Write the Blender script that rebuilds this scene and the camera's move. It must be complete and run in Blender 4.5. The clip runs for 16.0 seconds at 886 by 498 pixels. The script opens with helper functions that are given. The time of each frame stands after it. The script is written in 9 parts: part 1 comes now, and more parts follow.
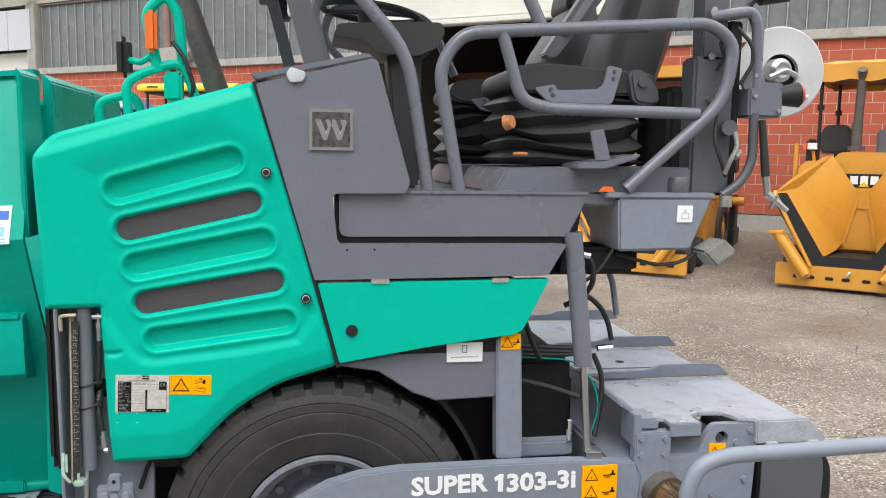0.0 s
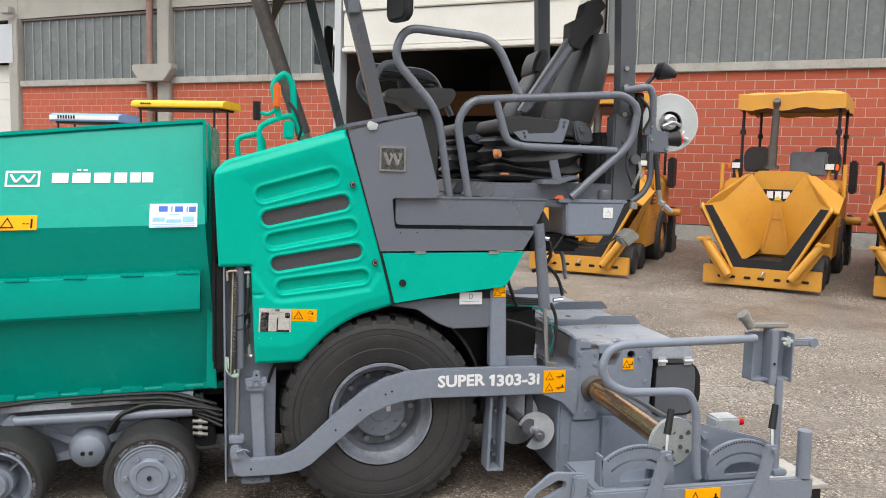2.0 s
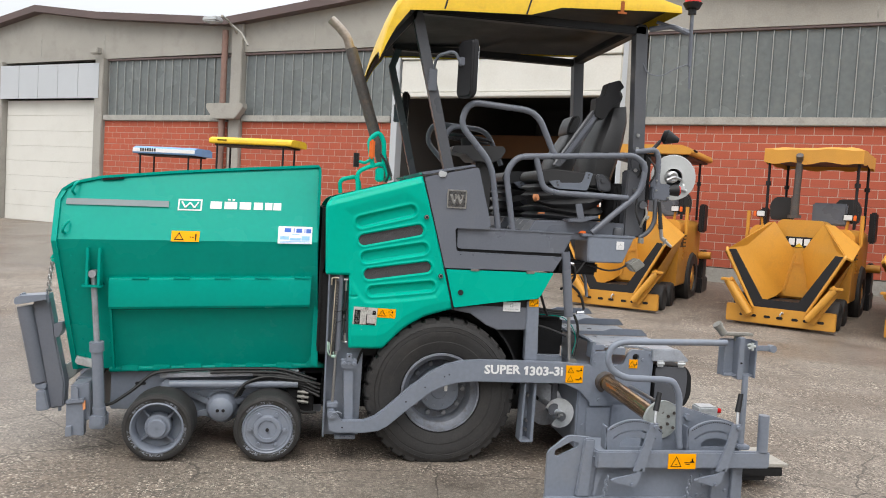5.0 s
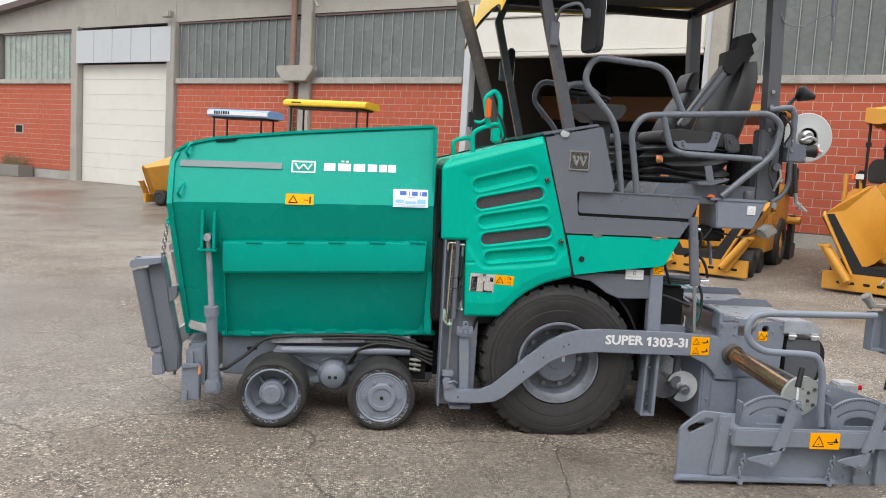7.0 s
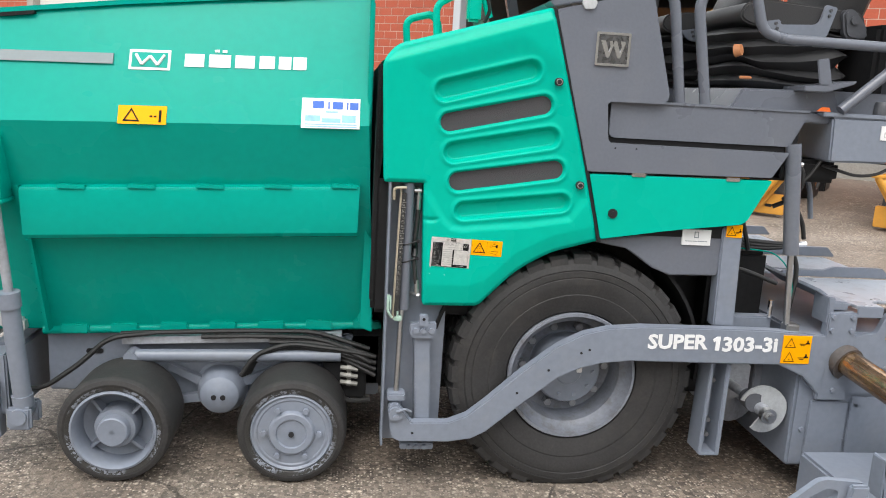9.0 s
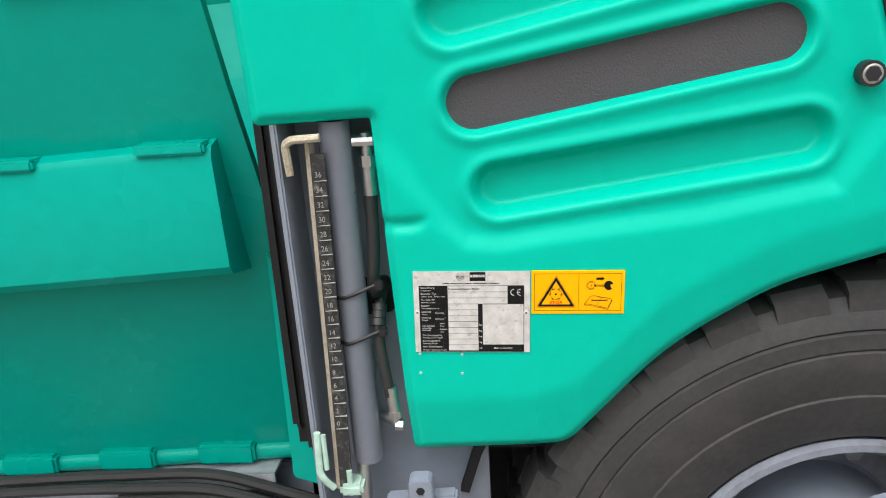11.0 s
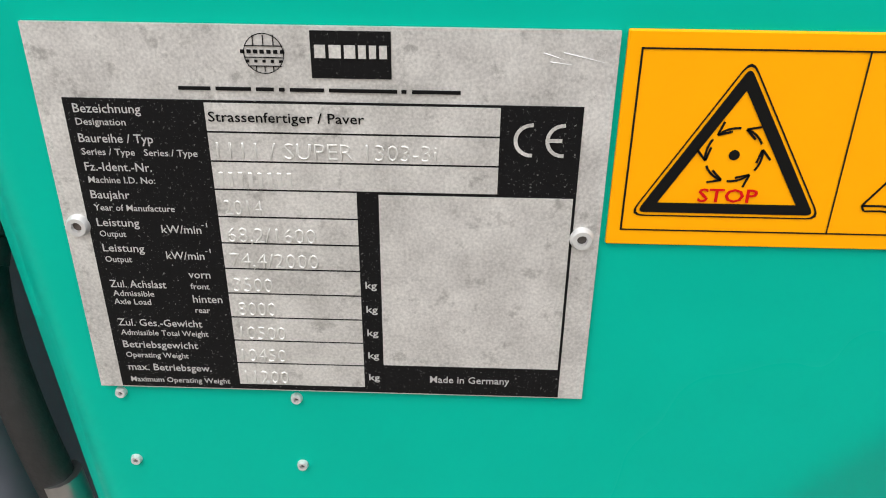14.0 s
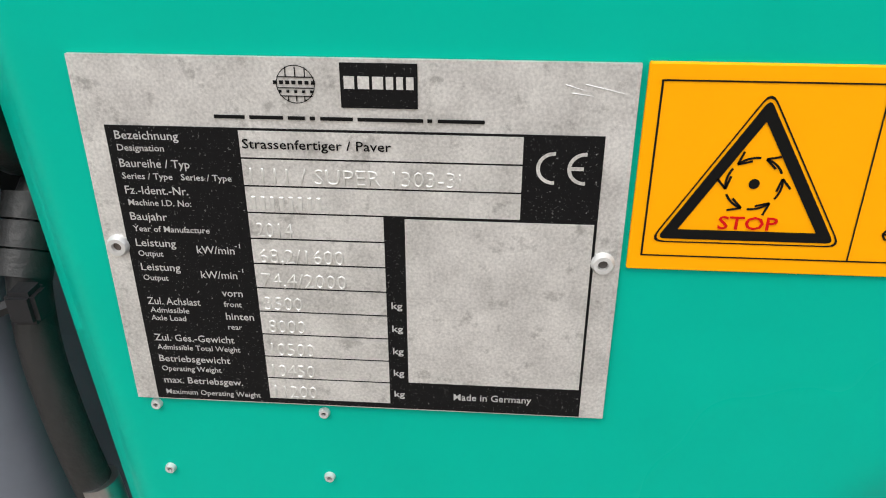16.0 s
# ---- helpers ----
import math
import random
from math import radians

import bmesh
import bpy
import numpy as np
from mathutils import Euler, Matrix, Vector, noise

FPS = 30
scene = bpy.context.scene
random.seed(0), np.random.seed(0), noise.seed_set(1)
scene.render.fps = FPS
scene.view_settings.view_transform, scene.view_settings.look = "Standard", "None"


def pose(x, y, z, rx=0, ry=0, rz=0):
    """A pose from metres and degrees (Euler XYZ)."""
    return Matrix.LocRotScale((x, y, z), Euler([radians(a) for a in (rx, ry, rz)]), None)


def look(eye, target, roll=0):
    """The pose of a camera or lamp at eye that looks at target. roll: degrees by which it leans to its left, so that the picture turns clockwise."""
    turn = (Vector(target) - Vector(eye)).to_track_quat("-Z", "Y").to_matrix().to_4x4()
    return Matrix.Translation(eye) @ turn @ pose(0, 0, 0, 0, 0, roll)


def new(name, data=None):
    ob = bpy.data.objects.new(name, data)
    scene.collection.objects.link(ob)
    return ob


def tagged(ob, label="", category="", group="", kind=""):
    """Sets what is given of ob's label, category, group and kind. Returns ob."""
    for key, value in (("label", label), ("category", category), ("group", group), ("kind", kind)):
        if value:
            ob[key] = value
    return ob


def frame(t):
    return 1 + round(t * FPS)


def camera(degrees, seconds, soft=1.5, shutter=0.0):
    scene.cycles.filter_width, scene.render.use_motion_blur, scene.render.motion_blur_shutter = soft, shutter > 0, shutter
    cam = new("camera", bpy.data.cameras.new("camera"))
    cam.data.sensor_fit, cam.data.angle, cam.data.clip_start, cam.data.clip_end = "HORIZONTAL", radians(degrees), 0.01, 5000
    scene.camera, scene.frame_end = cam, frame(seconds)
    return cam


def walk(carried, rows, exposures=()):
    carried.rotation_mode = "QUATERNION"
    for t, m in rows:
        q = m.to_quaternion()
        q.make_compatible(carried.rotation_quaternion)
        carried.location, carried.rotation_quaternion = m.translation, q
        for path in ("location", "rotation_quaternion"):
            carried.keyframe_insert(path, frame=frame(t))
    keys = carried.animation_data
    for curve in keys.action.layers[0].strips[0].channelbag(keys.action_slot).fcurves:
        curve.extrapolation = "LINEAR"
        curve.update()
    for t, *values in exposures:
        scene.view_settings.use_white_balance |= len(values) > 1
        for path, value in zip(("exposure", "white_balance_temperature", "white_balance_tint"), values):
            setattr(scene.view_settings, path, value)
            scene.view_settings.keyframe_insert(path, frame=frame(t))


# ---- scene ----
cam = camera(58.0, 16.0, 1.0)
PATH = [
    (0, (-0.029, -2.626, 1.822), (0.313, -0.669, 1.595), 0.9),
    (0.5, (-0.224, -3.059, 1.873), (0.067, -1.085, 1.733), 1.9),
    (1, (-0.338, -3.538, 1.857), (-0.063, -1.561, 1.736), 1.8),
    (1.5, (-0.483, -3.879, 1.809), (-0.062, -1.933, 1.62), 1.1),
    (2, (-0.629, -4.193, 1.851), (-0.179, -2.254, 1.656), 1.5),
    (2.5, (-0.724, -4.555, 1.826), (-0.364, -2.595, 1.663), 1.8),
    (3, (-0.834, -4.794, 1.856), (-0.518, -2.825, 1.705), 1.8),
    (3.2, (-0.894, -4.902, 1.863), (-0.579, -2.932, 1.727), 1.8),
    (5.3, (-1.015, -5.638, 1.831), (-0.671, -3.67, 1.727), 3.5),
    (5.5, (-1.038, -5.695, 1.822), (-0.706, -3.726, 1.709), 3.3),
    (6, (-1.061, -5.757, 1.821), (-0.771, -3.781, 1.712), 3.5),
    (6.5, (-1.209, -5.582, 1.8), (-0.958, -3.602, 1.67), 3.7),
    (7, (-1.372, -5.256, 1.81), (-1.164, -3.277, 1.606), 3.4),
    (7.5, (-1.313, -4.853, 1.782), (-1.193, -2.873, 1.531), 3.4),
    (8, (-1.205, -4.358, 1.758), (-1.151, -2.38, 1.466), 3.2),
    (8.5, (-1.086, -3.768, 1.732), (-0.946, -1.803, 1.389), 3.2),
    (9, (-0.934, -3.204, 1.703), (-0.715, -1.254, 1.316), 3.4),
    (9.2, (-0.913, -2.972, 1.708), (-0.681, -1.025, 1.316), 3.5),
    (11.3, (-0.466, -0.773, 1.371), (-0.69, 1.093, 0.687), -3.5),
    (11.4, (-0.475, -0.682, 1.336), (-0.712, 1.166, 0.609), -2.0),
    (11.5, (-0.485, -0.608, 1.312), (-0.701, 1.237, 0.57), -4.0),
    (12, (-0.51, -0.345, 1.213), (-0.699, 1.491, 0.443), -4.9),
    (12.5, (-0.516, -0.244, 1.162), (-0.629, 1.539, 0.264), -3.6),
    (13, (-0.503, -0.238, 1.168), (-0.583, 1.539, 0.253), -2.4),
    (13.5, (-0.503, -0.231, 1.158), (-0.584, 1.543, 0.239), -2.3),
    (14, (-0.498, -0.221, 1.159), (-0.583, 1.556, 0.246), -1.8),
    (14.5, (-0.496, -0.216, 1.158), (-0.58, 1.564, 0.251), -1.7),
    (15, (-0.499, -0.217, 1.156), (-0.602, 1.557, 0.237), -1.9),
    (15.5, (-0.5, -0.218, 1.153), (-0.627, 1.548, 0.222), -2.5),
    (16, (-0.495, -0.224, 1.168), (-0.661, 1.551, 0.261), -2.4),
]
walk(cam, [(t, look(eye, target, roll)) for t, eye, target, roll in PATH],
     [(0.0, 0.3), (0.5, 0.23), (1.5, 0.18), (3.0, 0.15), (6.0, 0.0), (8.5, 0.25), (9.0, 0.37), (11.5, 0.55), (12.0, 0.37), (12.5, 0.2), (14.5, 0.1), (16.0, 0.12)])


# ---- world, sun ----
world = bpy.data.worlds.new("overcast_sky")
scene.world = world
world.use_nodes = True
wn, wl = world.node_tree.nodes, world.node_tree.links
wn.clear()
sky = wn.new("ShaderNodeTexSky")
sky.sky_type = "NISHITA"
sky.sun_disc = False
sky.sun_elevation, sky.sun_rotation = radians(58), radians(200)
sky.air_density, sky.dust_density, sky.ozone_density = 1.2, 4.0, 1.0
veil = wn.new("ShaderNodeMix")
veil.data_type = "RGBA"
veil.inputs["Factor"].default_value = 0.82
veil.inputs["B"].default_value = (8.6, 8.75, 8.9, 1)
wl.new(sky.outputs["Color"], veil.inputs["A"])
bg = wn.new("ShaderNodeBackground")
up = wn.new("ShaderNodeTexCoord")
axis = wn.new("ShaderNodeSeparateXYZ")
wl.new(up.outputs["Generated"], axis.inputs[0])
rise = wn.new("ShaderNodeMapRange")
rise.inputs["To Min"].default_value, rise.inputs["To Max"].default_value = 0.082, 0.3
wl.new(axis.outputs["Z"], rise.inputs["Value"])
wl.new(rise.outputs["Result"], bg.inputs["Strength"])
wl.new(veil.outputs["Result"], bg.inputs["Color"])
wo = wn.new("ShaderNodeOutputWorld")
wl.new(bg.outputs["Background"], wo.inputs["Surface"])
sun_data = bpy.data.lights.new("sun", "SUN")
sun_data.energy, sun_data.angle, sun_data.color = 1.0, radians(30), (1.0, 0.97, 0.93)
sun = new("sun", sun_data)
sun.matrix_world = look((-4, -9, 16), (0, 1, 0))


# ---- materials ----
def material(name, base, rough=0.5, metal=0.0, var=0.12, scale=3.0, fine=60.0, bump=0.05, coat=0.0, dirt=None, dirt_amount=0.3,
             rand=0.0, spec=0.5, dirt_cut=(0.5, 0.72)):
    """A surface with variation at two scales, some dirt in patches and a fine relief."""
    m = bpy.data.materials.new(name)
    m.use_nodes = True
    n, l = m.node_tree.nodes, m.node_tree.links
    b = n["Principled BSDF"]
    b.inputs["Metallic"].default_value = metal
    b.inputs["Coat Weight"].default_value = coat
    b.inputs["Coat Roughness"].default_value = 0.12
    b.inputs["Specular IOR Level"].default_value = spec
    tc = n.new("ShaderNodeTexCoord")
    big = n.new("ShaderNodeTexNoise")
    big.inputs["Scale"].default_value, big.inputs["Detail"].default_value = scale, 5
    small = n.new("ShaderNodeTexNoise")
    small.inputs["Scale"].default_value, small.inputs["Detail"].default_value = fine, 3
    for t in (big, small):
        l.new(tc.outputs["Object"], t.inputs["Vector"])
    add = n.new("ShaderNodeMath")
    add.operation = "ADD"
    l.new(big.outputs["Fac"], add.inputs[0])
    l.new(small.outputs["Fac"], add.inputs[1])
    last = add.outputs[0]
    if rand:
        info = n.new("ShaderNodeObjectInfo")
        mul = n.new("ShaderNodeMath")
        mul.operation = "MULTIPLY_ADD"
        mul.inputs[1].default_value, mul.inputs[2].default_value = rand, -rand / 2
        l.new(info.outputs["Random"], mul.inputs[0])
        geo = n.new("ShaderNodeNewGeometry")
        mul2 = n.new("ShaderNodeMath")
        mul2.operation = "MULTIPLY_ADD"
        mul2.inputs[1].default_value, mul2.inputs[2].default_value = rand, -rand / 2
        l.new(geo.outputs["Random Per Island"], mul2.inputs[0])
        for extra in (mul, mul2):
            s = n.new("ShaderNodeMath")
            l.new(last, s.inputs[0])
            l.new(extra.outputs[0], s.inputs[1])
            last = s.outputs[0]
    ramp = n.new("ShaderNodeMapRange")
    ramp.inputs["From Min"].default_value, ramp.inputs["From Max"].default_value = 0.6, 1.4
    ramp.inputs["To Min"].default_value, ramp.inputs["To Max"].default_value = 1 - var, 1 + var
    l.new(last, ramp.inputs["Value"])
    scale_colour = n.new("ShaderNodeVectorMath")
    scale_colour.operation = "SCALE"
    scale_colour.inputs[0].default_value = base
    l.new(ramp.outputs["Result"], scale_colour.inputs["Scale"])
    colour = scale_colour.outputs[0]
    if dirt:
        spots = n.new("ShaderNodeTexNoise")
        spots.inputs["Scale"].default_value, spots.inputs["Detail"].default_value = scale * 2.3, 8
        spots.inputs["Roughness"].default_value = 0.7
        l.new(tc.outputs["Object"], spots.inputs["Vector"])
        cut = n.new("ShaderNodeMapRange")
        cut.inputs["From Min"].default_value, cut.inputs["From Max"].default_value = dirt_cut
        cut.inputs["To Max"].default_value = dirt_amount
        l.new(spots.outputs["Fac"], cut.inputs["Value"])
        mix = n.new("ShaderNodeMix")
        mix.data_type = "RGBA"
        mix.inputs["B"].default_value = (*dirt, 1)
        l.new(cut.outputs["Result"], mix.inputs["Factor"])
        l.new(colour, mix.inputs["A"])
        colour = mix.outputs["Result"]
    l.new(colour, b.inputs["Base Color"])
    rr = n.new("ShaderNodeMapRange")
    rr.inputs["From Min"].default_value, rr.inputs["From Max"].default_value = 0.3, 0.7
    rr.inputs["To Min"].default_value, rr.inputs["To Max"].default_value = max(0.02, rough - 0.08), min(1, rough + 0.08)
    l.new(big.outputs["Fac"], rr.inputs["Value"])
    l.new(rr.outputs["Result"], b.inputs["Roughness"])
    if bump:
        bp = n.new("ShaderNodeBump")
        bp.inputs["Strength"].default_value, bp.inputs["Distance"].default_value = bump, 0.01
        l.new(small.outputs["Fac"], bp.inputs["Height"])
        l.new(bp.outputs["Normal"], b.inputs["Normal"])
    return m


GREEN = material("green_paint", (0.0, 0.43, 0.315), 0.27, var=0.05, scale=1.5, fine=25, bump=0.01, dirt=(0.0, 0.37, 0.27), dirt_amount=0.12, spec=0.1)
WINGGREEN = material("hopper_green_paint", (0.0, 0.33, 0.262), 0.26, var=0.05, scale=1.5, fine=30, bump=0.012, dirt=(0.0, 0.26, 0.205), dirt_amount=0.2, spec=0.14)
GREY = material("grey_paint", (0.2, 0.226, 0.275), 0.36, var=0.1, scale=2.5, fine=40, bump=0.03, dirt=(0.25, 0.25, 0.25), dirt_amount=0.25)
RIMGREY = material("dusty_grey_paint", (0.19, 0.205, 0.24), 0.5, var=0.2, scale=6, fine=60, bump=0.05, dirt=(0.1, 0.09, 0.08), dirt_amount=0.7)
DARKGREY = material("dark_grey_paint", (0.138, 0.151, 0.181), 0.3, var=0.08, scale=2, fine=80, bump=0.04, dirt=(0.2, 0.2, 0.205), dirt_amount=0.25)
CAST = material("dull_cast_metal", (0.3, 0.295, 0.27), 0.45, metal=0.4, var=0.25, scale=30, fine=150, bump=0.1, dirt=(0.1, 0.09, 0.07), dirt_amount=0.5)
CHARCOAL = material("charcoal_paint", (0.092, 0.097, 0.11), 0.32, var=0.1, scale=2, fine=80, bump=0.04, dirt=(0.12, 0.115, 0.11), dirt_amount=0.3)
BLACK = material("black_plastic", (0.016, 0.016, 0.018), 0.5, var=0.2, fine=120, bump=0.05, spec=0.35)
# for black parts; in holes, slots and gaps this black stands for shade
DEEP = material("black_steel_and_gap_shade", (0.014, 0.014, 0.015), 0.6, var=0.3, fine=30, bump=0.1, spec=0.25)
RUBBER = material("tyre_rubber", (0.035, 0.034, 0.034), 0.62, var=0.25, scale=5, fine=90, bump=0.1, dirt=(0.07, 0.064, 0.058), dirt_amount=0.4, spec=0.3)
SEATCLOTH = material("seat_vinyl", (0.04, 0.04, 0.042), 0.42, var=0.15, fine=150, bump=0.08)
CHROME = material("chrome", (0.75, 0.75, 0.76), 0.12, metal=1.0, var=0.05, bump=0.0)
STEEL = material("bare_steel", (0.5, 0.5, 0.5), 0.35, metal=1.0, var=0.15, fine=90, bump=0.05)
WORN = material("worn_steel_plate", (0.4, 0.42, 0.46), 0.42, metal=0.3, var=0.2, scale=4, fine=60, bump=0.08, dirt=(0.13, 0.11, 0.09), dirt_amount=0.5)
BROWNTUBE = material("greased_brown_tube", (0.3, 0.2, 0.13), 0.2, metal=0.8, var=0.4, scale=6, bump=0.02, dirt=(0.5, 0.3, 0.05), dirt_amount=0.5)
HOSE = material("black_hose", (0.02, 0.02, 0.02), 0.5, var=0.2, fine=200, bump=0.1)
YELLOW = material("canopy_yellow", (0.78, 0.5, 0.02), 0.45, var=0.08, scale=3, dirt=(0.35, 0.15, 0.03), dirt_amount=0.25)
CATYELLOW = material("machine_yellow", (0.6, 0.285, 0.036), 0.45, var=0.08, scale=2, fine=40, bump=0.05, dirt=(0.36, 0.19, 0.05), dirt_amount=0.35)
CLOTH = material("orange_awning_cloth", (0.62, 0.3, 0.05), 0.85, var=0.12, scale=3, fine=120, bump=0.3)
ORANGE = material("orange_sticker", (1.0, 0.4, 0.0), 0.45, var=0.03, bump=0.0, spec=0.12)
WHITE = material("white_sticker", (0.8, 0.8, 0.8), 0.4, var=0.03, bump=0.0)
PRINT = material("black_print", (0.006, 0.006, 0.006), 0.5, var=0.1, bump=0.0, spec=0.12)
RED = material("red_print", (0.62, 0.006, 0.006), 0.45, var=0.05, bump=0.0, spec=0.12)
BLUE = material("blue_print", (0.03, 0.12, 0.5), 0.5, var=0.1, bump=0.0)
SKYBLUE = material("pale_blue_print", (0.25, 0.5, 0.8), 0.5, var=0.2, scale=20, bump=0.0)
STRIPE = material("reflective_strip", (0.2, 0.24, 0.25), 0.5, var=0.06, bump=0.0)
GRILLE = material("dark_mesh_grille", (0.06, 0.055, 0.06), 0.7, var=0.1, fine=400, bump=0.4)
ALU = material("weathered_aluminium", (0.66, 0.645, 0.62), 0.42, metal=0.45, var=0.3, scale=70, fine=1100, bump=0.05, dirt=(0.27, 0.26, 0.245), dirt_amount=0.6, dirt_cut=(0.56, 0.68))
PLATEBLACK = material("scratched_black_print", (0.006, 0.006, 0.0065), 0.45, var=0.3, scale=520, fine=1500, bump=0.05, dirt=(0.5, 0.49, 0.47), dirt_amount=0.75, spec=0.15, dirt_cut=(0.61, 0.7))
ALUPRINT = material("bare_letter_aluminium", (0.62, 0.62, 0.61), 0.4, metal=0.4, var=0.1, scale=200, fine=900, bump=0.0)
STAMP = material("stamped_aluminium", (0.74, 0.73, 0.7), 0.36, metal=0.5, var=0.12, scale=300, fine=900, bump=0.1)
ALURIVET = material("dull_aluminium", (0.72, 0.72, 0.71), 0.4, metal=0.5, var=0.1, bump=0.03)
GALV = material("galvanised_sheet", (0.6, 0.62, 0.63), 0.4, metal=0.5, var=0.15, scale=15, fine=80, bump=0.03)
LENS_ORANGE = material("orange_lens", (0.8, 0.16, 0.03), 0.2, var=0.05, bump=0.0)
FADED = material("faded_orange_plastic", (0.72, 0.3, 0.13), 0.4, var=0.1, bump=0.0)
EMBLEM = material("brushed_dark_steel", (0.2, 0.2, 0.205), 0.3, metal=1.0, var=0.2, scale=60, fine=400, bump=0.03)
RUST = material("orange_rust", (0.36, 0.1, 0.02), 0.85, var=0.3, scale=40, bump=0.1)
LENS_RED = material("red_lens", (0.6, 0.03, 0.02), 0.2, var=0.05, bump=0.0)
LAMPGLASS = material("headlamp_glass", (0.7, 0.72, 0.72), 0.12, var=0.1, bump=0.0)
CONCRETE = material("concrete", (0.36, 0.345, 0.31), 0.85, var=0.14, scale=0.7, fine=30, bump=0.2, dirt=(0.2, 0.19, 0.17), dirt_amount=0.4)
PLINTH = material("stained_plinth", (0.38, 0.37, 0.34), 0.9, var=0.2, scale=1.2, fine=25, bump=0.3, dirt=(0.13, 0.13, 0.1), dirt_amount=0.5)
BRICK = material("red_brick", (0.44, 0.098, 0.052), 0.85, var=0.12, scale=1.0, fine=40, bump=0.25, dirt=(0.33, 0.11, 0.07), dirt_amount=0.4, rand=0.28)
MORTAR = material("mortar", (0.54, 0.41, 0.34), 0.95, var=0.15, fine=60, bump=0.3)
GLASSFIBRE = material("grey_ribbed_glazing", (0.145, 0.162, 0.162), 0.25, var=0.18, scale=0.8, fine=8, bump=0.05, dirt=(0.19, 0.2, 0.19), dirt_amount=0.5)
SCALEEDGE = material("worn_brass_edge", (0.5, 0.44, 0.34), 0.45, metal=0.5, var=0.3, scale=40, fine=300, bump=0.1, dirt=(0.2, 0.15, 0.1), dirt_amount=0.5)
SCALEBLACK = material("worn_black_scale", (0.02, 0.02, 0.02), 0.5, var=0.3, scale=40, fine=300, bump=0.1, dirt=(0.35, 0.34, 0.3), dirt_amount=0.35)
PALEGREEN = material("overpainted_steel", (0.35, 0.5, 0.42), 0.45, var=0.2, scale=30, bump=0.1, dirt=(0.5, 0.5, 0.48), dirt_amount=0.4)
GLAZEBAR = material("grey_glazing_bar", (0.36, 0.37, 0.36), 0.4, metal=0.3, var=0.15, scale=2, bump=0.05)
GATEWHITE = material("white_gate_paint", (0.68, 0.67, 0.62), 0.55, var=0.06, scale=0.6, fine=20, bump=0.05, dirt=(0.5, 0.48, 0.42), dirt_amount=0.3)
SHEETWHITE = material("white_profiled_sheet", (0.5, 0.525, 0.55), 0.5, var=0.06, scale=0.8, bump=0.03)
BROWN = material("brown_gutter", (0.12, 0.085, 0.08), 0.6, var=0.2, scale=1, bump=0.05)
RUSTPIPE = material("brown_downpipe", (0.25, 0.15, 0.12), 0.6, var=0.2, scale=2, bump=0.05, dirt=(0.3, 0.24, 0.2), dirt_amount=0.5)
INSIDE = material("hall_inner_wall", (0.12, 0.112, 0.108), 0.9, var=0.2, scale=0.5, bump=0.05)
CRANE = material("ochre_beam", (0.26, 0.115, 0.045), 0.6, var=0.15, bump=0.05)
FENCE = material("weathered_concrete_slats", (0.22, 0.21, 0.19), 0.9, var=0.2, scale=1, bump=0.2)
AWNBLUE = material("blue_awning", (0.2, 0.38, 0.68), 0.7, var=0.1, bump=0.05)
EXHAUST = material("rusty_exhaust_steel", (0.1, 0.09, 0.085), 0.55, metal=0.4, var=0.3, scale=5, bump=0.1, dirt=(0.25, 0.14, 0.08), dirt_amount=0.4)
PIPE = material("scorched_steel_pipe", (0.33, 0.29, 0.25), 0.35, metal=0.6, var=0.3, scale=4, bump=0.05, dirt=(0.12, 0.08, 0.06), dirt_amount=0.5)
REELGREY = material("pale_grey_plastic", (0.52, 0.54, 0.54), 0.45, var=0.06, scale=5, bump=0.02, dirt=(0.4, 0.4, 0.38), dirt_amount=0.3)
TREAD = material("scuffed_grey_deck", (0.37, 0.395, 0.44), 0.32, metal=0.1, var=0.12, scale=5, fine=80, bump=0.06, dirt=(0.1, 0.085, 0.075), dirt_amount=0.45)
PALEGREY = material("pale_grey_primer", (0.4, 0.43, 0.42), 0.5, var=0.12, scale=12, bump=0.05, dirt=(0.25, 0.22, 0.18), dirt_amount=0.4)
SCALEMARK = material("worn_white_figures", (0.34, 0.33, 0.31), 0.6, var=0.3, scale=200, bump=0.0, dirt=(0.05, 0.05, 0.05), dirt_amount=0.7)
# same glazing with the light from behind it put into a paler base
GLASSBACKLIT = material("backlit_ribbed_glazing", (0.34, 0.39, 0.36), 0.3, var=0.15, scale=0.8, fine=8, bump=0.05, dirt=(0.2, 0.22, 0.21), dirt_amount=0.6)
WORNPALE = material("worn_pale_tread", (0.42, 0.4, 0.36), 0.5, metal=0.2, var=0.2, scale=8, bump=0.1, dirt=(0.2, 0.17, 0.13), dirt_amount=0.5)
MIRROR = material("mirror_glass", (0.9, 0.9, 0.9), 0.03, metal=1.0, var=0.01, bump=0.0)


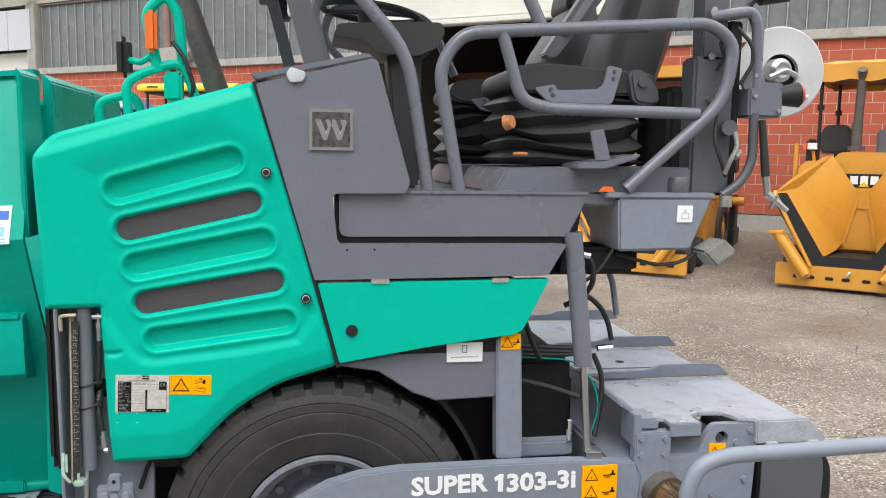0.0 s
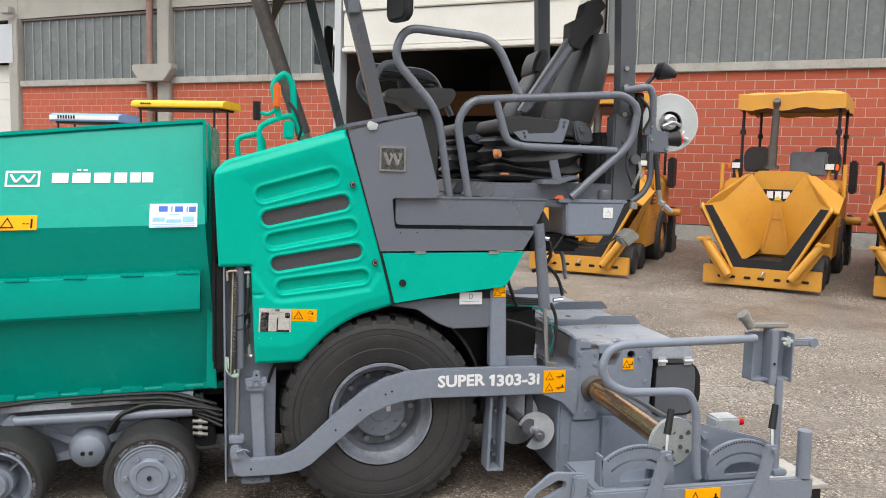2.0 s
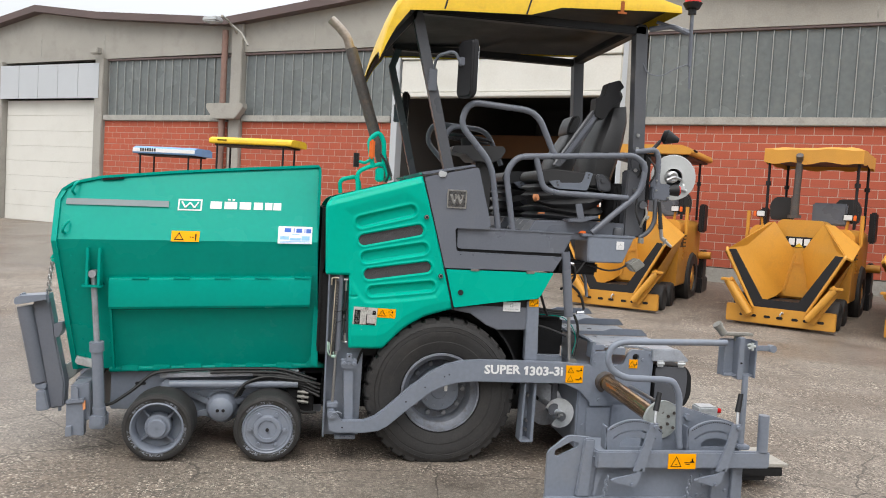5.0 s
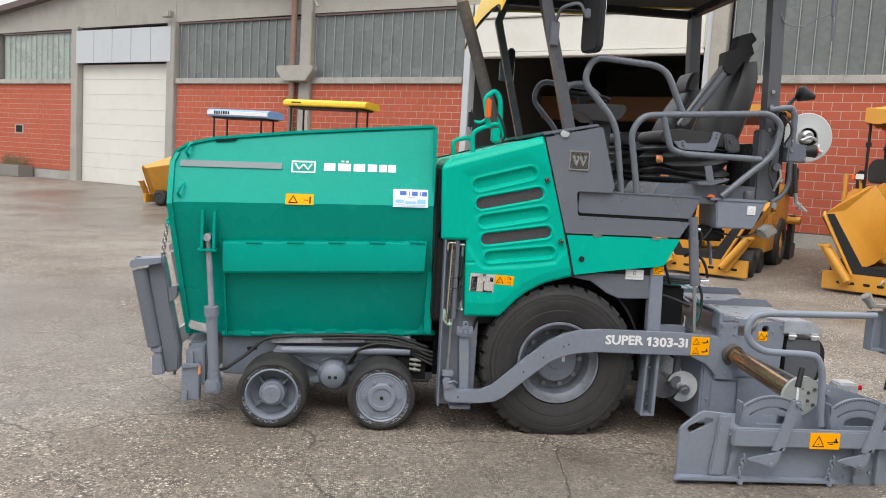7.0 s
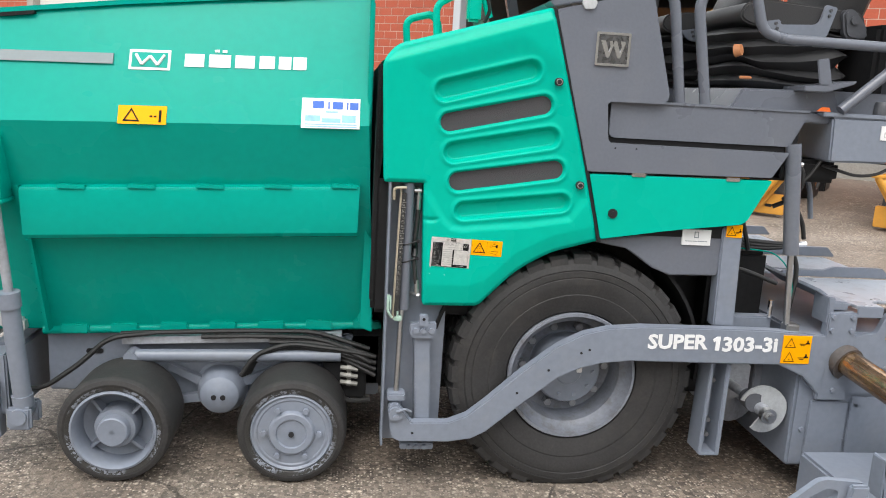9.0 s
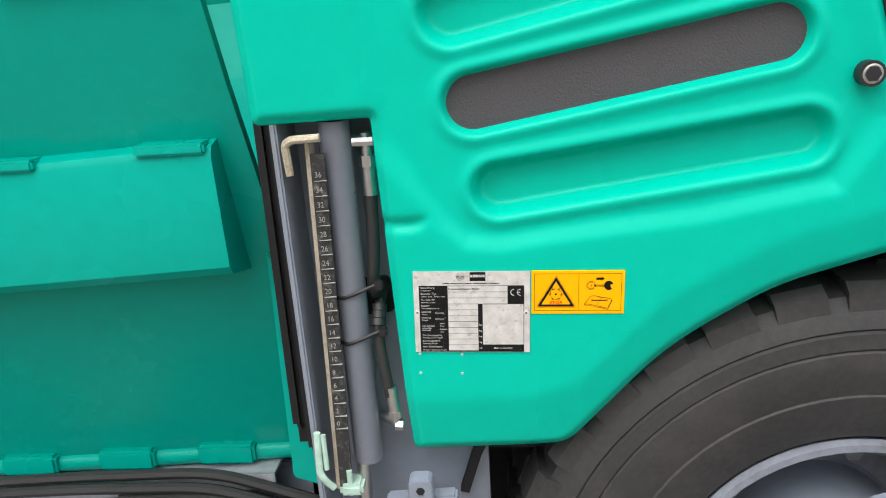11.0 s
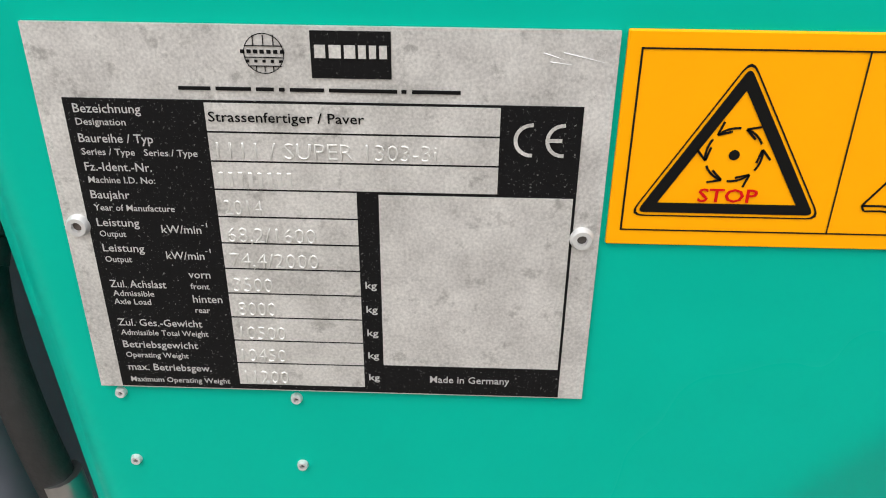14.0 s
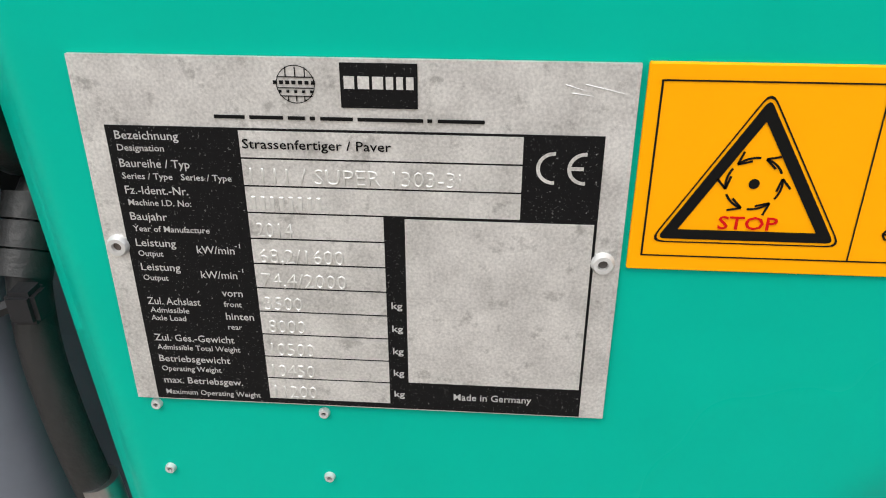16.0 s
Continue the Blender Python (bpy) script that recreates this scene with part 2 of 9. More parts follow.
def asphalt_material():
    m = bpy.data.materials.new("worn_wet_asphalt")
    m.use_nodes = True
    n, l = m.node_tree.nodes, m.node_tree.links
    b = n["Principled BSDF"]
    tc = n.new("ShaderNodeTexCoord")

    def tex(kind, scale, detail=4):
        t = n.new(kind)
        t.inputs["Scale"].default_value = scale
        if kind == "ShaderNodeTexVoronoi":
            t.voronoi_dimensions = "2D"
        if kind == "ShaderNodeTexNoise":
            t.inputs["Detail"].default_value = detail
        l.new(tc.outputs["Object"], t.inputs["Vector"])
        return t

    def rng(src, a, c, lo, hi):
        r = n.new("ShaderNodeMapRange")
        r.inputs["From Min"].default_value, r.inputs["From Max"].default_value = a, c
        r.inputs["To Min"].default_value, r.inputs["To Max"].default_value = lo, hi
        l.new(src, r.inputs["Value"])
        return r.outputs["Result"]

    def mix(fac, a, c):
        x = n.new("ShaderNodeMix")
        x.data_type = "RGBA"
        l.new(fac, x.inputs["Factor"])
        for sock, v in (("A", a), ("B", c)):
            if isinstance(v, tuple):
                x.inputs[sock].default_value = (*v, 1)
            else:
                l.new(v, x.inputs[sock])
        return x.outputs["Result"]

    patches = tex("ShaderNodeTexNoise", 0.33, 7)
    stain = tex("ShaderNodeTexNoise", 1.3, 9)
    mottle = tex("ShaderNodeTexNoise", 9, 6)
    mottle2 = tex("ShaderNodeTexNoise", 2.6, 5)
    grit = tex("ShaderNodeTexVoronoi", 74)
    grit2 = tex("ShaderNodeTexVoronoi", 33)
    fine = tex("ShaderNodeTexNoise", 130, 4)
    col = mix(rng(patches.outputs["Fac"], 0.38, 0.62, 0, 1), (0.142, 0.107, 0.08), (0.258, 0.222, 0.184))
    col = mix(rng(stain.outputs["Fac"], 0.52, 0.7, 0, 0.75), col, (0.082, 0.06, 0.044))
    col = mix(rng(stain.outputs["Fac"], 0.46, 0.3, 0, 0.5), col, (0.31, 0.275, 0.235))
    col = mix(rng(mottle.outputs["Fac"], 0.35, 0.7, 0, 0.35), col, (0.075, 0.066, 0.057))
    col = mix(rng(fine.outputs["Fac"], 0.42, 0.68, 0, 0.5), col, (0.05, 0.044, 0.038))
    # every pebble of the surface has a tone of its own, more so where the binder has worn away
    pebble = tex("ShaderNodeTexVoronoi", 58)
    pebble.inputs["Randomness"].default_value = 1.0
    tone = n.new("ShaderNodeSeparateColor")
    l.new(pebble.outputs["Color"], tone.inputs["Color"])
    rough_part = n.new("ShaderNodeMix")
    rough_part.data_type = "FLOAT"
    rough_part.inputs[2].default_value = 1.0
    l.new(rng(mottle2.outputs["Fac"], 0.34, 0.58, 0.45, 1.0), rough_part.inputs[0])
    l.new(rng(tone.outputs["Blue"], 0.0, 1.0, 0.5, 1.75), rough_part.inputs[3])
    toned = n.new("ShaderNodeVectorMath")
    toned.operation = "SCALE"
    l.new(col, toned.inputs[0])
    l.new(rough_part.outputs[0], toned.inputs["Scale"])
    col = toned.outputs[0]

    def stones(cells, channel, a, c, r0, r1):
        pick = n.new("ShaderNodeSeparateColor")
        l.new(cells.outputs["Color"], pick.inputs["Color"])
        k = n.new("ShaderNodeMath")
        k.operation = "MULTIPLY"
        l.new(rng(pick.outputs[channel], a, c, 0, 0.95), k.inputs[0])
        l.new(rng(cells.outputs["Distance"], r0, r1, 1, 0), k.inputs[1])
        worn = n.new("ShaderNodeMath")
        worn.operation = "MULTIPLY"
        l.new(k.outputs[0], worn.inputs[0])
        l.new(rng(mottle2.outputs["Fac"], 0.36, 0.62, 0.15, 1.0), worn.inputs[1])
        return worn.outputs[0]

    small = stones(grit, "Red", 0.66, 0.9, 0.22, 0.42)
    col = mix(small, col, (0.62, 0.55, 0.46))
    big = stones(grit2, "Green", 0.78, 0.93, 0.16, 0.4)
    col = mix(big, col, (0.7, 0.61, 0.5))
    # cracks: warped cell borders, only in some stretches
    warp = n.new("ShaderNodeVectorMath")
    warp.operation = "MULTIPLY_ADD"
    warp.inputs[1].default_value = (0.5, 0.5, 0.5)
    l.new(stain.outputs["Color"], warp.inputs[0])
    l.new(tc.outputs["Object"], warp.inputs[2])
    cells = n.new("ShaderNodeTexVoronoi")
    cells.feature = "DISTANCE_TO_EDGE"
    cells.voronoi_dimensions = "2D"
    cells.inputs["Scale"].default_value = 0.75
    l.new(warp.outputs[0], cells.inputs["Vector"])
    crack = n.new("ShaderNodeMath")
    crack.operation = "MULTIPLY"
    l.new(rng(cells.outputs["Distance"], 0.003, 0.007, 0.7, 0), crack.inputs[0])
    l.new(rng(patches.outputs["Fac"], 0.42, 0.5, 0, 1), crack.inputs[1])
    col = mix(crack.outputs[0], col, (0.03, 0.026, 0.022))
    net = n.new("ShaderNodeTexVoronoi")
    net.feature = "DISTANCE_TO_EDGE"
    net.voronoi_dimensions = "2D"
    net.inputs["Scale"].default_value = 3.1
    l.new(warp.outputs[0], net.inputs["Vector"])
    crazed = n.new("ShaderNodeMath")
    crazed.operation = "MULTIPLY"
    l.new(rng(net.outputs["Distance"], 0.008, 0.02, 0.32, 0), crazed.inputs[0])
    l.new(rng(mottle2.outputs["Fac"], 0.5, 0.58, 0, 1), crazed.inputs[1])
    col = mix(crazed.outputs[0], col, (0.04, 0.034, 0.028))
    # broad damp sweeps, darker and glossier
    sweep = tex("ShaderNodeTexNoise", 0.16, 3)
    col = mix(rng(sweep.outputs["Fac"], 0.5, 0.58, 0, 0.32), col, (0.07, 0.055, 0.045))
    l.new(col, b.inputs["Base Color"])
    wet = rng(sweep.outputs["Fac"], 0.48, 0.58, 0.75, 0.34)
    l.new(wet, b.inputs["Roughness"])
    bp = n.new("ShaderNodeBump")
    bp.inputs["Strength"].default_value, bp.inputs["Distance"].default_value = 0.6, 0.006
    s = n.new("ShaderNodeMath")
    l.new(small, s.inputs[0])
    l.new(fine.outputs["Fac"], s.inputs[1])
    s2 = n.new("ShaderNodeMath")
    s2.operation = "SUBTRACT"
    l.new(s.outputs[0], s2.inputs[0])
    l.new(crack.outputs[0], s2.inputs[1])
    l.new(s2.outputs[0], bp.inputs["Height"])
    l.new(bp.outputs["Normal"], b.inputs["Normal"])
    return m


ASPHALT = asphalt_material()


def chipped_material():
    """Grey paint flaking off black rubber."""
    m = bpy.data.materials.new("chipped_paint_on_rubber")
    m.use_nodes = True
    n, l = m.node_tree.nodes, m.node_tree.links
    b = n["Principled BSDF"]
    tc = n.new("ShaderNodeTexCoord")
    t = n.new("ShaderNodeTexNoise")
    t.inputs["Scale"].default_value, t.inputs["Detail"].default_value, t.inputs["Roughness"].default_value = 75, 6, 0.65
    l.new(tc.outputs["Object"], t.inputs["Vector"])
    r = n.new("ShaderNodeMapRange")
    r.inputs["From Min"].default_value, r.inputs["From Max"].default_value = 0.49, 0.52
    l.new(t.outputs["Fac"], r.inputs["Value"])
    wide = n.new("ShaderNodeTexNoise")
    wide.inputs["Scale"].default_value, wide.inputs["Detail"].default_value = 7, 3
    l.new(tc.outputs["Object"], wide.inputs["Vector"])
    some = n.new("ShaderNodeMapRange")
    some.inputs["From Min"].default_value, some.inputs["From Max"].default_value = 0.46, 0.58
    l.new(wide.outputs["Fac"], some.inputs["Value"])
    both = n.new("ShaderNodeMath")
    both.operation = "MULTIPLY"
    l.new(r.outputs["Result"], both.inputs[0])
    l.new(some.outputs["Result"], both.inputs[1])
    x = n.new("ShaderNodeMix")
    x.data_type = "RGBA"
    x.inputs["A"].default_value, x.inputs["B"].default_value = (0.03, 0.029, 0.027, 1), (0.22, 0.24, 0.28, 1)
    l.new(both.outputs[0], x.inputs["Factor"])
    l.new(x.outputs["Result"], b.inputs["Base Color"])
    b.inputs["Roughness"].default_value = 0.45
    bp = n.new("ShaderNodeBump")
    bp.inputs["Strength"].default_value, bp.inputs["Distance"].default_value = 0.4, 0.002
    l.new(r.outputs["Result"], bp.inputs["Height"])
    l.new(bp.outputs["Normal"], b.inputs["Normal"])
    return m


CHIPPED = chipped_material()


# ---- mesh helpers ----
def finish(bm, name, mat, angle=32):
    bmesh.ops.recalc_face_normals(bm, faces=bm.faces)
    me = bpy.data.meshes.new(name)
    bm.to_mesh(me)
    bm.free()
    me.materials.append(mat)
    me.polygons.foreach_set("use_smooth", [True] * len(me.polygons))
    me.set_sharp_from_angle(angle=radians(angle))
    return me


def part(name, bm, mat, parent, label="", angle=32):
    ob = new(name, finish(bm, name, mat, angle))
    ob.parent = parent
    if label:
        ob["label"] = label
    return ob


def thing(name, label, category, m=Matrix(), group="", kind=""):
    ob = new(name)
    ob.matrix_world = m
    ob.empty_display_size = 0.1
    return tagged(ob, label, category, group, kind)


def each(name, mat, parent, label, *builders):
    """One part for every builder."""
    for build in builders:
        bm = B()
        build(bm)
        part(name, bm, mat, parent, label)


def bolts(parent, mat, spots, r=0.012, d=(0, -1, 0), h=0.01, name="bolt_head"):
    """Alike bolt heads on one mesh, one object each."""
    bm = B()
    bolt(bm, (0, 0, 0), r, d, h)
    me = finish(bm, name, mat)
    for p in spots:
        ob = new(name, me)
        ob.location = p
        ob.parent = parent


def single(name, bm, mat, label, category, m=Matrix(), group="", kind=""):
    ob = new(name, finish(bm, name, mat))
    ob.matrix_world = m
    return tagged(ob, label, category, group, kind)


def B():
    return bmesh.new()


def bevel_new(bm, faces, width, seg=2):
    edges = list({e for f in faces for e in f.edges if len(e.link_faces) == 2 and e.calc_face_angle(0) > 0.5})
    if edges and width > 0:
        bmesh.ops.bevel(bm, geom=edges, offset=width, segments=seg, affect="EDGES", clamp_overlap=True)


def box(bm, x0, x1, y0, y1, z0, z1, bev=0.006, seg=2):
    v = [bm.verts.new((x, y, z)) for x in (x0, x1) for y in (y0, y1) for z in (z0, z1)]
    q = [(0, 1, 3, 2), (4, 6, 7, 5), (0, 4, 5, 1), (2, 3, 7, 6), (0, 2, 6, 4), (1, 5, 7, 3)]
    f = [bm.faces.new([v[i] for i in k]) for k in q]
    bmesh.ops.recalc_face_normals(bm, faces=f)
    bevel_new(bm, f, bev, seg)
    return bm


def prism(bm, pts, y0, y1, bev=0.006, seg=2):
    """A polygon in x and z, drawn out along y."""
    a = [bm.verts.new((x, y0, z)) for x, z in pts]
    b = [bm.verts.new((x, y1, z)) for x, z in pts]
    k = len(pts)
    f = [bm.faces.new(a), bm.faces.new(b[::-1])]
    f += [bm.faces.new((a[i], b[i], b[(i + 1) % k], a[(i + 1) % k])) for i in range(k)]
    bmesh.ops.recalc_face_normals(bm, faces=f)
    bevel_new(bm, f, bev, seg)
    return bm


def loft(bm, rings, closed=True, cap=True):
    """Skin over rings of points with equal counts."""
    vs = [[bm.verts.new(p) for p in r] for r in rings]
    k = len(vs[0])
    for a, b in zip(vs, vs[1:]):
        for i in range(k if closed else k - 1):
            bm.faces.new((a[i], a[(i + 1) % k], b[(i + 1) % k], b[i]))
    if cap and closed:
        bm.faces.new(vs[0][::-1])
        bm.faces.new(vs[-1])
    return bm


def frame_of(d):
    d = Vector(d).normalized()
    s = d.cross(Vector((0, 0, 1)))
    s = s.normalized() if s.length > 1e-3 else Vector((1, 0, 0))
    return s, s.cross(d).normalized()


def cyl(bm, p0, p1, r0, r1=None, seg=16):
    p0, p1 = Vector(p0), Vector(p1)
    r1 = r0 if r1 is None else r1
    s, u = frame_of(p1 - p0)
    rings = []
    for p, r in ((p0, r0), (p1, r1)):
        rings.append([p + r * (math.cos(2 * math.pi * i / seg) * s + math.sin(2 * math.pi * i / seg) * u) for i in range(seg)])
    return loft(bm, rings)


def rounded(pts, r, n=5):
    """A polyline with its corners rounded."""
    pts = [Vector(p) for p in pts]
    out = [pts[0]]
    for a, b, c in zip(pts, pts[1:], pts[2:]):
        k = min(r, (a - b).length * 0.45, (c - b).length * 0.45)
        p, q = b + (a - b).normalized() * k, b + (c - b).normalized() * k
        for i in range(n + 1):
            t = i / n
            out.append((1 - t) ** 2 * p + 2 * t * (1 - t) * b + t * t * q)
    return out + [pts[-1]]


def tube(bm, pts, r, seg=10, fillet=0.05, n=5):
    p = rounded(pts, fillet, n) if fillet else [Vector(q) for q in pts]
    rings, side = [], None
    for i, c in enumerate(p):
        d = (p[min(i + 1, len(p) - 1)] - p[max(i - 1, 0)]).normalized()
        if side is None:
            side = frame_of(d)[0]
        side = (side - d * side.dot(d)).normalized()
        u = d.cross(side)
        rings.append([c + r * (math.cos(2 * math.pi * k / seg) * side + math.sin(2 * math.pi * k / seg) * u) for k in range(seg)])
    return loft(bm, rings)


def lathe(bm, profile, centre, seg=32, a0=0.0):
    """A profile of (radius, y) turned round an axis along y through centre."""
    c = Vector(centre)
    rings = []
    for i in range(seg):
        a = a0 + 2 * math.pi * i / seg
        rings.append([c + Vector((r * math.cos(a), y, r * math.sin(a))) for r, y in profile])
    vs = [[bm.verts.new(p) for p in r] for r in rings]
    for i in range(seg):
        a, b = vs[i], vs[(i + 1) % seg]
        for k in range(len(profile) - 1):
            bm.faces.new((a[k], a[k + 1], b[k + 1], b[k]))
    bmesh.ops.remove_doubles(bm, verts=[v for r in vs for v in r], dist=1e-5)
    return bm


def bolt(bm, p, r=0.012, d=(0, -1, 0), h=0.01):
    d = Vector(d)
    return cyl(bm, p, Vector(p) + d * h, r, r * 0.9, 6)


def rounded_poly(pts, r, n=5):
    """A closed polygon of (x, z) with its corners rounded; r is one radius or one a corner."""
    k, out = len(pts), []
    for i in range(k):
        a, b, c = (Vector(pts[j % k]) for j in (i - 1, i, i + 1))
        q = r[i] if isinstance(r, (list, tuple)) else r
        q = min(q, (a - b).length * 0.45, (c - b).length * 0.45)
        if q < 1e-4:
            out.append(tuple(b))
            continue
        p0, p1 = b + (a - b).normalized() * q, b + (c - b).normalized() * q
        for j in range(n + 1):
            t = j / n
            out.append(tuple((1 - t) ** 2 * p0 + 2 * t * (1 - t) * b + t * t * p1))
    return out


def slot(p, q, h, n=7):
    """The outline of a slot with round ends between the points p and q in x and z."""
    p, q = Vector(p), Vector(q)
    d = (q - p).normalized()
    s = Vector((-d.y, d.x))
    out = []
    for i in range(n + 1):
        a = math.pi * i / n
        out.append(tuple(q + h * (-math.cos(a) * s + math.sin(a) * d)))
    for i in range(n + 1):
        a = math.pi * i / n
        out.append(tuple(p + h * (math.cos(a) * s - math.sin(a) * d)))
    return out


def holed(bm, outer, holes, y):
    """A flat sheet at y with holes; gives the loops of vertices."""
    loops, edges = [], []
    for pts in (outer, *holes):
        vs = [bm.verts.new((x, y, z)) for x, z in pts]
        loops.append(vs)
        edges += [bm.edges.new((vs[i], vs[(i + 1) % len(vs)])) for i in range(len(vs))]
    bmesh.ops.triangle_fill(bm, use_beauty=True, edges=edges)
    return loops


def rim(bm, loop, pts, y, cap=True):
    """From a loop of vertices to the outline pts at depth y."""
    b = [bm.verts.new((x, y, z)) for x, z in pts]
    k = len(b)
    for i in range(k):
        bm.faces.new((loop[i], loop[(i + 1) % k], b[(i + 1) % k], b[i]))
    if cap:
        bm.faces.new(b)
    return b


def text_mesh(body, size, depth=0.0015, spacing=1.0, bold=0.0, bevel=0.0):
    cu = bpy.data.curves.new("writing", "FONT")
    cu.body, cu.size, cu.extrude, cu.space_character, cu.offset = body, size, depth, spacing, bold
    cu.resolution_u = 2
    cu.bevel_depth, cu.bevel_resolution = bevel, 0
    ob = bpy.data.objects.new("writing", cu)
    me = bpy.data.meshes.new_from_object(ob)
    bpy.data.objects.remove(ob)
    return me


def writing(body, size, x, y, z, mat, parent, turn=0.0, wide=1.0, width=None, bold=0.0, name="lettering", depth=0.0012, lean=0.0):
    """Raised or printed letters on a face that looks towards -y; width sets the length of the line."""
    me = text_mesh(body, size, depth, 1.0, bold)
    me.materials.append(mat)
    ob = new(name, me)
    if width:
        xs = [v.co.x for v in me.vertices]
        wide = width / (max(xs) - min(xs))
    ob.matrix_world = Matrix.Translation((x, y, z)) @ Matrix.Rotation(radians(turn), 4, "Y") @ Matrix.Rotation(radians(90 + lean), 4, "X") @ Matrix.Diagonal((wide, 1, 1, 1))
    ob.parent = parent
    return ob


# ---- the yard ----
N = Vector((0.584, 0.812, 0)).normalized()
D = Vector((N.y, -N.x, 0))
FAR = 15.3


def ground_z(x, y):
    s = N.x * x + N.y * y
    return 0.42 * min(max((s - 5.0) / 10.3, 0.0), 1.0) ** 1.5


def steps(a, b, n):
    return [a + (b - a) * i / n for i in range(n + 1)]


bm = B()
us = [-600, -200, -90, -60, *steps(-40, 30, 35), 60, 90, 200, 600]
ss = [-600, -200, -60, -30, *steps(-12, 1, 13), *steps(1.5, 15.3, 10), 20, 40, 80, 200, 600]
vs = []
for s in ss:
    row = []
    for u in us:
        p = D * u + N * s
        wob = 0.012 * noise.noise((p.x * 0.3, p.y * 0.3, 0)) if abs(u) < 40 and -12 < s < 15 and not (abs(p.x) < 3.2 and -1.2 < p.y < 2.4) else 0
        row.append(bm.verts.new((p.x, p.y, ground_z(p.x, p.y) + min(wob, 0))))
    vs.append(row)
for a, b in zip(vs, vs[1:]):
    for i in range(len(us) - 1):
        bm.faces.new((a[i], a[i + 1], b[i + 1], b[i]))
single("ground", bm, ASPHALT, "worn grey-brown asphalt yard with damp stains", "ground", kind="structure")

rng_g = random.Random(11)
verts, faces = [], []
for k in range(2600):
    x, y = rng_g.uniform(-4.2, 3.6), rng_g.uniform(-2.2, 4.5)
    r, t = rng_g.uniform(0.0025, 0.0075), rng_g.uniform(0, 3.1)
    z, n0 = ground_z(x, y), len(verts)
    for j in range(5):
        a = t + j * 1.2566
        verts.append((x + r * math.cos(a) * rng_g.uniform(0.7, 1.2), y + r * math.sin(a) * rng_g.uniform(0.7, 1.2), z + r * 0.25))
    verts += [(x, y, z + r * rng_g.uniform(0.7, 1.1)), (x, y, z - r * 0.3)]
    for j in range(5):
        faces += [(n0 + j, n0 + (j + 1) % 5, n0 + 5), (n0 + (j + 1) % 5, n0 + j, n0 + 6)]
me = bpy.data.meshes.new("gravel")
me.from_pydata(verts, [], faces)
me.materials.append(material("pale_grit", (0.36, 0.32, 0.27), 0.8, var=0.3, scale=2, bump=0.0, rand=0.9))
tagged(new("gravel", me), "loose pale grit strewn over the asphalt", "gravel", kind="stuff")

# ---- the hall behind: local x along the wall, y into it, z up ----
W = Matrix.Translation(N * FAR) @ Matrix(((D.x, N.x, 0, 0), (D.y, N.y, 0, 0), (0, 0, 1, 0), (0, 0, 0, 1)))
GATE, OPEN = (-26.45, -21.5), (-9.05, -2.65)
BRICKRUNS = ((-32.0, -26.9), (-21.05, -15.45), (-14.85, -9.35), (-2.1, 12.0))
hall = []


def structure(name, bm, mat, label, cat):
    return single(name, bm, mat, label, cat, W, kind="structure")


wall_front = None
for i, (a, b) in enumerate(BRICKRUNS):
    bm = B()
    box(bm, a, b, -0.006, 0.3, 0.78, 4.2, 0)
    ob = structure("wall_front_%d" % (i + 1), bm, MORTAR, "red brick wall with pale mortar joints", "wall")
    hall.append((ob, a, b))
    bm = B()
    box(bm, a, b, -0.03, 0.3, -0.3, 0.76, 0.01)
    structure("plinth_%d" % (i + 1), bm, PLINTH, "stained concrete plinth under the brick wall", "plinth")
    bm = B()
    box(bm, a, b, -0.1, 0.3, 4.205, 4.4, 0.015)
    structure("sill_band_%d" % (i + 1), bm, PLINTH, "weathered concrete sill band above the bricks", "sill")
for i, (a, b, top) in enumerate(((-31.6, -26.95, 6.22), (-21.0, -15.45, 6.3), (-14.85, -9.4, 6.33), (-2.05, 12.0, 6.46))):
    w = thing("window_%d" % (i + 1), "long band of grey ribbed translucent glazing", "window", W, kind="structure")
    n = round((b - a) / 0.36)
    step = (b - a) / n
    for k in range(n):
        bm = B()
        x0 = a + k * step
        pts = [(x0, 0.1), (x0 + 0.02, 0.07), (x0 + 0.05, 0.07), (x0 + 0.07, 0.1), (x0 + step * 0.5, 0.108), (x0 + step, 0.1)]
        v0 = [bm.verts.new((x, y, 4.4)) for x, y in pts]
        v1 = [bm.verts.new((x, y, top)) for x, y in pts]
        v2 = [bm.verts.new((x, y + 0.03, top)) for x, y in pts]
        v3 = [bm.verts.new((x, y + 0.03, 4.4)) for x, y in pts]
        for j in range(len(pts) - 1):
            bm.faces.new((v0[j], v0[j + 1], v1[j + 1], v1[j]))
            bm.faces.new((v1[j], v1[j + 1], v2[j + 1], v2[j]))
            bm.faces.new((v2[j], v2[j + 1], v3[j + 1], v3[j]))
        # the first window's panes carry their backlight as a paler colour
        part("pane", bm, GLASSFIBRE if i else GLASSBACKLIT, w)
        bm = B()
        box(bm, x0 + 0.022, x0 + 0.044, 0.05, 0.071, 4.41, top - 0.01, 0.004, 1)
        part("glazing_bar", bm, GLAZEBAR, w)
    bm = B()
    box(bm, a - 0.05, b + 0.05, 0.02, 0.2, top, top + 0.07, 0.01)
    part("window_frame", bm, BROWN, w)
GABLE = [(-33.0, 6.9), (-27.45, 7.62), (-24.5, 8.14), (-21.25, 7.72), (-15.45, 7.25), (-10.8, 7.72), (-6.7, 8.25), (2.2, 7.3), (6.0, 7.8), (12.0, 8.3)]
bm = B()
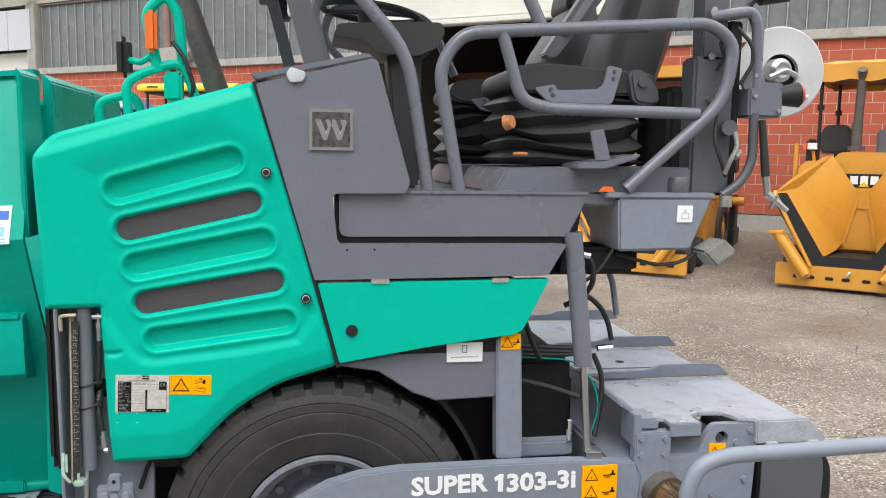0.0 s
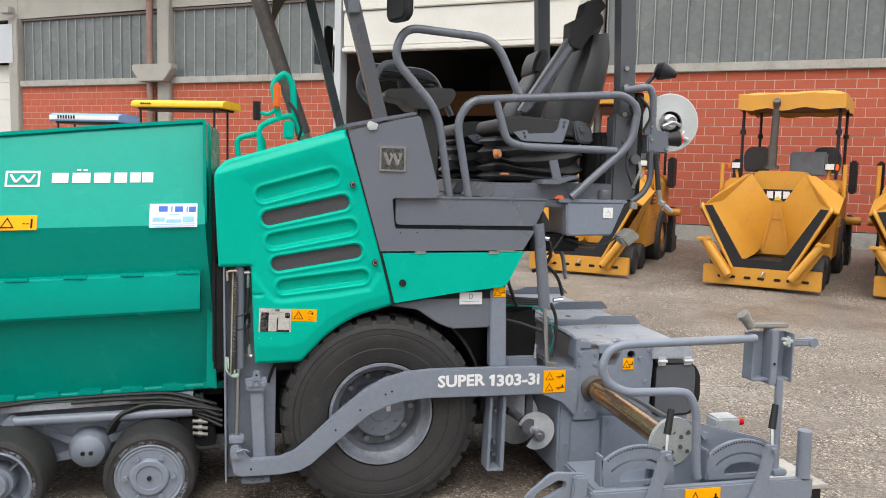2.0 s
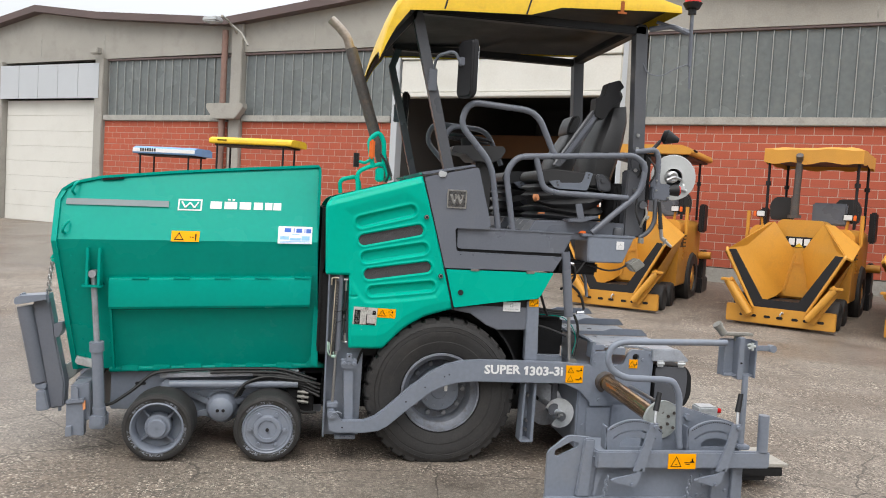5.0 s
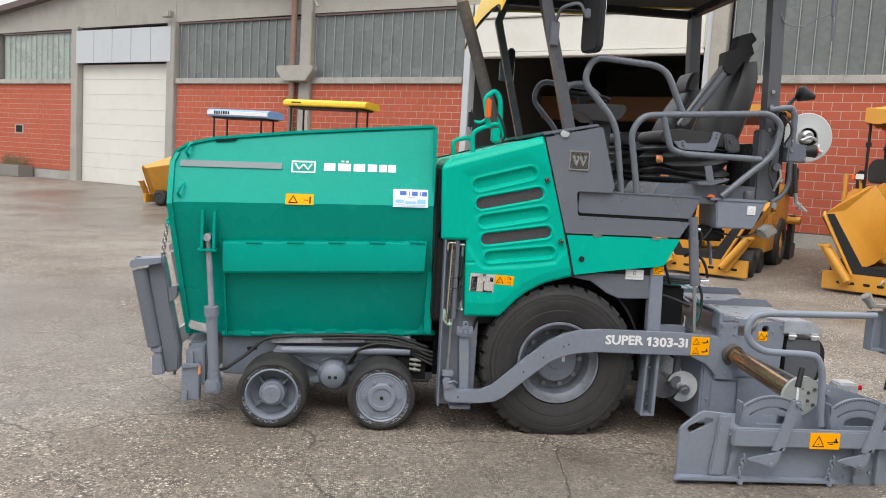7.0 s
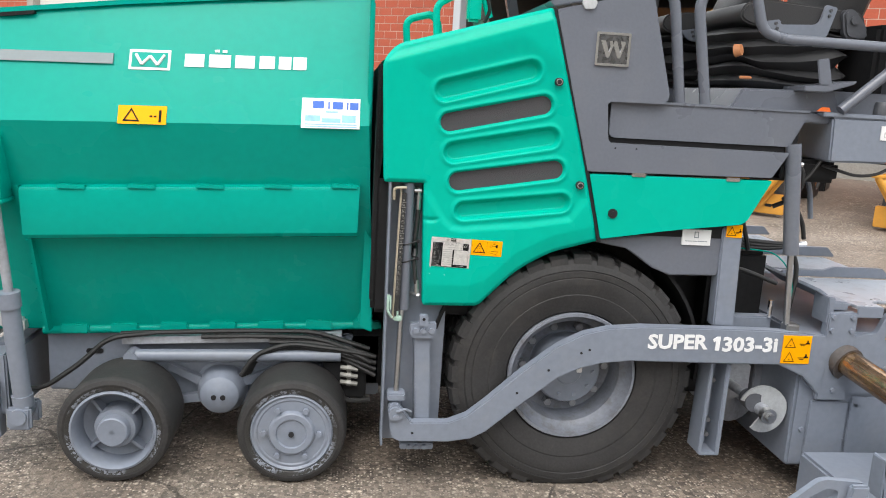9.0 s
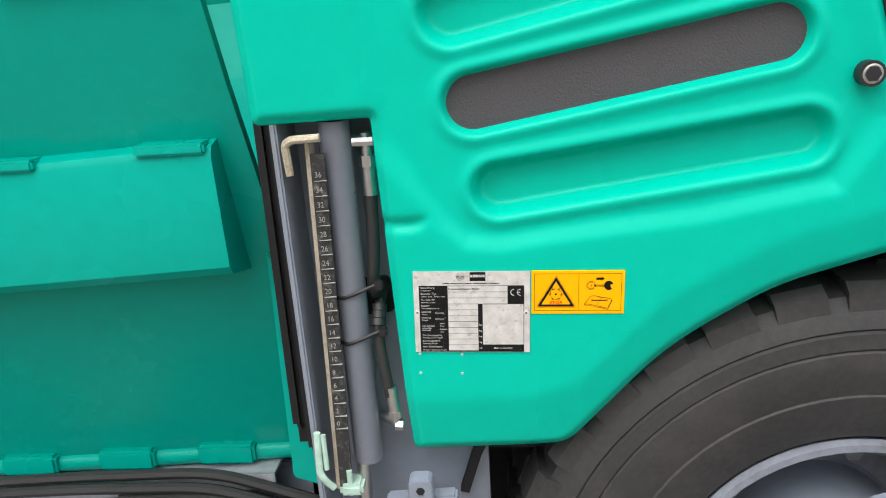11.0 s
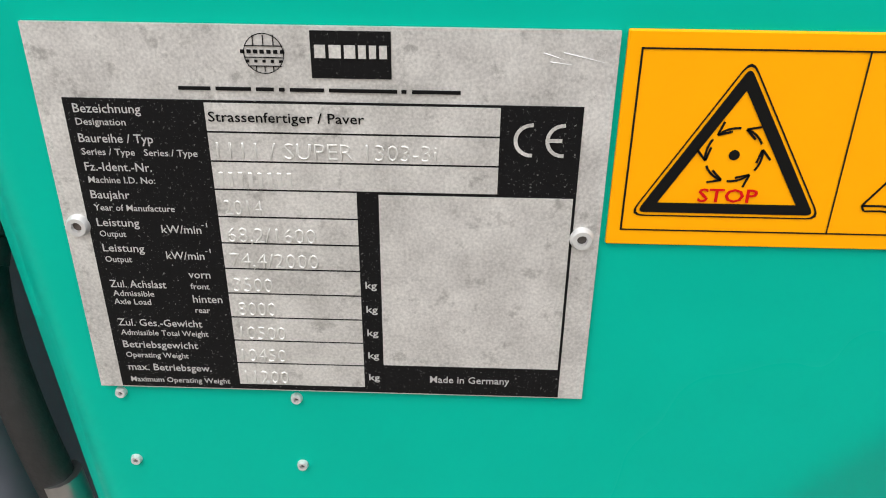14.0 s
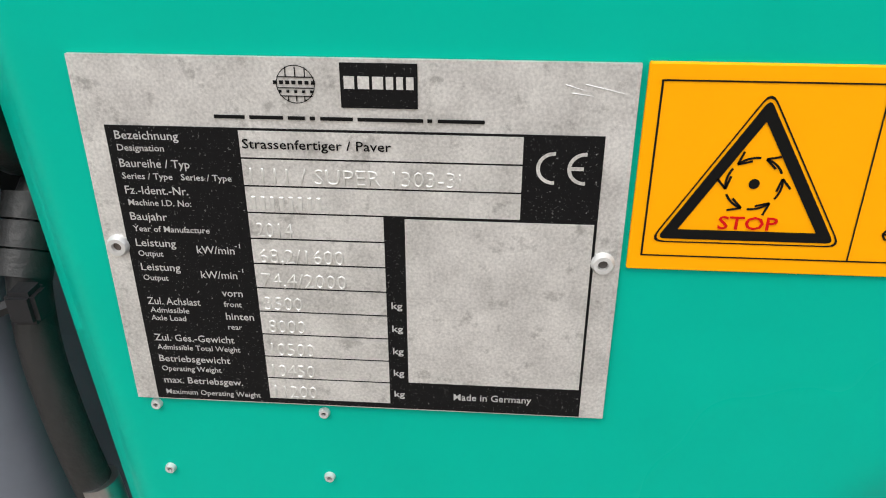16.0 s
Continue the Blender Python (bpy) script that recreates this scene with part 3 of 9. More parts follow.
prism(bm, GABLE + [(12.0, 6.53), (-2.05, 6.53), (-2.1, 6.42), (-14.9, 6.42), (-21.0, 6.38), (-33.0, 6.3)], 0.0, 0.3, 0)
structure("fascia_wall", bm, CONCRETE, "pale concrete gable panels above the windows", "wall")
bm = B()
for x in (-29.7, -24.5, -21.2, -12.2, -6.7, -1.8, 3.0, 7.5):
    box(bm, x - 0.02, x + 0.02, -0.012, 0.02, 6.55, 7.2, 0)
structure("panel_joints", bm, PLINTH, "dark joints between the concrete gable panels", "joint")
bm = B()
for (x0, z0), (x1, z1) in zip(GABLE, GABLE[1:]):
    v = [bm.verts.new(p) for p in ((x0, -0.35, z0), (x1, -0.35, z1), (x1, -0.35, z1 + 0.24), (x0, -0.35, z0 + 0.24),
                                   (x0, 14, z0), (x1, 14, z1), (x1, 14, z1 + 0.24), (x0, 14, z0 + 0.24))]
    for q in ((0, 1, 2, 3), (4, 7, 6, 5), (0, 4, 5, 1), (3, 2, 6, 7), (0, 3, 7, 4), (1, 5, 6, 2)):
        bm.faces.new([v[j] for j in q])
structure("roof", bm, BROWN, "brown sheet roof edge of the hall", "roof")
for i, (a, b, z1) in enumerate(((-32.35, -32.0, 6.9), (-26.88, -26.48, 6.4), (-21.48, -21.08, 6.4), (-15.32, -14.87, 7.3), (-2.5, -2.12, 6.5))):
    bm = B()
    box(bm, a, b, -0.14, 0.3, -0.3, z1, 0.02)
    if i == 3:
        prism(bm, [(-16.05, 4.75), (-14.55, 4.75), (-14.55, 4.6), (-14.85, 4.25), (-15.75, 4.25), (-16.05, 4.6)], -0.4, -0.142, 0.02)
    structure("pillar_%d" % (i + 1), bm, CONCRETE, "weathered concrete pillar of the hall", "pillar")
bm = B()
tube(bm, [(-15.53, -0.2, 7.1), (-15.53, -0.2, 0.3)], 0.1, 14, 0)
for z in (1.6, 3.3, 5.2, 6.6):
    cyl(bm, (-15.53, -0.2, z), (-15.53, -0.2, z + 0.05), 0.112, seg=14)
structure("downpipe", bm, RUSTPIPE, "faded brown rainwater pipe on the pillar", "pipe")
# white sectional gate
gate = thing("door_1", "closed white sectional gate of the hall", "gate", W, kind="structure")
for k in range(8):
    bm = B()
    z0 = 0.42 + k * 0.566
    box(bm, GATE[0], GATE[1], 0.1, 0.16, z0 + 0.002, z0 + 0.563, 0.004, 1)
    part("panel", bm, GATEWHITE, gate)
top = thing("gate_top_panel", "white profiled sheet panel above the gate", "panel", W, kind="structure")
for k in range(5):
    bm = B()
    x0 = GATE[0] - 0.1 + k * 1.06
    box(bm, x0 + 0.006, x0 + 1.054, -0.16, -0.145, 4.98, 6.22, 0.006)
    part("panel", bm, SHEETWHITE, top)
# open hall door with a white rolled-up curtain
bm = B()
for z0, z1 in ((5.06, 5.98),):
    box(bm, OPEN[0], OPEN[1], -0.05, 0.14, z0, z1, 0.03)
box(bm, OPEN[0], OPEN[1], -0.12, 0.2, 4.93, 5.05, 0.02)
box(bm, OPEN[0], OPEN[1], -0.1, 0.2, 6.0, 6.4, 0.02)
structure("door_2", bm, GATEWHITE, "white folding door rolled up over the open hall", "door")
for i, x in enumerate((-9.32, -2.64)):
    bm = B()
    box(bm, x, x + 0.2, -0.06, 0.3, -0.2, 6.4, 0.01)
    structure("door_post_%d" % (i + 1), bm, SHEETWHITE, "pale blue steel post of the hall door", "post")
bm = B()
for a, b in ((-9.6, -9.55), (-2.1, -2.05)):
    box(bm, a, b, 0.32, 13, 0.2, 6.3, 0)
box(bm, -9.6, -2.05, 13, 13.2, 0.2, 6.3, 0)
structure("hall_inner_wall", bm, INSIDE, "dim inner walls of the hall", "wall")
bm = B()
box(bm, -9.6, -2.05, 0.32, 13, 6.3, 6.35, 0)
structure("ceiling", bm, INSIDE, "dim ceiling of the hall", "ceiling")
bm = B()
box(bm, -9.5, -2.1, 6.0, 6.35, 3.7, 4.5, 0.03)
structure("crane_beam", bm, CRANE, "ochre crane beam inside the hall", "beam")
bm = B()
box(bm, -33, -32.4, 0.31, 14, -0.3, 6.9, 0)
box(bm, -32.4, 12, 14.02, 14.3, -0.3, 7.2, 0)
structure("wall_side", bm, CONCRETE, "plain side and back walls of the hall", "wall")
# lamp arm and lamps on the wall
arm = thing("wall_lamp", "grey swan-neck yard lamp on the pillar", "lamp", W)
bm = B()
tube(bm, [(-15.1, -0.15, 7.0), (-15.1, -0.5, 7.25), (-15.0, -1.0, 7.35)], 0.04, 8, 0.15)
tube(bm, [(-15.1, -0.4, 7.2), (-14.6, -0.5, 6.9), (-14.3, -0.55, 6.5)], 0.03, 8, 0.15)
part("arm", bm, CONCRETE, arm)
bm = B()
box(bm, -15.9, -15.35, -0.9, -0.5, 7.25, 7.4, 0.04)
part("lamp_head", bm, GALV, arm)
spot = thing("floodlight", "small grey floodlight above the gate", "lamp", W)
bm = B()
box(bm, -21.5, -21.1, -0.4, -0.16, 6.5, 6.72, 0.03)
part("housing", bm, CONCRETE, spot)
vent = thing("wall_vent", "small dark vent opening in the brick wall", "vent", W)
bm = B()
box(bm, -30.72, -30.12, -0.03, 0.0, 2.16, 2.54, 0.01)
part("vent_frame", bm, PLINTH, vent)
bm = B()
box(bm, -30.62, -30.2, -0.036, -0.03, 2.22, 2.5, 0)
part("vent_opening", bm, DEEP, vent)
trough = thing("planter", "mossy concrete planter with dry weeds by the wall", "planter", W)
bm = B()
box(bm, -31.0, -29.3, -0.75, -0.1, 0.36, 0.86, 0.03)
part("trough", bm, FENCE, trough)
rng_p = random.Random(3)
verts, faces = [], []
for k in range(160):
    x, y, h = rng_p.uniform(-30.9, -29.4), rng_p.uniform(-0.65, -0.2), rng_p.uniform(0.15, 0.6)
    dx, dy, n0 = rng_p.uniform(-0.15, 0.15), rng_p.uniform(-0.12, 0.12), len(verts)
    verts += [(x - 0.012, y, 0.84), (x + 0.012, y, 0.84), (x + dx * 0.5 + 0.01, y + dy * 0.5, 0.86 + h * 0.6), (x + dx, y + dy, 0.86 + h)]
    faces += [(n0, n0 + 1, n0 + 2), (n0, n0 + 2, n0 + 3)]
me = bpy.data.meshes.new("weeds")
me.from_pydata(verts, [], faces)
me.materials.append(material("dry_weed", (0.16, 0.14, 0.07), 0.8, var=0.3, scale=3, bump=0.0, rand=0.5))
ob = new("weeds", me)
ob.parent = trough
# low concrete fence past the hall's end
fence = thing("fence", "weathered concrete slat fence at the yard's edge", "fence", Matrix.Translation((-22, 36.2, 0.45)) @ Matrix.Rotation(radians(6), 4, "Z"), kind="structure")
for k in range(9):
    bm = B()
    box(bm, -9 + k * 2.4, -8.86 + k * 2.4, -0.07, 0.07, 0, 2.05, 0.01)
    part("post", bm, FENCE, fence)
for k in range(8):
    for j in range(4):
        bm = B()
        box(bm, -8.85 + k * 2.4, -6.61 + k * 2.4, -0.03, 0.03, 0.02 + j * 0.45, 0.45 + j * 0.45, 0.01)
        part("slat", bm, FENCE, fence)
# added plain wall, never in view: closes the yard and cuts low sky light
bm = B()
box(bm, -34, 36, -18.6, -18.0, 0, 7.2)
single("wall_opposite", bm, CONCRETE, "added concrete wall out of view, blocking low sky light", "wall", kind="structure")


# ---- the green road paver: x along it, its near side at y = 0, far side at y = 1.75 ----
paver = thing("road_paver", "green and grey road paver with yellow canopy, parked on asphalt", "road paver")
FARY = 1.75


def xz(*flat):
    return list(zip(flat[::2], flat[1::2]))


# -- hopper: near wing, far wing and end plates --
TOPLINE = xz(-2.618, 1.75, -2.596, 1.806, -2.526, 1.86, -2.353, 1.908, -1.87, 1.974, -1.37, 2.03, -0.905, 2.078)
WINGLEAN = 0.405


def knee_z(x):
    """The height of the fold between the two plates of a hopper wing."""
    return 1.478 + 0.0345 * (x + 2.606)


def hopper_wing(side):
    """One hopper wing, near (side 1) or far (side -1)."""
    def Y(y):
        return y if side > 0 else FARY - y
    top = TOPLINE
    knee = [(x, knee_z(x)) for x in (-2.606, -2.56, -2.48, -2.35, -1.87, -1.37, -0.895)]
    foot = [(-2.53, 0.555), (-2.49, 0.557), (-2.44, 0.559), (-2.32, 0.564), (-1.87, 0.583), (-1.37, 0.605), (-0.84, 0.627)]
    yk, yf = 0.04, 0.38
    yt = [yk + WINGLEAN * (z - knee_z(x)) for x, z in top]
    rows = []
    for sub, (pa, ya, pb, yb) in enumerate(((foot, [yf] * 7, knee, [yk] * 7), (knee, [yk] * 7, top, yt))):
        for k in range(6):
            t = k / 6
            if sub == 1 and k == 0:
                t = 0.02
            rows.append([(a[0] + (b[0] - a[0]) * t, y0 + (y1 - y0) * t, a[1] + (b[1] - a[1]) * t) for a, y0, b, y1 in zip(pa, ya, pb, yb)])
    rows.append([(x, y, z) for (x, z), y in zip(top, yt)])
    bm = B()
    outer = [[bm.verts.new((x, Y(y), z)) for x, y, z in r] for r in rows]
    inner = [[bm.verts.new((x, Y(y + 0.02), z)) for x, y, z in r] for r in rows]
    for vs in (outer, inner):
        for a, b in zip(vs, vs[1:]):
            for i in range(len(a) - 1):
                bm.faces.new((a[i], a[i + 1], b[i + 1], b[i]))
    for i in range(6):
        bm.faces.new((outer[0][i], outer[0][i + 1], inner[0][i + 1], inner[0][i]))
        bm.faces.new((outer[-1][i], outer[-1][i + 1], inner[-1][i + 1], inner[-1][i]))
    for k in range(len(outer) - 1):
        for i in (0, -1):
            bm.faces.new((outer[k][i], outer[k + 1][i], inner[k + 1][i], inner[k][i]))
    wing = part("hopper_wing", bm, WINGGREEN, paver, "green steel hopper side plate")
    # box rib along the lower plate
    bm = B()
    sec = [(0.16, 1.31), (0.098, 1.295), (0.092, 1.28), (0.112, 1.10), (0.125, 1.085), (0.235, 1.06)]
    rings = []
    for x, dz in ((-2.265, -0.062), (-0.925, 0.0)):
        rings.append([(x + (0.02 if x > -2 else 0) * (z - 1.2), Y(y), z + dz) for y, z in sec])
    loft(bm, rings)
    bevel_new(bm, list(bm.faces), 0.006)
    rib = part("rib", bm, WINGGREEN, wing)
    for k in range(5):
        bm = B()
        x = -2.12 + k * 0.27
        dz = -0.062 + 0.062 * (x + 2.265) / 1.34
        box(bm, x, x + 0.11, min(Y(0.085), Y(0.13)), max(Y(0.085), Y(0.13)), 1.29 + dz, 1.308 + dz, 0.004)
        part("weld_seam", bm, WINGGREEN, rib)
    # top edge flange
    bm = B()
    for (xa, za), ya, (xb, zb), yb in zip(top, yt, top[1:], yt[1:]):
        loft(bm, [[(x, Y(y0 + y), z + h) for y, h in ((-0.018, -0.005), (-0.018, 0.013), (0.05, 0.013), (0.05, -0.005))] for x, z, y0 in ((xa, za, ya), (xb, zb, yb))])
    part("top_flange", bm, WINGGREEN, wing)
    # hinge tube along the foot
    bm = B()
    cyl(bm, (-2.30, Y(0.385), 0.557), (-0.80, Y(0.385), 0.621), 0.021, seg=12)
    part("hinge_tube", bm, WINGGREEN, wing)
    for k in range(7):
        bm = B()
        x = -2.22 + k * 0.215
        z = 0.56 + (x + 2.28) * 0.0426
        box(bm, x, x + 0.12, min(Y(0.352), Y(0.415)), max(Y(0.352), Y(0.415)), z - 0.012, z + 0.032, 0.006)
        part("hinge", bm, WINGGREEN, wing)
    return wing


wing = hopper_wing(1)
hopper_wing(-1)
# front edge strip, gusset with bolts, lifting lugs
bm = B()
loft(bm, [[(x - 0.012, y - 0.012, z), (x + 0.022, y - 0.016, z), (x + 0.022, y + 0.03, z), (x - 0.012, y + 0.03, z)] for x, y, z in
          ((-2.53, 0.375, 0.555), (-2.604, 0.035, 1.475), (-2.61, 0.09, 1.62), (-2.616, 0.145, 1.745), (-2.59, 0.172, 1.806))])
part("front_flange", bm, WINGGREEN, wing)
bm = B()
for (x0, z0), (x1, z1) in (((-2.30, 0.60), (-2.245, 1.24)),):
    loft(bm, [[(x, y0, z0), (x + 0.014, y0, z0), (x + 0.014, y0 + 0.14, z0), (x, y0 + 0.14, z0)] for x, y0, z0 in ((-2.27, 0.32, 0.57), (-2.275, 0.19, 1.0), (-2.285, 0.1, 1.24))])
part("gusset", bm, WINGGREEN, wing)
def lower_y(z):
    return 0.38 - 0.34 * (z - 0.56) / 0.95


bolts(wing, WINGGREEN, [(-2.46 - 0.05 * k / 7, lower_y(0.66 + k * 0.12), 0.66 + k * 0.12) for k in range(7)] + [(-2.29, lower_y(0.64 + k * 0.12), 0.64 + k * 0.12) for k in range(5)], 0.008, name="rivet")
bm = B()
for x in (-2.40, -2.325):
    prism(bm, rounded_poly(xz(x, 1.19, x + 0.018, 1.19, x + 0.018, 1.44, x, 1.44), 0.004, 2), 0.03, 0.14, 0.003)
box(bm, -2.42, -2.30, 0.03, 0.15, 1.175, 1.19, 0.003)
part("cylinder_lug", bm, WINGGREEN, wing)
for x, z, y in ((-2.515, 1.825, 0.175), (-2.54, 1.56, 0.07)):
    bm = B()
    tube(bm, [(x, y, z - 0.04), (x - 0.01, y - 0.05, z - 0.02), (x + 0.01, y - 0.05, z + 0.03), (x + 0.02, y, z + 0.045)], 0.009, 8, 0.02)
    part("lifting_eye", bm, WINGGREEN, wing)
# thin black slabs: the recess shade below the flange, as colour
each("grip_slot", DEEP, wing, "", lambda bm: prism(bm, rounded_poly(xz(-1.385, 2.019, -1.25, 2.034, -1.25, 2.047, -1.385, 2.032), 0.005, 3), 0.232, 0.26, 0), lambda bm: prism(bm, rounded_poly(xz(-2.35, 1.888, -2.215, 1.907, -2.215, 1.921, -2.35, 1.902), 0.005, 3), 0.188, 0.22, 0))
# rear hopper wall, standing proud of the wing's end
bm = B()
prism(bm, xz(-0.915, 0.62, -0.87, 0.62, -0.885, 2.06, -0.915, 2.09), 0.36, 1.39, 0.006)
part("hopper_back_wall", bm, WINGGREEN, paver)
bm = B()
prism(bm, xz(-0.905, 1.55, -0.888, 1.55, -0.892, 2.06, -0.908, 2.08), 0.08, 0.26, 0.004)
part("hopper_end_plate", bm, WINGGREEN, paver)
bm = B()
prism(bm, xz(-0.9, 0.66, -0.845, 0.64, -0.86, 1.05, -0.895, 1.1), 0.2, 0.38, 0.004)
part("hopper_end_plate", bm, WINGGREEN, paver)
bm = B()
box(bm, -2.4, -0.9, 0.42, 1.33, 0.60, 0.64, 0.005)
part("hopper_floor", bm, WORN, paver)
bm = B()
prism(bm, xz(-2.52, 0.60, -2.36, 0.56, -2.36, 0.62, -2.52, 0.66), 0.32, 1.45, 0.01)
part("hopper_lip", bm, GALV, paver, "bare worn steel lip of the hopper")
# stickers on the wing, lying on its slanting upper plate


def on_wing(x, z, off=0.003):
    """A point on the upper wing plate at x and height z."""
    return Vector((x, 0.04 + WINGLEAN * max(z - knee_z(x), 0) - off, z))


def decal(name, x0, x1, z0, z1, mat, parent, off=0.004, label=""):
    """A thin label that follows the slanting plate."""
    bm = B()
    n = max(1, round((x1 - x0) / 0.1))
    rings = []
    for k in range(n + 1):
        x = x0 + (x1 - x0) * k / n
        dz = 0.0265 * (x - x0)
        a, b = on_wing(x, z0 + dz, off), on_wing(x, z1 + dz, off)
        back = Vector((0, 0.009, 0))
        rings.append([a, b, b + back, a + back])
    loft(bm, rings)
    return part(name, bm, mat, parent, label)


decal("reflective_strip", -2.56, -1.905, 1.716, 1.757, STRIPE, wing, 0.009, label="grey reflective strip")
mark = decal("emblem", -1.845, -1.687, 1.716, 1.794, WHITE, wing, label="white framed emblem")
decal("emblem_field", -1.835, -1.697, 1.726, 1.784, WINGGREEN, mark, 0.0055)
bm = B()
for a, b in (((-1.82, 1.776), (-1.795, 1.738)), ((-1.795, 1.738), (-1.765, 1.772)), ((-1.765, 1.772), (-1.735, 1.739)), ((-1.735, 1.739), (-1.71, 1.778))):
    p, q = on_wing(*a, 0.0075), on_wing(*b, 0.0075)
    cyl(bm, p, q, 0.006, seg=6)
part("emblem_zigzag", bm, WHITE, mark)
for x, w in ((-1.632, 0.075), (-1.538, 0.084), (-1.436, 0.076), (-1.341, 0.06), (-1.265, 0.049), (-1.208, 0.053)):
    z = 1.739 + 0.03 * (x + 1.635)
    decal("white_bar", x, x + w, z, z + 0.05, WHITE, wing, label="white painted bar")
for x in (-1.518, -1.488):
    decal("white_bar", x, x + 0.018, 1.802, 1.812, WHITE, wing)
card = decal("dealer_sticker", -1.165, -0.934, 1.528, 1.645, WHITE, wing, label="white dealer sticker with blue print")
for x, w in ((-1.122, 0.044), (-1.061, 0.006), (-1.043, 0.04), (-0.987, 0.006), (-0.975, 0.034)):
    decal("blue_bar", x, x + w, 1.607, 1.635, BLUE, card, 0.0055)
decal("picture_band", -1.15, -1.09, 1.556, 1.578, SKYBLUE, card, 0.0055)
decal("picture_band", -1.085, -1.01, 1.553, 1.57, SKYBLUE, card, 0.0055)
decal("picture_band", -1.005, -0.95, 1.556, 1.585, SKYBLUE, card, 0.0055)
for k in range(2):
    decal("text_bar", -1.152, -0.945, 1.533 + k * 0.009, 1.537 + k * 0.009, SKYBLUE, card, 0.0055)
decal("text_bar", -1.07, -1.02, 1.592, 1.598, SKYBLUE, card, 0.0055)


def warning(x0, x1, z0, z1, y, parent, rows=1, name="warning_sticker"):
    """An orange sticker with a black-edged triangle and bars for its small signs."""
    bm = B()
    box(bm, x0, x1, y - 0.003, y + 0.002, z0, z1, 0)
    st = part(name, bm, ORANGE, parent, "orange warning sticker with a black triangle")
    rh = (z1 - z0) / rows
    for k in range(rows):
        za = z0 + k * rh
        h = rh * 0.72
        cx = x0 + min(rh * 0.55, (x1 - x0) * 0.32)
        bm = B()
        tri = [(cx - h * 0.55, za + rh * 0.14), (cx + h * 0.55, za + rh * 0.14), (cx, za + rh * 0.14 + h)]
        tin = [(cx + (px - cx) * 0.8, za + rh * 0.38 + (pz - za - rh * 0.38) * 0.8) for px, pz in tri]
        a = [bm.verts.new((px, y - 0.0042, pz)) for px, pz in tri]
        b = [bm.verts.new((px, y - 0.0042, pz)) for px, pz in tin]
        for i in range(3):
            bm.faces.new((a[i], a[(i + 1) % 3], b[(i + 1) % 3], b[i]))
        cyl(bm, (cx, y - 0.003, za + rh * 0.3), (cx, y - 0.0045, za + rh * 0.3), rh * 0.04, seg=6)
        part("sign_triangle", bm, PRINT, st)
        bm = B()
        wx = x1 - (x1 - x0) * 0.42
        for k2, (f0, f1, g0, g1) in enumerate(((0.0, 0.25, 0.40, 0.45), (0.22, 0.36, 0.42, 0.52), (0.26, 0.31, 0.5, 0.7), (0.05, 0.2, 0.3, 0.34))):
            box(bm, wx + (x1 - x0) * f0, wx + (x1 - x0) * f1, y - 0.0042 - 0.0002 * k2, y - 0.003, za + rh * g0, za + rh * g1, 0)
        part("sign_figure", bm, PRINT, st)
    return st


bm_sticker = decal("warning_sticker", -1.868, -1.685, 1.507, 1.577, ORANGE, wing, label="orange warning sticker with a black triangle")
bm = B()
a = [bm.verts.new(on_wing(x, z, 0.0056)) for x, z in ((-1.85, 1.518), (-1.785, 1.519), (-1.818, 1.570))]
b = [bm.verts.new(on_wing(x, z, 0.0056)) for x, z in ((-1.840, 1.524), (-1.795, 1.525), (-1.818, 1.560))]
for i in range(3):
    bm.faces.new((a[i], a[(i + 1) % 3], b[(i + 1) % 3], b[i]))
part("sign_triangle", bm, PRINT, bm_sticker)
for x0, x1, z0, z1 in ((-1.748, -1.738, 1.538, 1.544), (-1.732, -1.722, 1.538, 1.544), (-1.713, -1.704, 1.520, 1.565)):
    decal("sign_figure", x0, x1, z0, z1, PRINT, bm_sticker, 0.0056)

# -- tilt cylinder of the wing --
bm = B()
cyl(bm, (-2.36, 0.075, 1.27), (-2.33, 0.12, 0.78), 0.019, seg=16)
cyl(bm, (-2.36, 0.04, 1.265), (-2.36, 0.12, 1.265), 0.026, seg=16)
rod = part("cylinder_rod", bm, WORN, paver, "grey hydraulic rod")
bm = B()
cyl(bm, (-2.33, 0.112, 0.79), (-2.305, 0.15, 0.29), 0.037, seg=22)
cyl(bm, (-2.331, 0.11, 0.80), (-2.328, 0.114, 0.735), 0.046, seg=22)
cyl(bm, (-2.308, 0.145, 0.345), (-2.305, 0.15, 0.295), 0.043, seg=22)
cyl(bm, (-2.31, 0.09, 0.26), (-2.31, 0.24, 0.26), 0.035, seg=14)
box(bm, -2.36, -2.26, 0.1, 0.13, 0.2, 0.3, 0.01)
box(bm, -2.36, -2.26, 0.2, 0.23, 0.2, 0.3, 0.01)
part("cylinder_barrel", bm, GREY, paver, "grey hydraulic cylinder of the hopper wing")

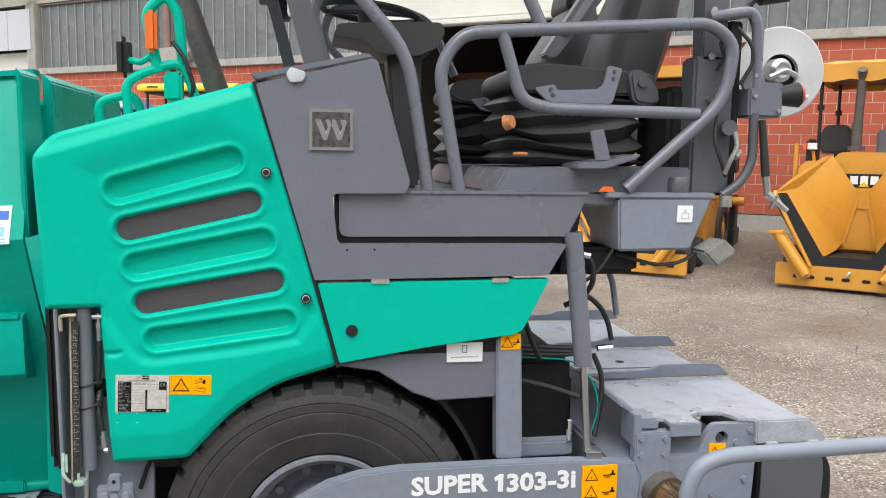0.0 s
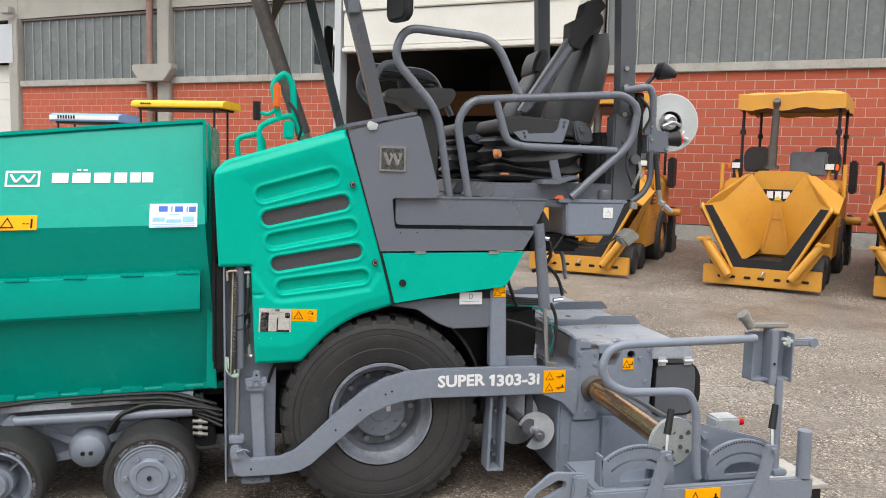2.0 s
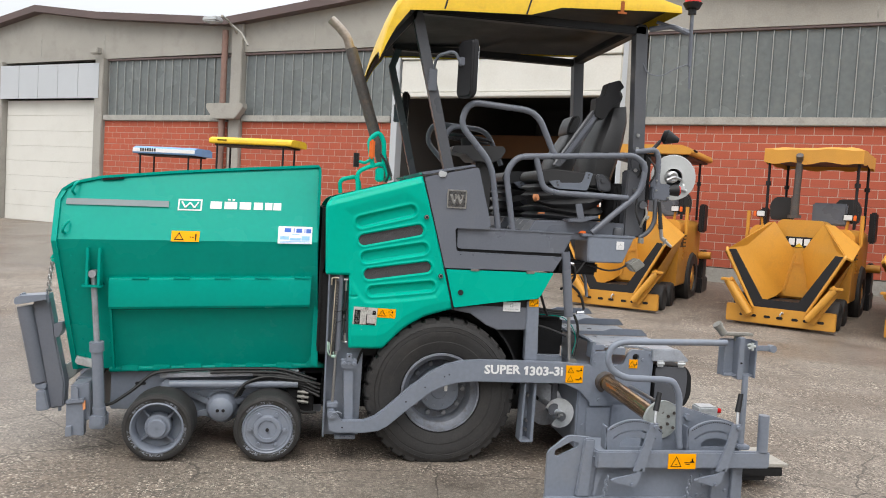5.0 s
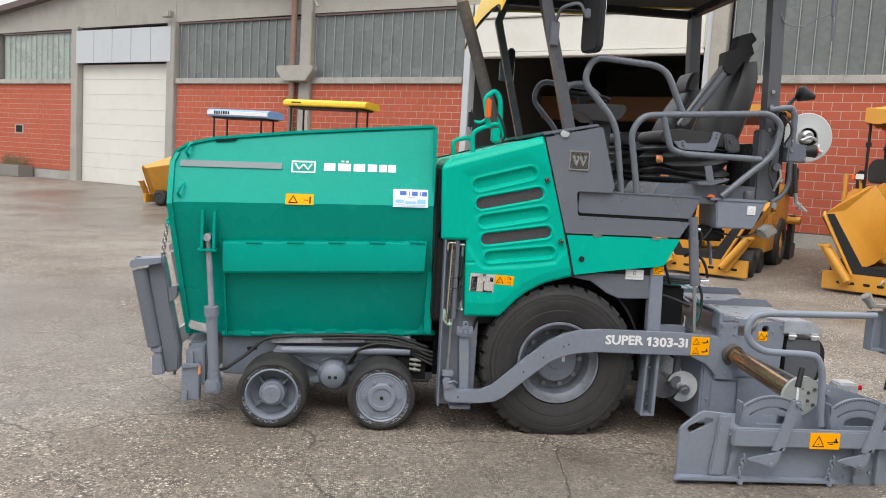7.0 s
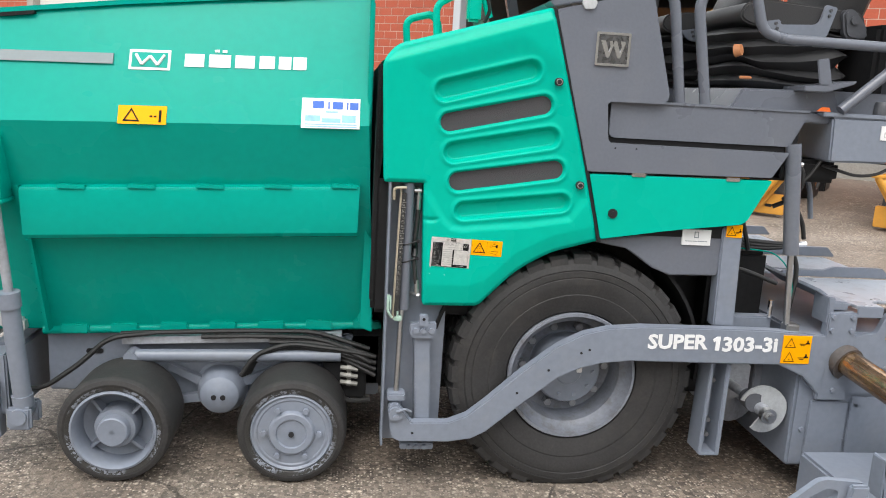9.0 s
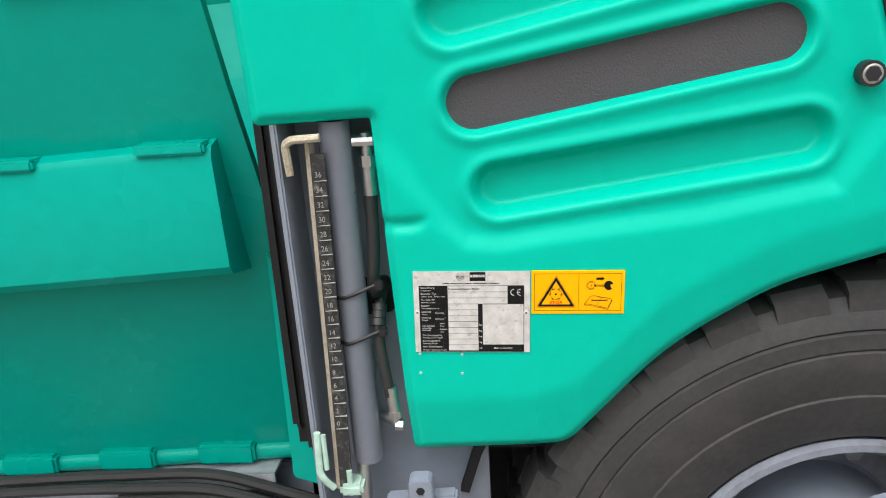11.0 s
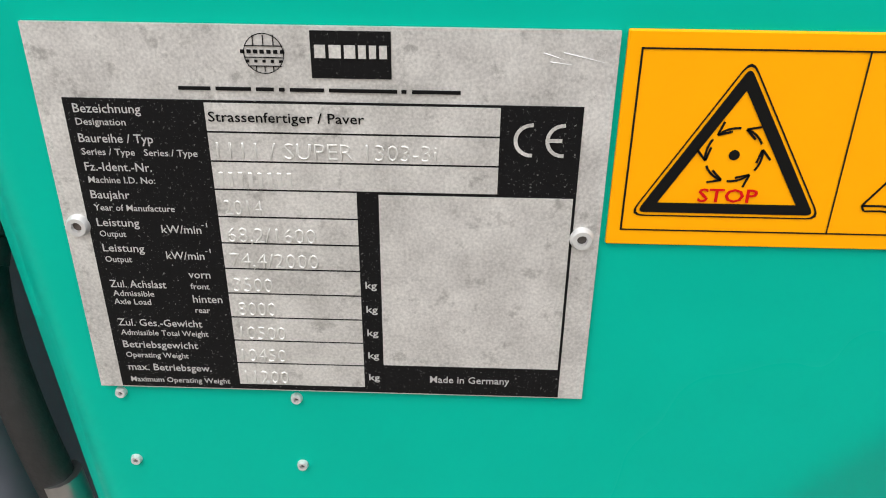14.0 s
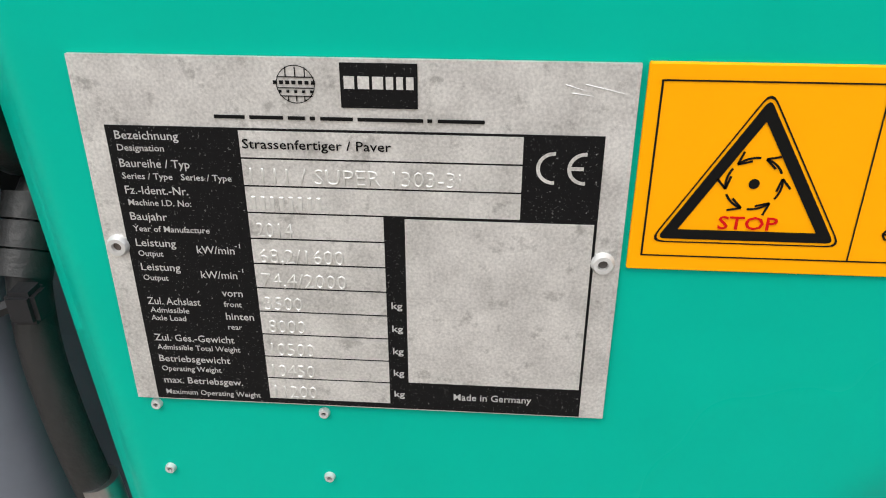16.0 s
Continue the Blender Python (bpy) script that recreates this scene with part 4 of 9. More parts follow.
# -- front cross frame, push rollers, bumper --
bm = B()
prism(bm, xz(-2.500, 0.491, -2.423, 0.499, -2.375, 0.517, -2.368, 0.257, -2.408, 0.236, -2.414, 0.379, -2.496, 0.377), 0.16, 0.34, 0.008)
bump_end = part("bumper_end", bm, GREY, paver, "grey stepped bumper end")
bm = B()
prism(bm, xz(-2.517, 0.390, -2.400, 0.406, -2.398, 0.148, -2.515, 0.152), 0.13, 0.20, 0.006)
part("bumper_shoe", bm, GREY, bump_end)
each("bumper_rib", GREY, bump_end, "", lambda bm: prism(bm, xz(-2.511, 0.216, -2.472, 0.221, -2.470, 0.149, -2.512, 0.148), 0.105, 0.14, 0.004), lambda bm: prism(bm, xz(-2.517, 0.393, -2.400, 0.408, -2.399, 0.381, -2.516, 0.366), 0.115, 0.14, 0.004), lambda bm: prism(bm, rounded_poly(xz(-2.476, 0.468, -2.461, 0.481, -2.445, 0.469, -2.443, 0.394, -2.476, 0.387), 0.008, 3), 0.135, 0.165, 0.003))
bm = B()
prism(bm, xz(-2.409, 0.388, -2.393, 0.395, -2.391, 0.336, -2.406, 0.327), 0.121, 0.131, 0)
part("amber_reflector", bm, FADED, bump_end)
bm = B()
box(bm, -2.52, -2.38, 0.35, 1.4, 0.2, 0.5, 0.015)
part("front_cross_beam", bm, GREY, paver)
bm = B()
prism(bm, xz(-2.638, 0.551, -2.559, 0.604, -2.532, 0.512, -2.620, 0.430), 0.45, 1.3, 0.006)
part("front_tread", bm, PALEGREY, paver, "pale worn tread at the hopper mouth")


def push_roller(y0):
    """A leaning push roller between a top cap and a foot, on its folded side bracket."""
    bm = B()
    prism(bm, xz(-2.779, 1.035, -2.684, 1.096, -2.664, 1.040, -2.639, 0.912, -2.619, 0.784, -2.554, 0.485, -2.556, 0.325, -2.646, 0.306, -2.678, 0.495), y0, y0 + 0.11, 0.01)
    br = part("roller_bracket", bm, DARKGREY, paver, "grey folded push-roller bracket")
    bm = B()
    prism(bm, rounded_poly(xz(-2.631, 0.898, -2.577, 0.914, -2.575, 0.857, -2.597, 0.807, -2.627, 0.803), 0.012, 3), y0 - 0.02, y0 + 0.08, 0.008)
    part("bracket_lug", bm, DARKGREY, br)
    bm = B()
    cyl(bm, (-2.827, y0 +0.010, 1.011), (-2.719, y0 +0.010, 0.492), 0.051, 0.048, seg=26)
    part("push_roller", bm, DARKGREY, br, "grey steel push roller")
    bm = B()
    prism(bm, rounded_poly(xz(-2.877, 1.046, -2.868, 1.076, -2.834, 1.086, -2.679, 1.101, -2.670, 1.067, -2.776, 1.043, -2.867, 1.025), [0.01, 0.01, 0.01, 0.004, 0.004, 0.01, 0.012], 3), y0 - 0.06, y0 + 0.10, 0.008)
    cap = part("roller_cap", bm, GREY, br)
    bm = B()
    cyl(bm, (-2.839, y0 +0.020, 1.076), (-2.839, y0 +0.020, 1.089), 0.026, seg=18)
    cyl(bm, (-2.839, y0 +0.020, 1.086), (-2.840, y0 +0.020, 1.098), 0.013, seg=6)
    part("cap_bolt", bm, GREY, cap)
    bm = B()
    prism(bm, xz(-2.723, 0.440, -2.666, 0.452, -2.638, 0.311, -2.718, 0.300), y0 - 0.05, y0 + 0.12, 0.008)
    prism(bm, xz(-2.744, 0.481, -2.667, 0.491, -2.666, 0.450, -2.724, 0.449), y0 - 0.03, y0 + 0.08, 0.006)
    cyl(bm, (-2.590, y0 +0.030, 0.317), (-2.589, y0 +0.030, 0.289), 0.012, seg=8)
    part("roller_foot", bm, GREY, br)


push_roller(0.22)
push_roller(1.3)
L = [Vector((-2.621, 0.100, 1.345)).lerp(Vector((-2.671, 0.200, 1.094)), k / 10) + Vector((-0.006 * math.sin(math.pi * k / 10), 0, -0.01 * math.sin(math.pi * k / 10))) for k in range(11)]
bm = B()
for k, p in enumerate(L[:-1]):
    d = (L[k + 1] - p) * 0.72
    s = frame_of(d)[k % 2] * 0.0105
    c = (p + L[k + 1]) / 2
    tube(bm, [c - d + s, c + d + s, c + d - s, c - d - s, c - d + s], 0.0042, 6, 0.009, 3)
part("safety_chain", bm, STEEL, paver, "short steel safety chain")
bm = B()
tube(bm, [(-2.577, 0.090, 1.392), (-2.613, 0.100, 1.377), (-2.630, 0.100, 1.355), (-2.619, 0.100, 1.335), (-2.605, 0.100, 1.346)], 0.010, 8, 0.02)
part("chain_hook", bm, GREEN, paver)
bm = B()
cyl(bm, (-2.675, 0.190, 1.130), (-2.667, 0.190, 1.045), 0.008, seg=8)
cyl(bm, (-2.683, 0.190, 1.123), (-2.647, 0.190, 1.130), 0.006, seg=8)
part("chain_pin", bm, GREY, paver)

# -- chassis --
bm = B()
box(bm, -2.3, -0.8, 0.42, 0.5, 0.26, 0.56, 0.008)
part("frame_rail", bm, GREY, paver)
bm = B()
box(bm, -2.3, -0.8, 1.25, 1.33, 0.26, 0.56, 0.008)
part("frame_rail", bm, GREY, paver)
each("frame_slot", DEEP, paver, "", *[lambda bm, x=x: prism(bm, slot((x, 0.45), (x + 0.05, 0.452), 0.012), 0.414, 0.421, 0) for x in (-2.12, -1.0)])
bm = B()
loft(bm, [[(x, 0.33, z - 0.004), (x, 0.42, z - 0.004), (x, 0.42, z + 0.004), (x, 0.33, z + 0.004)] for x, z in ((-1.95, 0.545), (-0.98, 0.585))])
loft(bm, [[(x, 0.328, z - 0.03), (x, 0.336, z - 0.03), (x, 0.336, z + 0.004), (x, 0.328, z + 0.004)] for x, z in ((-1.95, 0.545), (-0.98, 0.585))])
part("hose_tray", bm, WORN, paver)
# plain filler boxes, near-black in place of the shade between parts
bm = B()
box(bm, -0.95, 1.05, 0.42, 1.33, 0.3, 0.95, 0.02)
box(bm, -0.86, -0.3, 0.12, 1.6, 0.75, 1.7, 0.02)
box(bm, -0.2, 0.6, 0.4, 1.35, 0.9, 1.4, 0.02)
part("engine_bay", bm, DEEP, paver, "plain black boxes standing for the shade under the hood")
# swinging front bogie
bm = B()
loft(bm, [[(x, y, z - h), (x, y + 0.08, z - h), (x, y + 0.08, z + h), (x, y, z + h)] for x, y, z, h in
          ((-2.0, 0.33, 0.28, 0.05), (-1.68, 0.28, 0.34, 0.09), (-1.53, 0.24, 0.33, 0.12), (-1.38, 0.28, 0.34, 0.09), (-1.08, 0.33, 0.28, 0.05))])
bevel_new(bm, list(bm.faces), 0.02)
bogie = part("front_bogie", bm, GREY, paver)
bogie.location = (0.02, 0.13, -0.02)
bm = B()
lathe(bm, [(0.0, -0.12), (0.045, -0.115), (0.085, -0.09), (0.105, -0.04), (0.112, 0.02), (0.125, 0.03), (0.125, 0.08)], (-1.535, 0.23, 0.325), 28)
part("bogie_hub", bm, GREY, bogie)
for sx in (-1, 1):
    for sz in (-1, 1):
        bm = B()
        loft(bm, [[(x, y, z - h), (x, y + 0.03, z - h), (x, y + 0.03, z + h), (x, y, z + h)] for x, y, z, h in ((-1.535 + 0.07 * sx, 0.20, 0.325 + 0.03 * sz, 0.022), (-1.535 + 0.25 * sx, 0.265, 0.325 + 0.085 * sz, 0.016))])
        part("bogie_arm", bm, GREY, bogie)
bm = B()
for x in (-1.555, -1.515):
    cyl(bm, (x, 0.113, 0.325), (x, 0.107, 0.325), 0.012, seg=10)
part("hub_plug", bm, BLACK, bogie)
bm = B()
cyl(bm, (-1.88, 0.3, 0.475), (-0.98, 0.3, 0.495), 0.028, seg=14)
cyl(bm, (-1.92, 0.3, 0.474), (-1.84, 0.3, 0.476), 0.018, seg=10)
cyl(bm, (-1.90, 0.27, 0.47), (-1.90, 0.35, 0.47), 0.03, seg=12)
part("steering_cylinder", bm, GREY, paver, "slim grey steering cylinder")
HOSES = [[(-1.42 + 0.01 * k, 0.27 + 0.012 * k, 0.40), (-1.36, 0.27 + 0.012 * k, 0.50 - 0.01 * k), (-1.22, 0.28 + 0.012 * k, 0.555 - 0.014 * k), (-0.98, 0.28 + 0.012 * k, 0.53 - 0.016 * k), (-0.82, 0.28, 0.50 - 0.03 * k)] for k in range(4)]
HOSES += [[(-1.80, 0.32, 0.575), (-2.0, 0.3, 0.555), (-2.1, 0.28, 0.45), (-2.25, 0.25, 0.34), (-2.33, 0.24, 0.33)],
          [(-1.95, 0.32, 0.568), (-1.78, 0.32, 0.578), (-1.4, 0.32, 0.595), (-1.1, 0.32, 0.60), (-0.85, 0.3, 0.53)],
          [(-1.6, 0.31, 0.565), (-1.4, 0.305, 0.576), (-1.1, 0.30, 0.578), (-0.84, 0.28, 0.505)],
          [(-1.3, 0.30, 0.552), (-1.1, 0.295, 0.556), (-0.98, 0.29, 0.535), (-0.84, 0.27, 0.475)],
          [(-1.0, 0.25, 0.36), (-0.95, 0.24, 0.30), (-0.84, 0.26, 0.30)]]
each("hydraulic_hose", HOSE, paver, "black hydraulic hose", *[lambda bm, p=p: tube(bm, p, 0.0115, 8, 0.07) for p in HOSES])
each("hose_fitting", CAST, paver, "", *[lambda bm, k=k: (cyl(bm, (-0.98, 0.30, 0.44 - 0.035 * k), (-0.9, 0.30, 0.43 - 0.035 * k), 0.011, seg=8), cyl(bm, (-0.95, 0.30, 0.437 - 0.035 * k), (-0.93, 0.30, 0.435 - 0.035 * k), 0.016, seg=6)) for k in range(3)])
bm = B()
box(bm, -1.06, -0.86, 0.32, 0.42, 0.28, 0.46, 0.01)
part("valve_block", bm, DEEP, paver)


def small_wheel(x, z, y0, spoked):
    """A solid-rubber front wheel, its outer face at y0."""
    R, w = 0.233, 0.3
    c = (x, y0, z)
    bm = B()
    prof = [(0.174, 0.02), (0.18, 0.006), (0.205, 0.0), (0.222, 0.006), (0.230, 0.018), (R, 0.036), (R, w - 0.04), (0.228, w - 0.012), (0.2, w), (0.174, w - 0.02)]
    lathe(bm, prof, c, 48)
    wheel = thing("front_wheel", "", "")
    wheel.parent = paver
    part("tyre", bm, RUBBER, wheel, "smooth solid black rubber tyre, chipped at the edge")
    bm = B()
    if spoked:
        lathe(bm, [(0.177, 0.3), (0.177, 0.0), (0.168, -0.004), (0.158, 0.01), (0.15, 0.1), (0.09, 0.12), (0.088, 0.045), (0.083, 0.03), (0.066, 0.028), (0.063, -0.008), (0.058, -0.014), (0.0, -0.014)], c, 36)
        for k in range(4):
            a = math.pi * k / 2 + 0.75
            d, s = Vector((math.cos(a), 0, math.sin(a))), Vector((-math.sin(a), 0, math.cos(a)))
            p = Vector(c)
            loft(bm, [[p + d * r + s * h + Vector((0, yy, 0)) for h, yy in ((-0.006, 0.045 + e), (0.006, 0.045 + e), (0.01, 0.11), (-0.01, 0.11))] for r, e in ((0.055, 0.0), (0.152, 0.025))])
    else:
        lathe(bm, [(0.177, 0.3), (0.177, 0.012), (0.168, 0.002), (0.158, 0.01), (0.148, 0.008), (0.142, 0.012), (0.1, 0.012), (0.094, -0.002), (0.088, -0.006), (0.066, -0.006), (0.062, 0.002), (0.02, 0.002), (0.0, 0.002)], c, 36)
        for k in range(6):
            a = 2 * math.pi * k / 6
            bolt(bm, (x + 0.118 * math.cos(a), y0 + 0.006, z + 0.118 * math.sin(a)), 0.014, h=0.016)
    part("rim", bm, GREY, wheel, "grey painted steel rim")
    bm = B()
    lathe(bm, [(0.175, 0.008), (0.18, 0.003), (0.188, 0.0012), (0.196, -0.0004)], c, 48)
    part("paint_ring", bm, CHIPPED, wheel, "grey paint flaking off the tyre")
    bm = B()
    cyl(bm, (x, y0 - 0.006, z), (x, y0 - 0.014, z), 0.012, seg=10)
    part("hub_cap", bm, BLACK if not spoked else GREY, wheel)
    return wheel


for y0 in (0.03, FARY - 0.33):
    small_wheel(-1.908, 0.233, y0, True)
    small_wheel(-1.174, 0.233, y0, False)


def flatten(bm):
    """A loaded tyre is pressed flat where it stands on the ground."""
    for v in bm.verts:
        v.co.z = max(v.co.z, 0.002)


def big_wheel(y0, sign):
    """A rear drive wheel: treaded tyre, dished rim, hub with nuts."""
    R, w = 0.545, 0.36
    c = (0.034, y0, 0.508)
    wheel = thing("rear_wheel", "", "")
    wheel.parent = paver

    def P(r, y):
        return (r, y * sign)
    bm = B()
    prof = [(0.282, 0.06), (0.295, 0.03), (0.34, 0.014), (0.372, 0.0085), (0.375, 0.011), (0.41, 0.004), (0.43, 0.002), (0.445, 0.003), (0.448, 0.006), (0.452, 0.003),
            (0.475, 0.004), (0.478, 0.009), (0.482, 0.006), (0.505, 0.014), (0.525, 0.03), (0.532, 0.06), (0.535, w / 2), (0.532, w - 0.06), (0.5, w - 0.01), (0.4, w), (0.282, w - 0.06)]
    lathe(bm, [P(r, y) for r, y in prof], c, 72)
    flatten(bm)
    tyre = part("tyre", bm, RUBBER, wheel, "large worn black rubber drive tyre")
    bm = B()
    n = 32
    for k in range(n):
        for edge in (0, 1):
            a = 2 * math.pi * (k + 0.5 * edge) / n
            for_y = (0.012, 0.12) if edge == 0 else (w - 0.012, w - 0.12)
            lo, hi = for_y
            d, s = Vector((math.cos(a), 0, math.sin(a))), Vector((-math.sin(a), 0, math.cos(a)))
            cc = Vector(c)
            inn = [(0.487, lo), (0.532, lo + (0.008 if edge == 0 else -0.008)), (R, lo + (0.026 if edge == 0 else -0.026)), (R, hi), (0.515, hi)]
            ra = [cc + d * r - s * 0.037 + Vector((0, y * sign, 0)) for r, y in inn]
            rb = [cc + d * r + s * 0.037 + Vector((0, y * sign, 0)) for r, y in inn]
            loft(bm, [ra, rb])
    for k in range(n):
        a = 2 * math.pi * (k + 0.25) / n
        d, s = Vector((math.cos(a), 0, math.sin(a))), Vector((-math.sin(a), 0, math.cos(a)))
        cc = Vector(c)
        inn = [(0.515, 0.135), (R, 0.135), (R, w - 0.135), (0.515, w - 0.135)]
        loft(bm, [[cc + d * r - s * 0.03 + Vector((0, y * sign, 0)) for r, y in inn], [cc + d * r + s * 0.03 + Vector((0, y * sign, 0)) for r, y in inn]])
    flatten(bm)
    part("tread", bm, RUBBER, tyre)
    bm = B()
    prof = [(0.285, w - 0.06), (0.281, 0.05), (0.288, 0.035), (0.284, 0.022), (0.272, 0.022), (0.266, 0.05), (0.25, 0.075), (0.235, 0.085), (0.226, 0.12), (0.222, 0.195), (0.2, 0.203), (0.15, 0.2)]
    lathe(bm, [P(*p) for p in prof], c, 56)
    rim_ob = part("rim", bm, RIMGREY, wheel, "grey dished steel rim, scuffed and dusty")
    bm = B()
    lathe(bm, [P(*p) for p in [(0.16, 0.202), (0.152, 0.195), (0.15, 0.105), (0.142, 0.09), (0.128, 0.086), (0.06, 0.083), (0.055, 0.076), (0.0, 0.075)]], c, 36)
    hub_ob = part("hub", bm, GREY, wheel)
    bolts(hub_ob, WORN, [(c[0] + 0.19 * math.cos(0.628 * k), y0 + 0.202 * sign, c[2] + 0.19 * math.sin(0.628 * k)) for k in range(10)], 0.019, (0, -sign, 0), 0.034, "wheel_nut")
    bolts(hub_ob, GREY, [(c[0] + 0.112 * math.cos(0.6283 * k), y0 + 0.086 * sign, c[2] + 0.112 * math.sin(0.6283 * k)) for k in range(10)], 0.0095, (0, -sign, 0), 0.009)
    bm = B()
    box(bm, c[0] + 0.035, c[0] + 0.058, y0 + 0.070 * sign, y0 + 0.082 * sign, c[2] + 0.0, c[2] + 0.05, 0.002)
    part("hub_tag", bm, WHITE, hub_ob, "small bright tag")
    return wheel


big_wheel(0.03, 1)
big_wheel(FARY - 0.03, -1)

# -- hood side panel --
HOOD = rounded_poly(xz(-0.85, 1.81, -0.80, 1.875, -0.186, 2.055, -0.036, 1.545, 0.078, 1.122, -0.113, 1.068, -0.26, 0.982, -0.41, 0.822, -0.645, 0.818, -0.666, 1.335, -0.828, 1.332),
                    [0.03, 0.05, 0.02, 0.3, 0.008, 0.05, 0.08, 0.02, 0.012, 0.006, 0.012])
VENTS = [((-0.60, 1.706), (-0.262, 1.802), 0.043), ((-0.575, 1.583), (-0.202, 1.670), 0.042), ((-0.550, 1.464), (-0.165, 1.541), 0.043),
         ((-0.526, 1.346), (-0.132, 1.412), 0.042), ((-0.497, 1.227), (-0.095, 1.278), 0.0385)]


def to_segment(p, a, b):
    a, b = np.array(a), np.array(b)
    t = np.clip(((p - a) @ (b - a)) / ((b - a) @ (b - a)), 0, 1)
    q = a + t[:, None] * (b - a)
    return np.linalg.norm(p - q, axis=1), q


def to_polygon(p, poly):
    """Signed distance to a polygon (below 0 inside) and the nearest point of its edge."""
    best, near = np.full(len(p), 9.0), np.zeros_like(p)
    inside = np.zeros(len(p), bool)
    for a, b in zip(poly, poly[1:] + poly[:1]):
        d, q = to_segment(p, a, b)
        m = d < best
        best[m], near[m] = d[m], q[m]
        c = (a[1] > p[:, 1]) != (b[1] > p[:, 1])
        inside ^= c & (p[:, 0] < (b[0] - a[0]) * (p[:, 1] - a[1]) / (b[1] - a[1] + 1e-12) + a[0])
    return np.where(inside, -best, best), near


def ease(x, a, b):
    t = np.clip((x - a) / (b - a), 0, 1)
    return t * t * (3 - 2 * t)


def hood_panel(y, sign, parent, step=0.0038):
    """The moulded hood: one skin whose sunk field, vents and lower fold are pressed into it."""
    xs, zs = np.arange(-0.86, 0.1, step), np.arange(0.80, 2.07, step)
    gx, gz = np.meshgrid(xs, zs, indexing="ij")
    p = np.stack([gx.ravel(), gz.ravel()], 1)
    d, near = to_polygon(p, HOOD)
    keep = (d < step * 0.5).reshape(gx.shape)
    cell = keep[:-1, :-1] & keep[1:, :-1] & keep[:-1, 1:] & keep[1:, 1:]
    used = np.zeros_like(keep)
    full = np.zeros(keep.shape, int)
    for i, j in ((0, 0), (1, 0), (0, 1), (1, 1)):
        used[i:used.shape[0] - 1 + i, j:used.shape[1] - 1 + j] |= cell
        full[i:full.shape[0] - 1 + i, j:full.shape[1] - 1 + j] += cell
    border = (used & (full < 4)).ravel()
    p[border] = near[border]
    d, _ = to_polygon(p, HOOD)
    off = np.zeros(len(p))
    field, _ = to_polygon(p, xz(-0.70, 1.77, -0.30, 1.90, -0.14, 1.80, 0.005, 1.30, -0.05, 1.212, -0.224, 1.181, -0.43, 1.161, -0.50, 1.151, -0.545, 1.158, -0.575, 1.185, -0.655, 1.30))
    soft_w = np.interp(p[:, 1], [1.22, 1.6], [0.018, 0.045])
    off += 0.011 * ease(-field / soft_w, -1.0, 0.9)
    fold = np.interp(p[:, 0], [-0.66, -0.46, -0.39, -0.27, -0.12, 0.08], [0.925, 0.925, 0.95, 1.07, 1.15, 1.205])
    low = np.maximum(0, fold - p[:, 1])
    off += 0.19 * np.where(low < 0.02, low * low / 0.04, low - 0.01)
    off += 0.012 * ease(d, -0.022, 0.0) ** 2
    off += 0.02 * ease(p[:, 1] - np.interp(p[:, 0], [-0.82, -0.186], [1.85, 2.05]), -0.05, 0.0)
    for k, (a, b, h) in enumerate(VENTS):
        v = to_segment(p, a, b)[0] - h
        off -= 0.005 * np.exp(-((v - 0.006) / 0.010) ** 2)
        off += (0.024 if k % 2 == 0 else 0.034) * ease(-v, -0.004, 0.017)
    ledge = np.exp(-((p[:, 1] - 1.185 - 0.25 * np.maximum(0, p[:, 0] + 0.62) ** 1.0) / 0.009) ** 2) * ease(-p[:, 0], 0.585, 0.62)
    off += 0.008 * ledge
    bm = B()
    ids = -np.ones(keep.size, int)
    vs = []
    for n_ in np.nonzero(used.ravel())[0]:
        ids[n_] = len(vs)
        vs.append(bm.verts.new((p[n_, 0], y + off[n_] * sign, p[n_, 1])))
    w = gx.shape[1]
    for i, j in zip(*np.nonzero(cell)):
        q = [ids[i * w + j], ids[(i + 1) * w + j], ids[(i + 1) * w + j + 1], ids[i * w + j + 1]]
        bm.faces.new([vs[k] for k in q])
    rimmed = bmesh.ops.extrude_edge_only(bm, edges=[e for e in bm.edges if len(e.link_faces) == 1])
    for v in rimmed["geom"]:
        if isinstance(v, bmesh.types.BMVert):
            v.co.y = y + 0.10 * sign
    ob = part("hood_panel", bm, GREEN, parent, "moulded green engine hood with slotted air vents", 75)
    for a, b, h in VENTS[1::2]:
        bm = B()
        prism(bm, slot(a, b, h * 0.98), y + 0.024 * sign, y + 0.04 * sign, 0)
        part("vent_grille", bm, GRILLE, ob, "dark mesh vent grille")
    for x, z in ((-0.148, 1.766), (-0.024, 1.356)):
        bm = B()
        cyl(bm, (x, y + 0.008 * sign, z), (x, y - 0.010 * sign, z), 0.0165, seg=18)
        cyl(bm, (x, y - 0.009 * sign, z), (x, y - 0.0125 * sign, z), 0.010, seg=6)
        lock = part("lock", bm, BLACK, ob, "round black hood lock")
        bm = B()
        lathe(bm, [(0.008, -0.0105 * sign), (0.0105, -0.0118 * sign), (0.0128, -0.0105 * sign)], (x, y, z), 20)
        part("lock_ring", bm, CAST, lock)
    return ob


hood = hood_panel(0.0, 1, paver)
hood_panel(FARY, -1, paver, 0.02)
